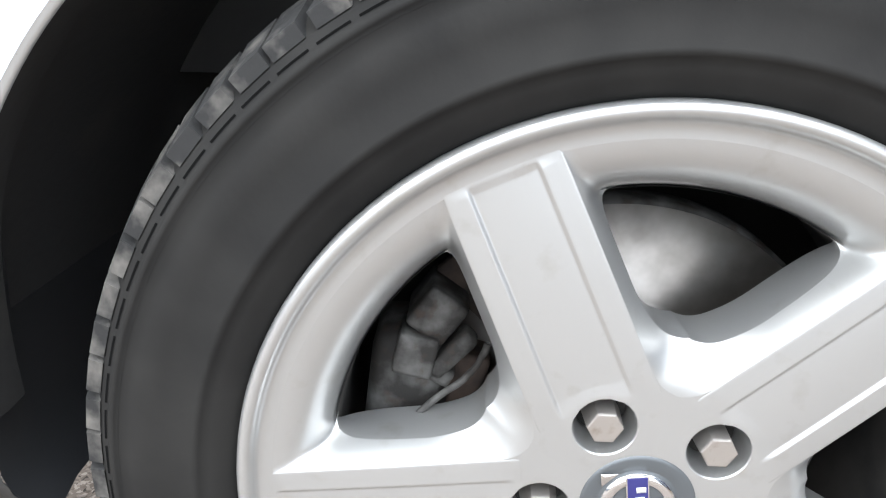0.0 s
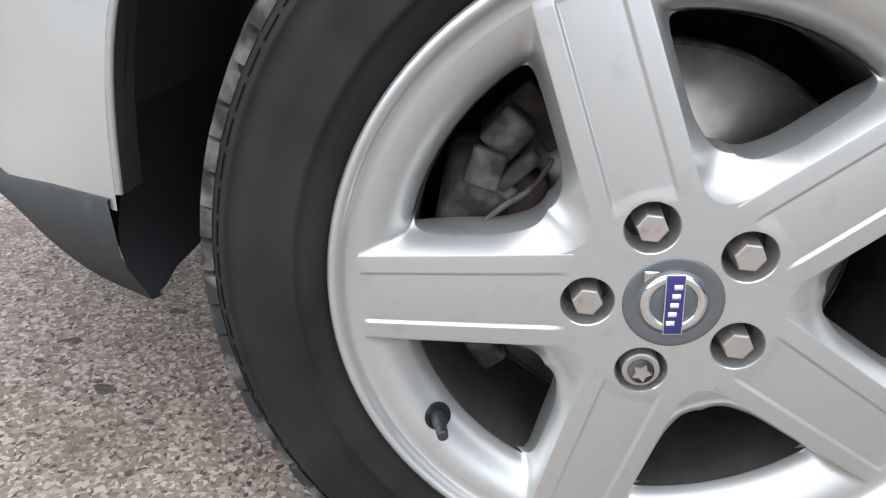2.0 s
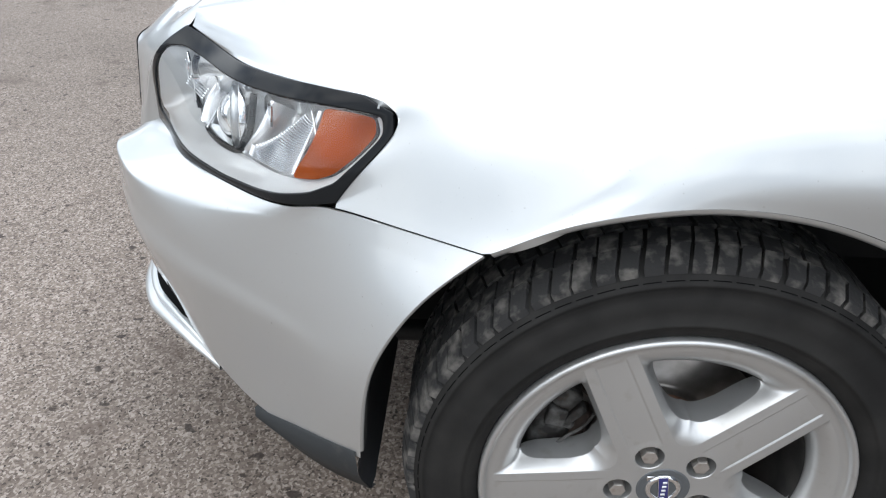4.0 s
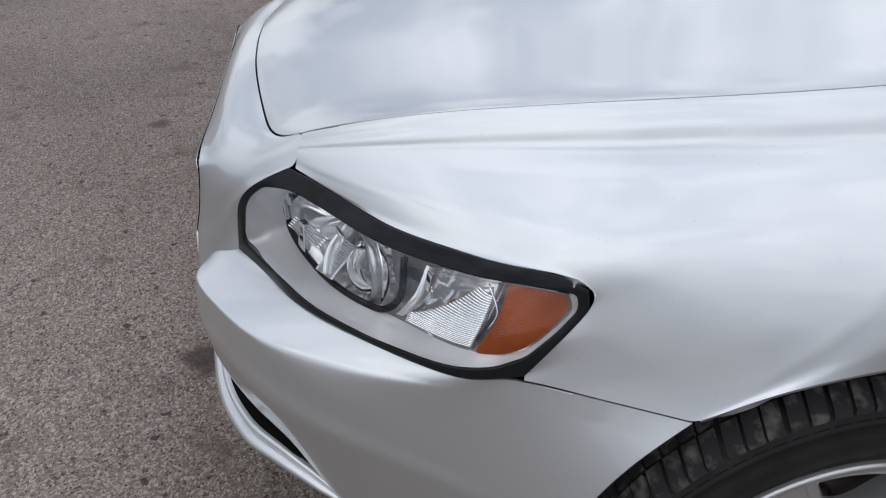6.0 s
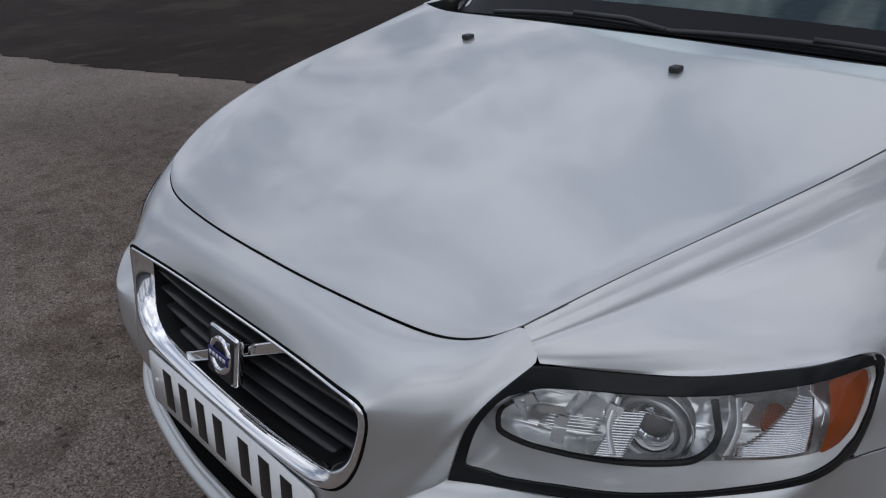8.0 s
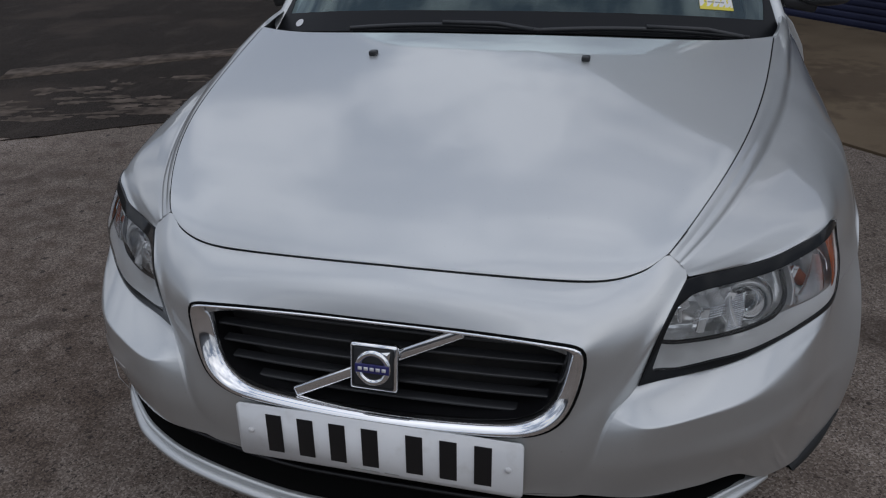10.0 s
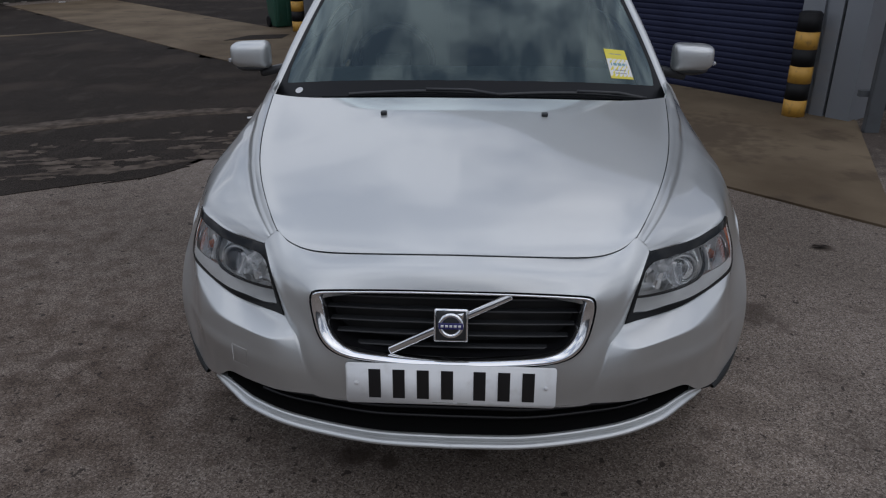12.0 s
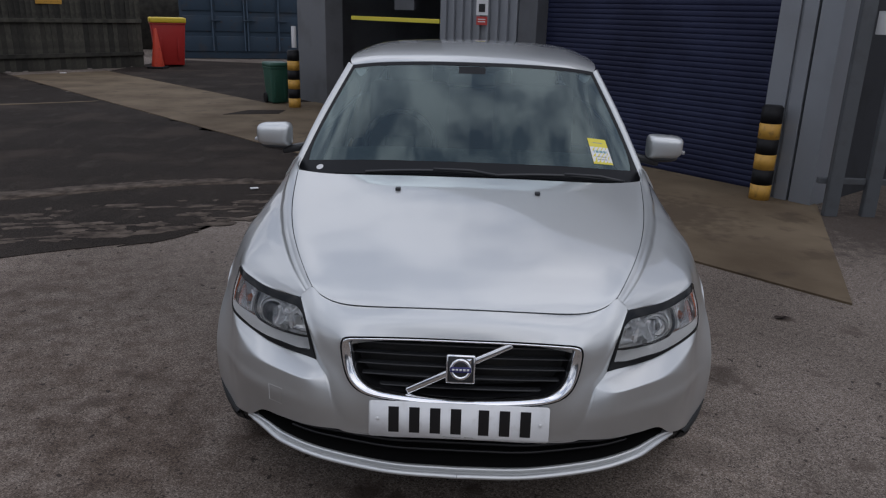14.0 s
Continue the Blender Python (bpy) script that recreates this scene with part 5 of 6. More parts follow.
# ---------------- windscreen, roof, cabin ----------------
SCREEN_ROWS = [
    [(0, 1.10, .952), (.25, 1.115, .948), (.50, 1.17, .933), (.66, 1.25, .913), (.775, 1.35, .893)],
    [(0, 1.395, 1.175), (.23, 1.405, 1.172), (.45, 1.445, 1.160), (.585, 1.495, 1.140), (.678, 1.56, 1.118)],
    [(0, 1.68, 1.368), (.20, 1.688, 1.366), (.38, 1.710, 1.358), (.49, 1.735, 1.348), (.575, 1.765, 1.335)],
]
ROOF_ROWS = [
    [(0, 1.682, 1.370), (.20, 1.690, 1.368), (.38, 1.712, 1.360), (.49, 1.737, 1.350), (.577, 1.767, 1.337)],
    [(0, 1.85, 1.412), (.20, 1.855, 1.409), (.39, 1.87, 1.398), (.51, 1.885, 1.384), (.605, 1.90, 1.358)],
    [(0, 2.30, 1.442), (.20, 2.30, 1.438), (.40, 2.30, 1.428), (.53, 2.30, 1.410), (.625, 2.30, 1.375)],
    [(0, 2.80, 1.432), (.20, 2.80, 1.428), (.40, 2.80, 1.418), (.52, 2.80, 1.400), (.615, 2.80, 1.365)],
    [(0, 3.25, 1.375), (.20, 3.245, 1.372), (.38, 3.23, 1.362), (.49, 3.21, 1.345), (.575, 3.18, 1.318)],
]
screen = Skin(SCREEN_ROWS, core=(0, 2.2, .8))
roof = Skin(ROOF_ROWS, core=(0, 2.2, .8))
S_ = screen.sheet(np.linspace(0, 1, 40), np.linspace(0, 1, 30))
ws = sheet_part("windscreen", S_, WINDSCREEN, car, "tinted windscreen reflecting clouds", both=True)
ws.visible_shadow = False
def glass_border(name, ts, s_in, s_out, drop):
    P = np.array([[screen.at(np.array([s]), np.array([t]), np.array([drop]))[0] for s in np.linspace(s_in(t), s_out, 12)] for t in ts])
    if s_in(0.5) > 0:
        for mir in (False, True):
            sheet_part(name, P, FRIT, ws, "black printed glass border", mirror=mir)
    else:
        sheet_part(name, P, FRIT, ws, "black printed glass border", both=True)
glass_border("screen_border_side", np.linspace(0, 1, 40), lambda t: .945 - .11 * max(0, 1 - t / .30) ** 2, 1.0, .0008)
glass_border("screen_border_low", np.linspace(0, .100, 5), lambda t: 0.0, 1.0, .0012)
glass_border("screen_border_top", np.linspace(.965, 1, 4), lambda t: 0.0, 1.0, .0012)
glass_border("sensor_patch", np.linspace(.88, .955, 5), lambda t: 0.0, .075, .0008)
R_ = roof.sheet(np.linspace(0, 1, 40), np.linspace(0, 1, 60))
R_full = np.concatenate([R_[:, :0:-1] * np.array([-1, 1, 1]), R_], axis=1)
panel("roof", Fixed(R_full), 0, 0, PAINT, car, "silver painted roof", trim=(0, 0, 1, 0), fold=.01)
head = R_full - np.array([0, 0, .035])
sheet_part("headlining", head[4:], BEIGE, car, "light headlining")
# pillars
def pillar(a, b, wide, material=PAINT):
    for sx in (1, -1):
        P = []
        for p, q in zip(a, b):
            p, q = np.array(p), np.array(q)
            d = q - p
            P.append([p + d * -.02 + (-.01, .02, -.02), p, p + d * .3 + wide, p + d * .7 + wide, q, q + (-.03, .01, -.02)])
        sheet_part("pillar", np.array(P) * np.array([sx, 1, 1]), material, car, "silver painted windscreen pillar")
edge_a = rounded([(.765, 1.34, .890)] + [r[-1] for r in SCREEN_ROWS[1:]], 20, False)
edge_b = rounded([(.785, 1.42, .930), (.705, 1.62, 1.130), (.605, 1.825, 1.338)], 20, False)
pillar(edge_a, edge_b, np.array((.006, -.010, .010)))
# cowl behind the bonnet
back = rounded([tuple(p) for p in HOOD_ROWS[-1]], 40, False)
base = rounded([tuple(p) for p in SCREEN_ROWS[0]], 40, False)
sheet_part("cowl", np.stack([back + (0, -.01, -.03), back + (0, .006, -.016), (back + base) / 2 + (0, 0, -.012), base + (0, .002, -.003), base + (0, .04, -.02)]), PLASTIC, car, "black plastic scuttle", both=True)
# wipers
def screen_pt(x, t, off):
    s = np.interp(abs(x), [0, .25, .5, .66, .775], [0, .25, .5, .75, 1])
    p = screen.at(np.array([s]), np.array([t]), np.array([off]))[0]
    return np.array([math.copysign(p[0], x), p[1], p[2]])
for a, b, k in ((-.42, .13, .0), (.12, .66, .0)):
    xs = np.linspace(a, b, 16)
    pts = [screen_pt(x, k + .018 * math.sin(i / 15 * math.pi), .012) for i, x in enumerate(xs)]
    wip = pyd("wiper", *tube(pts, .007, 6), PLASTIC, car, "black windscreen wiper")
    pyd("wiper_arm", *tube([screen_pt(b - .02, .0, .014), screen_pt(b - .12, .018, .020), screen_pt((a + b) / 2, .022, .019)], .007, 6), PLASTIC, wip)
# stickers on the glass
def sticker(name, x0, x1, t0, t1, material, label):
    P = np.array([[screen_pt(x, t, .0015) for x in np.linspace(x0, x1, 6)] for t in np.linspace(t0, t1, 6)])
    return sheet_part(name, P, material, car, label)
tick = sticker("ticket", .540, .640, .135, .335, YELLOW, "yellow and white parking ticket on the windscreen")
sticker("ticket_sheet", .5405, .6395, .150, .268, WHITE, "white printed sheet").parent = tick
sticker("ticket_bar", .553, .625, .222, .240, principled("print_teal", (.16, .32, .36), .5), "").parent = tick
for t0_ in (.168, .188, .298):
    sticker("ticket_line", .556, .612, t0_, t0_ + .006, TIMBERGREY, "").parent = tick
V = [screen_pt(-.648 + .020 * math.cos(a), .045 + .020 * math.sin(a), .0022) for a in np.linspace(0, 2 * math.pi, 24, endpoint=False)]
pyd("maker_label", V, [tuple(range(24))], WHITE, car, "small white oval label")

# body sides behind the front wings
def side_sheet(y0, y1, n):
    P = []
    for y in np.linspace(y0, y1, n):
        dy = abs(y - 3.472)
        lowz = .308 + math.sqrt(.388 ** 2 - dy * dy) if dy < .384 else .205
        g = max(0, (y - 3.6) / .85)
        pinch = .16 * g ** 2.4
        belt = np.interp(y, [1.46, 2.4, 3.3, 3.8, 4.45], [.955, .985, 1.02, 1.03, 1.0])
        col = [(.775 + .02 * min(1, (y - 1.46) / .6) - pinch, belt), (.800 - pinch, belt - .02), (.845 - pinch, .86), (.868 - pinch, .78), (.885 - pinch, .62), (.882 - pinch, .45), (.850 - pinch, .25)]
        zz = np.array([c[1] for c in col])
        xx = np.array([c[0] for c in col])
        zt = np.linspace(belt, max(lowz, .205), 24)
        P.append([(np.interp(z, zz[::-1], xx[::-1]), y, z) for z in zt])
    return np.array(P)
for mir in (False, True):
    for name, y0, y1, n in (("front_door", 1.462, 2.46, 24), ("rear_door", 2.462, 3.26, 40), ("rear_wing", 3.262, 4.40, 60)):
        panel(name, Fixed(side_sheet(y0, y1, n)), 0, 0, PAINT, car, "silver painted " + name.replace("_", " "), mir, trim=(1, 1, 1, 1), gap=.002, fold=.015)
    sx = -1 if mir else 1
    g0 = rounded([(.79, 1.50, .955), (.795, 2.4, .985), (.79, 3.30, 1.02), (.70, 3.70, 1.04)], 40, False)
    g1 = rounded([(.690, 1.70, 1.13), (.598, 2.10, 1.352), (.590, 2.80, 1.345), (.555, 3.30, 1.26)], 40, False)
    P = np.stack([g0 * (1 - f) + g1 * f + (.012 * math.sin(f * math.pi), 0, 0) for f in np.linspace(0, 1, 8)]) * np.array([sx, 1, 1])
    sheet_part("side_window", P, SIDEGLASS, car, "dark side window")
    pyd("sill", *tube([(sx * .84, 1.25, .215), (sx * .845, 2.2, .205), (sx * .84, 3.06, .215)], .03, 8), PAINT, car)
rear = rounded([(0, 3.26, 1.372), (.40, 3.235, 1.36), (.575, 3.19, 1.315)], 20, False)
deck = rounded([(0, 3.78, 1.075), (.42, 3.76, 1.07), (.64, 3.70, 1.045)], 20, False)
sheet_part("rear_window", np.stack([rear * (1 - f) + deck * f + (0, .03 * math.sin(math.pi * f), .03 * math.sin(math.pi * f)) for f in np.linspace(0, 1, 10)]), SIDEGLASS, car, "dark rear window", both=True)
BOOT = Skin([[(0, 3.78, 1.075), (.40, 3.76, 1.07), (.66, 3.70, 1.04), (.78, 3.66, 1.02)], [(0, 4.20, 1.08), (.40, 4.19, 1.075), (.62, 4.16, 1.05), (.73, 4.10, 1.0)],
             [(0, 4.38, 1.04), (.40, 4.36, 1.035), (.60, 4.32, 1.0), (.70, 4.26, .96)], [(0, 4.44, .75), (.40, 4.42, .75), (.62, 4.36, .72), (.71, 4.28, .72)], [(0, 4.45, .40), (.40, 4.43, .40), (.64, 4.38, .40), (.72, 4.30, .40)], [(0, 4.38, .24), (.40, 4.36, .24), (.60, 4.30, .24), (.68, 4.20, .24)]], kt="k")
sheet_part("boot", BOOT.sheet(np.linspace(0, 1, 24), np.linspace(0, 1, 40)), PAINT, car, "silver painted boot and rear bumper", both=True)
part("underbody", box_bm(1.36, 3.5, .04, (0, 2.35, .235), .01), DARK, car)
part("sump_guard", box_bm(1.0, .42, .03, (0, .36, .25), .01), DARK, car)

# door mirrors
for sx in (1, -1):
    bm = bmesh.new()
    bmesh.ops.create_uvsphere(bm, u_segments=32, v_segments=20, radius=1)
    for v in bm.verts:
        k = 1.0
        ax, ay, az = v.co
        sgn = lambda q, e: math.copysign(abs(q) ** e, q)
        v.co = Vector((sgn(ax, .42) * .084, (sgn(ay, .75) if ay < 0 else ay * .4) * .085, sgn(az, .42) * .054 * (1 - .20 * sx * ax) + .004 * sx * ax))
    bmesh.ops.transform(bm, matrix=Matrix.Translation((.915 if sx > 0 else -.930, 1.62, 1.018)) @ Matrix.Rotation(radians(-8 * sx), 4, "Z"), verts=bm.verts)
    mo = part("door_mirror", bm, PAINT, car, "silver door mirror housing")
    bm = bmesh.new()
    bmesh.ops.create_uvsphere(bm, u_segments=24, v_segments=12, radius=1)
    bmesh.ops.scale(bm, vec=(.074, .072, .022), verts=bm.verts)
    bmesh.ops.transform(bm, matrix=Matrix.Translation((.911 if sx > 0 else -.926, 1.625, .966)), verts=bm.verts)
    part("mirror_base", bm, PLASTIC, mo, "black mirror underside")
    part("mirror_arm", box_bm(.12, .06, .034, (sx * .835, 1.62, .952), .012, Matrix.Rotation(radians(12 * sx), 4, "Y")), PLASTIC, mo)
    part("side_repeater", box_bm(.016, .050, .016, ((.992 if sx > 0 else -1.007), 1.585, .998), .006), FLUTED, mo, "small clear repeater lamp")

# cabin
dash = Skin([[(0, 1.22, .93), (.35, 1.25, .925), (.68, 1.38, .90)], [(0, 1.45, .96), (.35, 1.47, .955), (.68, 1.52, .93)], [(0, 1.75, .93), (.35, 1.76, .93), (.68, 1.76, .92)], [(0, 1.80, .60), (.35, 1.80, .60), (.68, 1.80, .60)]], kt="k")
sheet_part("dashboard", dash.sheet(np.linspace(0, 1, 16), np.linspace(0, 1, 20)), CABIN, car, "dark dashboard", both=True)
for sx in (-.36, .36):
    st = part("seat", box_bm(.46, .12, .62, (sx, 2.45, .90), .05, Matrix.Rotation(radians(-14), 4, "X"), segs=4), BEIGE, car, "light fabric front seat")
    part("headrest", box_bm(.26, .09, .17, (sx, 2.56, 1.27), .04, segs=4), BEIGE, st)
    part("cushion", box_bm(.48, .50, .14, (sx, 2.2, .58), .04), BEIGE, st)
v, f = revolve([(.165, 0), (.175, .012), (.188, .012), (.195, 0), (.188, -.012), (.175, -.012)], 48, closed=True)
turn = Matrix.Translation((-.36, 1.92, .93)) @ Matrix.Rotation(radians(-25), 4, "X") @ Matrix.Rotation(radians(-90), 4, "Z")
sw = pyd("steering_wheel", [tuple(turn @ Vector(p)) for p in v], f, CABIN, car, "dark steering wheel")
part("steering_hub", box_bm(.05, .16, .10, (0, 0, 0), .02, turn), CABIN, sw)
part("interior_mirror", box_bm(.22, .03, .06, (0, 1.70, 1.29), .012), PLASTIC, car, "black interior mirror")
part("cabin_floor", box_bm(1.5, 2.9, .03, (0, 2.6, .32)), CABIN, car)
part("rear_bulkhead", box_bm(1.3, .1, .75, (0, 3.3, .72), .03), BEIGE, car, "rear seat back")

# ---------------- yard ----------------
def tarmac(name, dark, light, stone_lo, stone_hi, stains, speck=1.0):
    """Rolled tarmac: chips of stone in a binder, with worn and stained areas."""
    m = principled(name, light, 0.7)
    nt = m.node_tree
    b = nt.nodes["Principled BSDF"]
    c = nt.nodes.new("ShaderNodeTexCoord")
    vor = nt.nodes.new("ShaderNodeTexVoronoi")
    vor.inputs["Scale"].default_value = 230
    wob = nt.nodes.new("ShaderNodeTexNoise")
    wob.inputs["Scale"].default_value = 90
    add = nt.nodes.new("ShaderNodeMix")
    add.data_type = "VECTOR"
    add.inputs["Factor"].default_value = 0.012
    nt.links.new(c.outputs["Object"], wob.inputs["Vector"])
    nt.links.new(c.outputs["Object"], add.inputs["A"])
    nt.links.new(wob.outputs["Color"], add.inputs["B"])
    nt.links.new(add.outputs["Result"], vor.inputs["Vector"])
    sep = nt.nodes.new("ShaderNodeSeparateColor")
    nt.links.new(vor.outputs["Color"], sep.inputs["Color"])
    chip = nt.nodes.new("ShaderNodeValToRGB")
    e = chip.color_ramp.elements
    e[0].position, e[0].color = 0.0, (*stone_lo, 1)
    e[1].position, e[1].color = 1.0, (*stone_hi, 1)
    k = chip.color_ramp.elements.new(0.15)
    k.color = (*dark, 1)
    k = chip.color_ramp.elements.new(0.6)
    k.color = (*light, 1)
    nt.links.new(sep.outputs["Red"], chip.inputs["Fac"])
    nt.links.new(chip.outputs["Color"], b.inputs["Base Color"])
    big = tex(m, 0.7, 6)
    mx = nt.nodes.new("ShaderNodeMix")
    mx.data_type = "RGBA"
    mx.blend_type = "MULTIPLY"
    rr = nt.nodes.new("ShaderNodeValToRGB")
    rr.color_ramp.elements[0].position, rr.color_ramp.elements[0].color = 0.35, (0.72, 0.70, 0.68, 1)
    rr.color_ramp.elements[1].position, rr.color_ramp.elements[1].color = 0.65, (1.08, 1.06, 1.05, 1)
    nt.links.new(big.outputs["Fac"], rr.inputs["Fac"])
    mx.inputs["Factor"].default_value = 1.0
    nt.links.new(chip.outputs["Color"], mx.inputs["A"])
    nt.links.new(rr.outputs["Color"], mx.inputs["B"])
    nt.links.new(mx.outputs["Result"], b.inputs["Base Color"])
    stain(m, 48, tuple(c * .35 for c in dark), 0.60, 0.66, 0.35, 3.0)
    stain(m, 31, stone_hi, 0.66, 0.72, 0.15, 3.0)
    stain(m, 5.5, stains, 0.60, 0.70, 0.55)
    stain(m, 1.7, stains, 0.62, 0.72, 0.5)
    bmp = nt.nodes.new("ShaderNodeBump")
    bmp.inputs["Strength"].default_value = 0.5
    bmp.inputs["Distance"].default_value = 0.004
    nt.links.new(sep.outputs["Green"], bmp.inputs["Height"])
    nt.links.new(bmp.outputs["Normal"], b.inputs["Normal"])
    return m


TARMAC = tarmac("worn_tarmac", (0.130, 0.104, 0.086), (0.182, 0.150, 0.126), (0.040, 0.033, 0.028), (0.34, 0.30, 0.265), (0.074, 0.054, 0.042))
TARDARK = tarmac("dark_tarmac", (0.022, 0.0172, 0.0142), (0.032, 0.0255, 0.0212), (0.009, 0.009, 0.009), (0.058, 0.051, 0.045), (0.044, 0.035, 0.029))
TARDARK.node_tree.nodes["Principled BSDF"].inputs["Specular IOR Level"].default_value = 0.12
TARDARK.node_tree.nodes["Principled BSDF"].inputs["Roughness"].default_value = 0.95
TARMAC.node_tree.nodes["Principled BSDF"].inputs["Specular IOR Level"].default_value = 0.2
TARMAC.node_tree.nodes["Principled BSDF"].inputs["Roughness"].default_value = 0.72
def dashes(m, scale, stretch, color, lo, hi, amount):
    """Short dark pits and scuffs drawn out along one direction."""
    nt = m.node_tree
    b = nt.nodes["Principled BSDF"]
    c = nt.nodes.new("ShaderNodeTexCoord")
    mp = nt.nodes.new("ShaderNodeMapping")
    mp.inputs["Scale"].default_value = stretch
    n = nt.nodes.new("ShaderNodeTexNoise")
    n.inputs["Scale"].default_value, n.inputs["Detail"].default_value = scale, 3.0
    f = nt.nodes.new("ShaderNodeMapRange")
    f.inputs["From Min"].default_value, f.inputs["From Max"].default_value, f.inputs["To Max"].default_value = lo, hi, amount
    mx = nt.nodes.new("ShaderNodeMix")
    mx.data_type = "RGBA"
    nt.links.new(c.outputs["Object"], mp.inputs["Vector"])
    nt.links.new(mp.outputs["Vector"], n.inputs["Vector"])
    nt.links.new(n.outputs["Fac"], f.inputs["Value"])
    nt.links.new(f.outputs["Result"], mx.inputs["Factor"])
    nt.links.new(b.inputs["Base Color"].links[0].from_socket, mx.inputs["A"])
    mx.inputs["B"].default_value = (*color, 1)
    nt.links.new(mx.outputs["Result"], b.inputs["Base Color"])


dashes(TARMAC, 26, (1.0, .8, 1), (0.028, 0.021, 0.017), 0.655, 0.69, 0.85)
dashes(TARDARK, 5, (1.0, .35, 1), (0.075, 0.062, 0.052), 0.58, 0.74, 0.4)
stain(TARDARK, 1.1, (0.055, 0.043, 0.035), 0.52, 0.64, 0.7)
CONCRETE = principled("stained_concrete", (0.24, 0.20, 0.16), 0.85)
vary(CONCRETE, 1.2, (0.096, 0.070, 0.045), (0.178, 0.136, 0.091), 0.3, 0.7, 8)
stain(CONCRETE, 3.5, (0.06, 0.044, 0.033), 0.58, 0.72, 0.6)
bump(CONCRETE, 60, 0.3, 0.004)
CONCRETE.node_tree.nodes["Principled BSDF"].inputs["Specular IOR Level"].default_value = 0.15


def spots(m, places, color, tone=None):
    """Oil and mud marks, stains or painted shade of uneven outline at given places (x, y, radius, strength); tone:
    areas of painted light or shade that scale the colour.
    """
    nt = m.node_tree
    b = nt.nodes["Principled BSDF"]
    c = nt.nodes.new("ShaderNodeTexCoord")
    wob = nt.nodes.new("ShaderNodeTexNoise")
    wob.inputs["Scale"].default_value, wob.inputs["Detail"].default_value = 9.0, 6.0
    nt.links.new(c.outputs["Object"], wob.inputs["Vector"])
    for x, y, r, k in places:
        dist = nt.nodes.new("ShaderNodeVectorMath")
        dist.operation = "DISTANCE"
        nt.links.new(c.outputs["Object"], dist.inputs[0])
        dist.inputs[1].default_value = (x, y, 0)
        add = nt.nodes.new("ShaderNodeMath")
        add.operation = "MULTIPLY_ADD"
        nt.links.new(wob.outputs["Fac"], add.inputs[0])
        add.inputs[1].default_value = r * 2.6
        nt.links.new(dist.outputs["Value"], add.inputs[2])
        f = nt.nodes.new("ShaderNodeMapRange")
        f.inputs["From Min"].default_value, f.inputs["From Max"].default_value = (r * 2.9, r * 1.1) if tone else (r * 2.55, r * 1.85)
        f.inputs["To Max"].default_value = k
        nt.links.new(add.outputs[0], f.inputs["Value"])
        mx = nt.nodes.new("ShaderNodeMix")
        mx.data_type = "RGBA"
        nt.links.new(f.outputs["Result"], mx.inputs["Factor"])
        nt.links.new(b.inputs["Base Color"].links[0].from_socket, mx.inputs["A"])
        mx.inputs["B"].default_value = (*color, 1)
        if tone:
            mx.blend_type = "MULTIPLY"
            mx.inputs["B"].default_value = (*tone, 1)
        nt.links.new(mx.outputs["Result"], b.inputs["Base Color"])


spots(TARMAC, [(.93, .62, .09, .35), (.73, .34, .055, .3), (1.22, 1.29, .10, .7), (1.80, 2.03, .05, .8), (-.31, .29, .06, .8), (-.20, .27, .035, .8), (-.04, -.11, .045, .85), (.01, -.10, .03, .8),
               (-1.45, -.47, .045, .8), (.05, .33, .04, .7), (-1.25, -.25, .12, .35), (-.85, -.15, .10, .35), (1.1, -.9, .2, .25), (.81, .46, .035, .5)], (0.05, 0.036, 0.028))
# shade put into the ground colour on the far side of the car
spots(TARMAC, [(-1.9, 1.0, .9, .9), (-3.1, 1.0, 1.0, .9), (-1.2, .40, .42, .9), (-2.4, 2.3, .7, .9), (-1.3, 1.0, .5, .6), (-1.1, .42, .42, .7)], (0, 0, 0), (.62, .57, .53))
# brighter light put into the ground colour by the near front wheel
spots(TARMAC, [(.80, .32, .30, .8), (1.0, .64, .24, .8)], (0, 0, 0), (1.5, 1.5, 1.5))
def shade_by_piece(m, low, high):
    """Each piece a little lighter or darker than the next."""
    nt = m.node_tree
    b = nt.nodes["Principled BSDF"]
    info = nt.nodes.new("ShaderNodeObjectInfo")
    f = nt.nodes.new("ShaderNodeMapRange")
    f.inputs["To Min"].default_value, f.inputs["To Max"].default_value = low, high
    mul = nt.nodes.new("ShaderNodeVectorMath")
    mul.operation = "SCALE"
    nt.links.new(info.outputs["Random"], f.inputs["Value"])
    nt.links.new(b.inputs["Base Color"].links[0].from_socket, mul.inputs[0])
    nt.links.new(f.outputs["Result"], mul.inputs["Scale"])
    nt.links.new(mul.outputs["Vector"], b.inputs["Base Color"])


# first two: stains with the building's shade painted in; the rest are plain stains
spots(CONCRETE, [(1.7, 4.3, .55, .6), (.7, 5.5, .6, .55), (2.75, 4.25, .16, .6), (2.5, 3.2, .12, .5), (-1.2, 7.0, .3, .4)], (0.062, 0.045, 0.032))
spots(TARMAC, [(3.3, 4.0, .8, .7), (4.0, 3.3, .7, .55), (3.2, 3.1, .22, .5)], (0.04, 0.03, 0.025))
CLAD = principled("grey_cladding", (0.24, 0.255, 0.275), 0.45, 0.2)
stain(CLAD, 1.5, (0.18, 0.18, 0.18), 0.5, 0.75, 0.5)
CLADDARK = principled("dark_grey_trim", (0.10, 0.105, 0.115), 0.5)
stain(CLADDARK, 2.5, (0.05, 0.05, 0.05), 0.5, 0.7, 0.5)
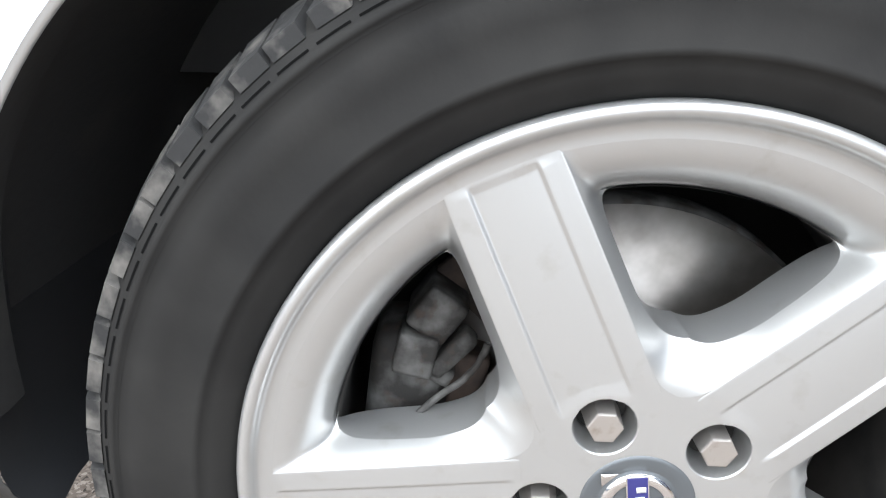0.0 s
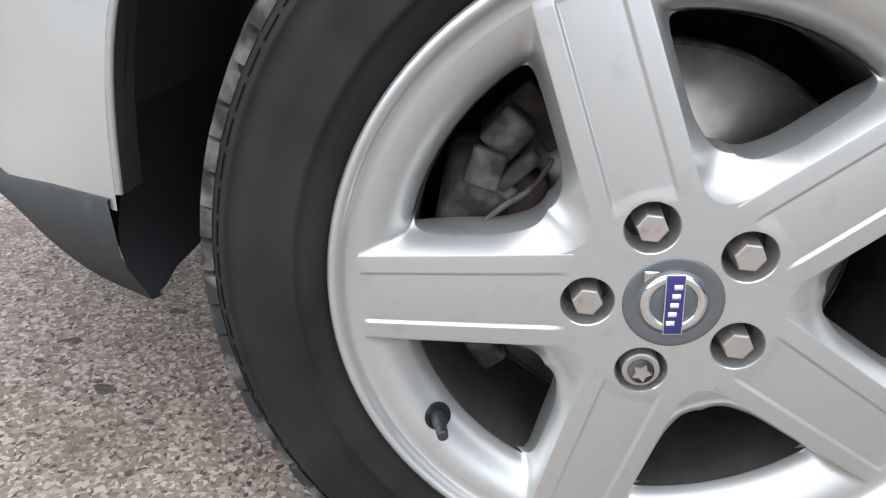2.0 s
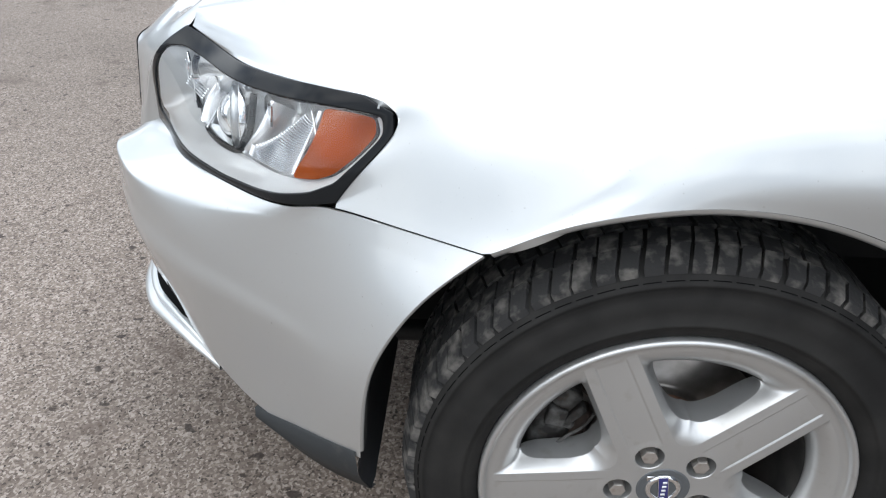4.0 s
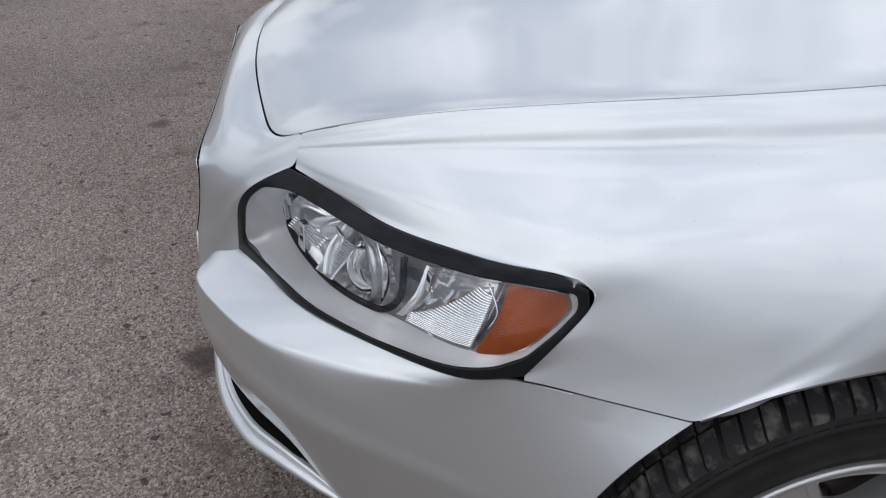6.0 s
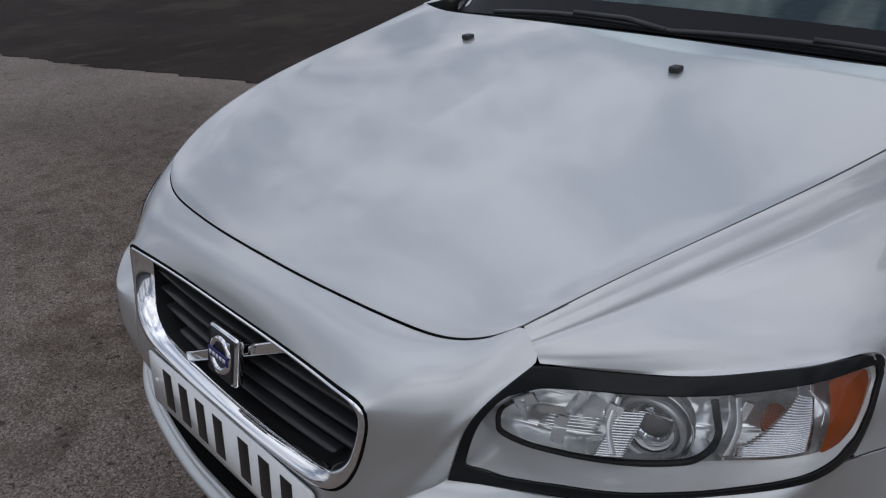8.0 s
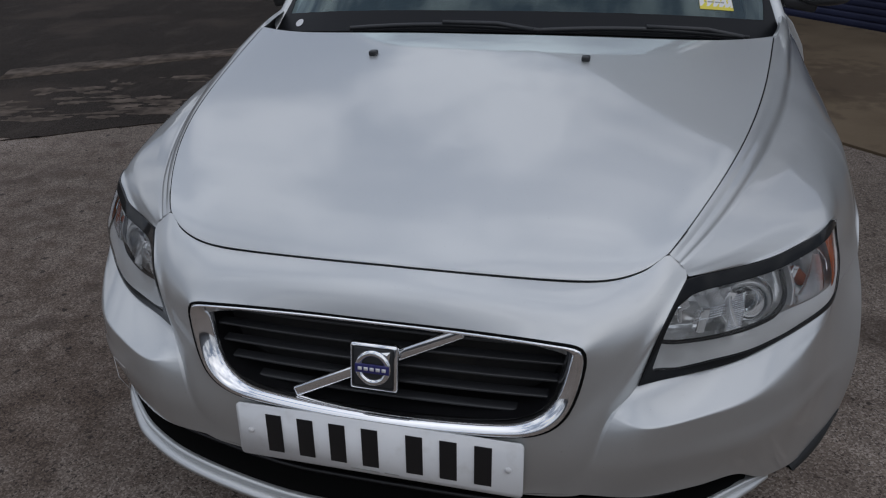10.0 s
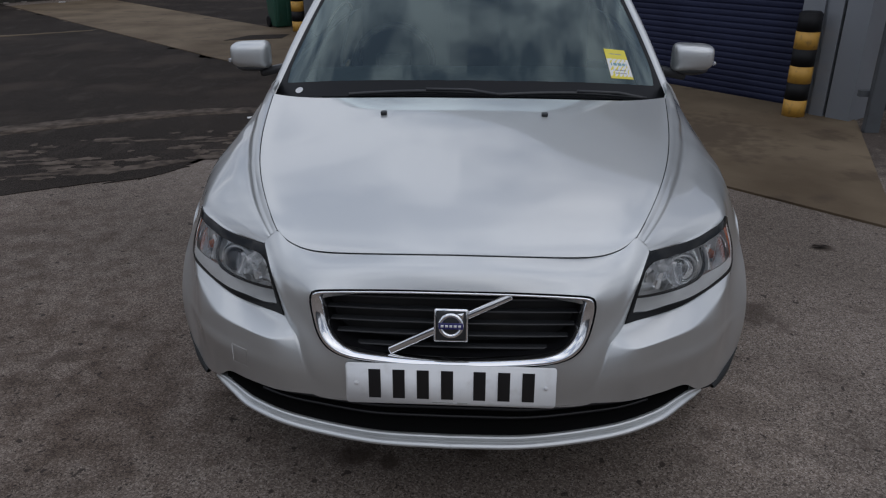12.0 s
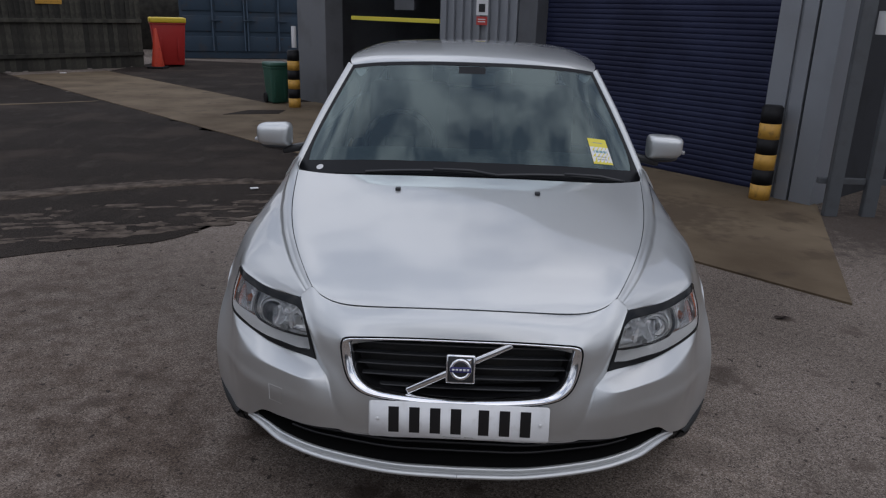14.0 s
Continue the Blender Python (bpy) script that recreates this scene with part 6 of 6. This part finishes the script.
SHUTTER = principled("navy_shutter", (0.016, 0.020, 0.050), 0.6, 0.0, Specular_IOR_Level=0.25)
vary(SHUTTER, 2.0, (0.012, 0.015, 0.040), (0.020, 0.025, 0.060))
YELLOWPAINT = principled("yellow_paint", (0.55, 0.30, 0.05), 0.55)
stain(YELLOWPAINT, 25, (0.20, 0.12, 0.05), 0.55, 0.75, 0.6)
BLACKPAINT = principled("black_paint", (0.008, 0.008, 0.009), 0.6, 0.0, Specular_IOR_Level=0.25)
ENDGREY = principled("dark_end_cladding", (0.040, 0.042, 0.047), 0.7, 0.0, Specular_IOR_Level=0.2)
stain(ENDGREY, 3.0, (0.02, 0.02, 0.02), 0.5, 0.7, 0.5)
GALV = principled("galvanised_steel", (0.10, 0.107, 0.115), 0.55, 0.3)
stain(GALV, 9, (0.08, 0.08, 0.08), 0.5, 0.7, 0.5)
TIMBER = principled("weathered_boards", (0.17, 0.15, 0.115), 0.85)
vary(TIMBER, 5, (0.022, 0.021, 0.016), (0.060, 0.056, 0.044))
shade_by_piece(TIMBER, 0.45, 1.35)
bump(TIMBER, 40, 0.4, 0.003)
REDP = principled("red_bin_plastic", (0.36, 0.018, 0.014), 0.45)
YLID = principled("yellow_lid", (0.62, 0.45, 0.03), 0.45)
GREENP = principled("green_bin_plastic", (0.015, 0.075, 0.05), 0.5)
CONTBLUE = principled("container_blue", (0.030, 0.052, 0.078), 0.6, 0.0, Specular_IOR_Level=0.3)
stain(CONTBLUE, 2.0, (0.07, 0.06, 0.055), 0.55, 0.75, 0.5)
stain(CONTBLUE, 9.0, (0.06, 0.035, 0.025), 0.62, 0.72, 0.6)
COLGREY = principled("grey_column_paint", (0.16, 0.165, 0.175), 0.5)
stain(COLGREY, 2.0, (0.08, 0.08, 0.08), 0.5, 0.7, 0.5)
# near-black: the gloom of unlit places is put into the wall colour
GLOOM = principled("painted_gloom", (0.012, 0.012, 0.013), 0.9)
SIGNRED = principled("sign_red", (0.5, 0.05, 0.04), 0.5)

GRID = 60
V = [(-150 + 300 * i / GRID, -150 + 300 * j / GRID, 0) for i in range(GRID + 1) for j in range(GRID + 1)]
F = [(i * (GRID + 1) + j, (i + 1) * (GRID + 1) + j, (i + 1) * (GRID + 1) + j + 1, i * (GRID + 1) + j + 1) for i in range(GRID) for j in range(GRID)]
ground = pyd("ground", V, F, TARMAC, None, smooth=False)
tagged(ground, "worn light tarmac yard with exposed stone chips", "ground", kind="structure")


def flat(name, outline, z, material, label, category, ragged=0.0, seed=1, n=160, kind="structure"):
    """A thin sheet lying on the yard, with an uneven edge."""
    p = np.asarray(outline, float)
    q = np.concatenate([[p[i] * (1 - k / 60) + p[(i + 1) % len(p)] * k / 60 for k in range(60)] for i in range(len(p))])
    rng = random.Random(seed)
    bm = bmesh.new()
    vs = []
    for x, y in q:
        w = noise.noise(Vector((x * 3 + seed, y * 3, 0))) + .6 * noise.noise(Vector((x * 11, y * 11, seed))) + .15 * noise.noise(Vector((x * 31, y * 31, seed)))
        vs.append(bm.verts.new((x + ragged * w, y + ragged * w * .8, z)))
    face = bm.faces.new(vs)
    bmesh.ops.triangulate(bm, faces=[face])
    top = [f for f in bm.faces]
    res = bmesh.ops.extrude_face_region(bm, geom=top)
    for e in res["geom"]:
        if isinstance(e, bmesh.types.BMVert):
            e.co.z = -.01
    ob = part(name, bm, material, None, smooth=False)
    return tagged(ob, label, category, kind=kind)


DUST = principled("dry_dust", (.060, .047, .038), .95, 0.0, Specular_IOR_Level=0.08)
vary(DUST, 9, (.050, .040, .033), (.130, .105, .086))
flat("road", [(-3.0, 2.55), (-2.58, 2.79), (-2.15, 2.97), (-1.84, 3.6), (-1.2, 4.4), (-.9, 5.36), (-3.65, 8.08), (-10.1, 14.32), (-16, 20), (-30, 8), (-12, 0.2), (-6, 1.6)], .005, TARDARK, "darker newer tarmac with a ragged edge", "tarmac", .17)
flat("back_road", [(-8.83, 16.12), (-3.5, 10.9), (-2.75, 11.4), (-1.5, 13), (-5, 20), (-9, 20.6)], .006, TARDARK, "dark tarmac behind the concrete apron", "tarmac", .03)
for one, two in (([(-4.3, 3.62), (-3.1, 4.40), (-2.4, 4.74), (-1.7, 4.86), (-1.2, 4.90)], [(-4.45, 3.92), (-3.2, 4.68), (-2.45, 4.98), (-1.7, 5.02), (-1.2, 5.02)]), ([(-9.0, 8.55), (-7.43, 9.55), (-6.3, 10.40)], [(-9.1, 8.75), (-7.45, 9.72), (-6.25, 10.52)])):
    lines = [rounded([(x, y, 0) for x, y in run], 120, False) for run in (one, two)]
    for run, sgn_ in zip(lines, (1, -1)):
        for p in run:
            p[1] += .05 * noise.noise(Vector((p[0] * 6, sgn_ * 4, 1))) + .03 * noise.noise(Vector((p[0] * 25, sgn_ * 4, 1)))
            p[2] = .0085
    low_ = [run * np.array([1, 1, 0]) for run in lines]
    tagged(sheet_part("pale_streak", np.stack([low_[0], lines[0], lines[1], low_[1]]), CONCRETE if one[0][0] < -8 else DUST, None), "pale dusty streak on tarmac", "stain", kind="structure")
# dusty patches where the newer tarmac has worn
bm = bmesh.new()
rng = random.Random(21)
for k in range(110):
    f = rng.random()
    x, y = -3.8 + 2.4 * f, 2.75 + 1.1 * f ** 2 + rng.uniform(0, 1.0) ** 2 * 1.0
    rx, ry = rng.uniform(.02, .15), rng.uniform(.012, .060)
    turn_ = .25
    pts = []
    for i in range(18):
        a = 2 * math.pi * i / 18
        r = 1 + .8 * noise.noise(Vector((math.cos(a) * 2 + k, math.sin(a) * 2, 3))) + .35 * noise.noise(Vector((math.cos(a) * 6 + k, math.sin(a) * 6, 7)))
        u, v = rx * r * math.cos(a), ry * r * math.sin(a)
        pts.append(bm.verts.new((x + u * math.cos(turn_) - v * math.sin(turn_), y + u * math.sin(turn_) + v * math.cos(turn_), .0056 + .00002 * k)))
    bm.faces.new(pts)
tagged(part("dust_patches", bm, DUST, None, smooth=False), "pale dusty patches on dark tarmac", "stain", kind="stuff")
apron = flat("pavement", [(2.30, 2.28), (-2.02, 6.46), (-10.1, 14.29), (-8.83, 16.08), (-3.5, 10.85), (-2.6, 11.3), (3.2, 4.95), (3.15, 4.70)], .014, CONCRETE, "stained concrete apron along the workshop", "concrete", .004)
for x, y, wide_ in ((-9.40, 15.13, .14), (-1.94, 4.60, .07)):
    bm = box_bm(wide_, wide_ * .6, .010, (x, y, .02), .003, Matrix.Rotation(.5, 4, "Z"))
    tagged(part("litter", bm, WHITE), "scrap of white litter on the yard", "litter")
leaf = bmesh.new()
tips = [leaf.verts.new((1.79 + r * math.cos(a), 2.028 + .6 * r * math.sin(a), .006 + .010 * math.sin(2 * a) ** 2)) for a, r in zip(np.linspace(0, 2 * math.pi, 10, endpoint=False), (.055, .026, .040, .022, .034, .050, .028, .036, .020, .030))]
hub_ = leaf.verts.new((1.79, 2.028, .012))
for i in range(10):
    leaf.faces.new((hub_, tips[i], tips[(i + 1) % 10]))
bmesh.ops.solidify(leaf, geom=leaf.faces[:], thickness=.0015)
tagged(part("dead_leaf", leaf, DARKRUST, None, smooth=False), "curled dead brown leaf lying on tarmac", "leaf")
manhole = flat("manhole_cover", [(-3.76, 9.27), (-2.98, 9.55), (-2.98, 10.0), (-3.55, 9.85)], .018, TARDARK, "dark drain cover in concrete", "drain cover", 0)

# workshop front: A is the foot of its near corner, U runs along the front, OUT points into the yard
A0 = Vector((2.89, 5.03, 0))
U = Vector((-.67, .742, 0)).normalized()
OUT = Vector((U.y * -1, U.x, 0))
if OUT.y > 0:
    OUT = -OUT
WALLM = Matrix((( -U.x, OUT.x, 0, A0.x), (-U.y, OUT.y, 0, A0.y), (0, 0, 1, 0), (0, 0, 0, 1)))


def on_wall(name, u0, u1, z0, z1, out0, out1, material, parent=None, label="", bevel=.004):
    """A block on the front: u along it from the near corner, out in front of it."""
    bm = box_bm(u1 - u0, out1 - out0, z1 - z0, (-(u0 + u1) / 2, (out0 + out1) / 2, (z0 + z1) / 2), bevel)
    bmesh.ops.transform(bm, matrix=WALLM, verts=bm.verts)
    return part(name, bm, material, parent, label, smooth=False)


shop = empty("workshop", "grey clad workshop with navy roller shutter and dark doorway", "building")
on_wall("wall", 3.49, 5.04, 0, 4.6, -.25, -.02, CLAD, shop, "grey cladding panel")
for k in range(9):
    on_wall("cladding_rib", 3.52 + k * .17, 3.57 + k * .17, 0, 4.6, -.02, .015, CLAD, shop)
for u0, u1, o in ((-.36, -.162, .06), (-.162, -.138, -.03), (-.138, -.02, .06), (-.02, .015, .03), (.015, .20, .055)):
    on_wall("corner_trim", u0, u1, 0, 4.6, -.25, o, CLAD, shop, "light grey steel corner trim")
on_wall("door_guide", 3.17, 3.47, 0, 4.6, -.25, .03, CLADDARK, shop, "dark steel door guide")
on_wall("column", 7.98, 8.92, 0, 4.6, -.3, .04, COLGREY, shop, "grey steel column")
on_wall("head_beam", -.36, 8.92, 3.6, 4.9, -.3, -.01, CLAD, shop)
on_wall("roof", -.5, 9.1, 4.9, 5.1, -8, .3, CLADDARK, shop)
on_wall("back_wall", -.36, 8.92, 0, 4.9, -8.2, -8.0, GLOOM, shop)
on_wall("end_wall", -.36, -.20, 0, 4.9, -8.0, -.25, ENDGREY, shop)
on_wall("end_wall", 8.75, 8.92, 0, 4.9, -8.0, -.3, CLADDARK, shop)
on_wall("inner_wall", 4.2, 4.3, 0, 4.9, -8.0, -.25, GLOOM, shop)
shutter = on_wall("roller_shutter", .16, 3.20, 0, 3.7, -.22, -.16, SHUTTER, shop, "navy blue roller shutter")
V, F = [], []
prof = [(.000, .0), (.004, .005), (.014, .008), (.036, .008), (.047, .005), (.052, .0)]
for k in range(66):
    z0 = .02 + k * .055
    vs, fs = [], []
    for u in (.18, 3.19):
        vs += [tuple(WALLM @ Vector((-u, -.16 + o, z0 + dz))) for dz, o in prof]
    n = len(prof)
    fs = [(i, i + 1, n + i + 1, n + i) for i in range(n - 1)]
    pyd("shutter_slat", vs, fs, SHUTTER, shutter, smooth=True)
on_wall("barrier", 5.12, 7.36, 1.43, 1.49, -.12, -.07, YELLOW, shop, "yellow painted bar across the doorway")
on_wall("hanging_sheet", 6.2, 6.7, 1.6, 2.4, -.5, -.45, CLADDARK, shop)
on_wall("inner_step", 5.05, 7.95, 0, .12, -2.2, -2.0, CLADDARK, shop)
sign = on_wall("safety_sign", 4.04, 4.26, 1.56, 1.80, .016, .022, WHITE, None, "", .001)
tagged(sign, "white safety sign with a black pictogram on cladding", "sign")
on_wall("pictogram", 4.09, 4.21, 1.60, 1.70, .0225, .0245, BLACKP, sign, "", .001)
sign2 = on_wall("warning_sign", 4.05, 4.25, 1.44, 1.545, .016, .022, SIGNRED, None, "", .001)
tagged(sign2, "red warning sign with plain pale bars", "sign")
for z in (1.475, 1.505):
    on_wall("sign_bar", 4.08, 4.22, z, z + .012, .0225, .0245, WHITE, sign2, "", .0005)
sign3 = on_wall("notice", 4.06, 4.24, 1.82, 1.90, .016, .022, YELLOW, None, "", .001)
tagged(sign3, "small yellow notice on cladding", "sign")


def bollard(x, y, h=.90, r=.095, n=7, label="round bollard in black and yellow bands"):
    ob = empty("bollard", label, "bollard", "bollards by the workshop")
    ob.location = (x, y, .014)
    step = h / n
    for k in range(n):
        part("band", cyl_bm(r, r, step - .001, Matrix.Translation((0, 0, step * (k + .5))), 32, .0), YELLOWPAINT if k % 2 == 0 else BLACKPAINT, ob, "yellow band" if k % 2 == 0 else "black band")
    part("cap", cyl_bm(r, r * .8, .02, Matrix.Translation((0, 0, h + .008)), 32, .004), BLACKPAINT, ob)
    return ob


bollard(2.71, 4.93, .84, .092, 6)
bollard(-2.93, 10.42, .90, .098, 6)


def wheelie_bin(name, x, y, w, d, h, body, lid, turn, label):
    ob = empty(name, label, "bin")
    ob.matrix_world = Matrix.Translation((x, y, .005)) @ Matrix.Rotation(turn, 4, "Z")
    bm = box_bm(w, d, h * .86, (0, 0, h * .46), .03)
    for v in bm.verts:
        f = .80 + .20 * min(1, v.co.z / (h * .86))
        v.co.x *= f
        v.co.y *= f
    part("body", bm, body, ob)
    bm = box_bm(w * 1.06, d * 1.08, h * .10, (0, 0, h * .93), .03)
    for v in bm.verts:
        if v.co.z > h * .94:
            v.co.z += .03 * (1 - (v.co.x / (w * .55)) ** 2)
    part("lid", bm, lid, ob, "closed lid")
    part("rim", box_bm(w * 1.04, d * 1.04, .035, (0, 0, h * .865), .01), body, ob)
    for sx in (-1, 1):
        part("wheel", cyl_bm(.09, .09, .05, Matrix.Translation((sx * w * .42, d * .36, .09)) @ AXLE, 24, .01), BLACKPAINT, ob, "small black wheel")
    part("handle", box_bm(w * .7, .03, .03, (0, d * .58, h * .9), .01), body, ob)
    for sx in (-.25, .25):
        part("front_rib", box_bm(.05, .02, h * .6, (sx * w, -d * .455, h * .45), .008), body, ob)
    return ob


wheelie_bin("red_bin", -8.12, 18.2, .85, .75, 1.27, REDP, YLID, .45, "red wheeled bin with a yellow lid")
wheelie_bin("green_bin", -3.36, 10.95, .34, .40, .70, GREENP, GREENP, .6, "small dark green bin beside a bollard")

# shipping container
cont = empty("container", "blue steel shipping container with locking bars", "container")
cx, cy = (-8.95 - 5.3) / 2, (21.25 + 22.6) / 2
cont.matrix_world = Matrix.Translation((cx, cy, 0)) @ Matrix.Rotation(math.atan2(1.35, 3.65), 4, "Z")
part("box", box_bm(3.9, 2.4, 2.55, (0, 1.2, 1.275), .03), CONTBLUE, cont)
for k in range(4):
    for zz in (.45, 1.05, 1.65, 2.25):
        part("door_panel", box_bm(.86, .04, .46, (-1.45 + k * .965, -.01, zz), .015), CONTBLUE, cont)
for x in (-1.0, -.05, .05, 1.0):
    pyd("locking_bar", *tube([(x, -.07, .25), (x, -.07, 2.5)], .025, 8), CONTBLUE, cont, "vertical locking bar")
    part("bar_handle", box_bm(.30, .04, .04, (x + .1, -.09, 1.15), .01), CONTBLUE, cont)

# boarded fence
fence = empty("fence", "weathered close-boarded timber fence", "fence", kind="structure")
p0, p1 = Vector((-15.0, 9.3, 0)), Vector((-8.6, 17.66, 0))
d = p1 - p0
n = int(d.length / .125)
turn = Matrix.Rotation(math.atan2(d.y, d.x), 4, "Z")
rng = random.Random(8)
boards = []
for k in range(3):
    bm = box_bm(.128, .022, 2.1 + .02 * k, (0, 0, 1.05), .004)
    me = bpy.data.meshes.new("board")
    bm.to_mesh(me)
    bm.free()
    boards.append(me)
for k in range(n):
    ob = mesh_part("board", boards[k % 3], TIMBER, fence, smooth=False)
    ob.matrix_world = Matrix.Translation(p0 + d * ((k + .5) / n)) @ turn @ pose(0, rng.uniform(-.008, .008), rng.uniform(-.02, .03), rng.uniform(-.6, .6), rng.uniform(-.5, .5), 0)
for z in (.35, 1.15):
    bm = box_bm(d.length, .05, .09, (d.length / 2, -.040, z), .005)
    ob = part("rail", bm, TIMBER, fence, smooth=False)
    ob.matrix_world = Matrix.Translation(p0) @ turn
tagged(part("fence_notice", box_bm(.60, .01, .20, (0, 0, 0), .002, Matrix.Translation((-9.96, 15.88, 1.62)) @ turn @ Matrix.Translation((0, -.03, 0))), YELLOWPAINT), "orange notice board on timber fence", "sign")
tagged(part("wall_far", box_bm(40, .3, 3.2, (-14, 25.5, 1.6)), TIMBER), "plain boundary wall", "wall", kind="structure")
tagged(part("wall_south", box_bm(60, .3, 2.4, (0, -16, 1.2)), CLADDARK), "plain boundary wall", "wall", kind="structure")

# steel palisade by the corner
pal = empty("palisade_fence", "galvanised steel palisade fence panel", "fence")
for k, x in enumerate((3.13, 3.46, 3.79, 4.12, 4.45, 4.78)):
    bm = box_bm(.11, .012, 2.4, (x, 4.40 + .02 * k, 1.2), .004)
    part("pale", bm, GALV, pal, smooth=False)
    part("pale_fold", box_bm(.012, .05, 2.4, (x - .055, 4.425 + .02 * k, 1.2), .003), GALV, pal, smooth=False)
for z in (.30, 1.9):
    part("rail", box_bm(2.0, .05, .05, (4.0, 4.47, z), .004), GALV, pal, smooth=False)
# the darkness of the gap behind the pales is painted on this wall
tagged(part("wall_gap", box_bm(4.0, .2, 3.4, (5.2, 6.4, 1.7)), GLOOM), "plain wall behind the palisade, painted near-black for shade", "wall", kind="structure")

# traffic cone in front of the red bin
cone = empty("traffic_cone", "red-orange traffic cone on dark tarmac", "cone")
cone.location = (-8.10, 17.35, .008)
CONERED = principled("cone_red", (0.55, 0.05, 0.02), 0.5)
stain(CONERED, 12, (0.25, 0.03, 0.02), 0.55, 0.75, 0.5)
part("base", box_bm(.42, .42, .05, (0, 0, .025), .015), BLACKPAINT, cone, "black square base")
part("body", cyl_bm(.16, .030, .95, Matrix.Translation((0, 0, .52)), 28, .004), CONERED, cone, "tapered plastic body")
# pipe above the far bollard
pipe = part("drain_pipe", cyl_bm(.040, .040, .34, Matrix.Translation((-2.95, 10.60, 1.13)), 20, .004), WHITE)
pipe2 = part("pipe_foot", cyl_bm(.05, .05, .92, Matrix.Translation((-2.95, 10.60, .46)), 20, .004), GALV, pipe, "grey lower length")
tagged(pipe, "pale plastic pipe behind a banded bollard", "pipe")
note = part("wall_notice", box_bm(.012, .16, .18, (3.24, 4.38, 1.60), .001), WHITE)
tagged(note, "white notice on a steel pale", "sign")
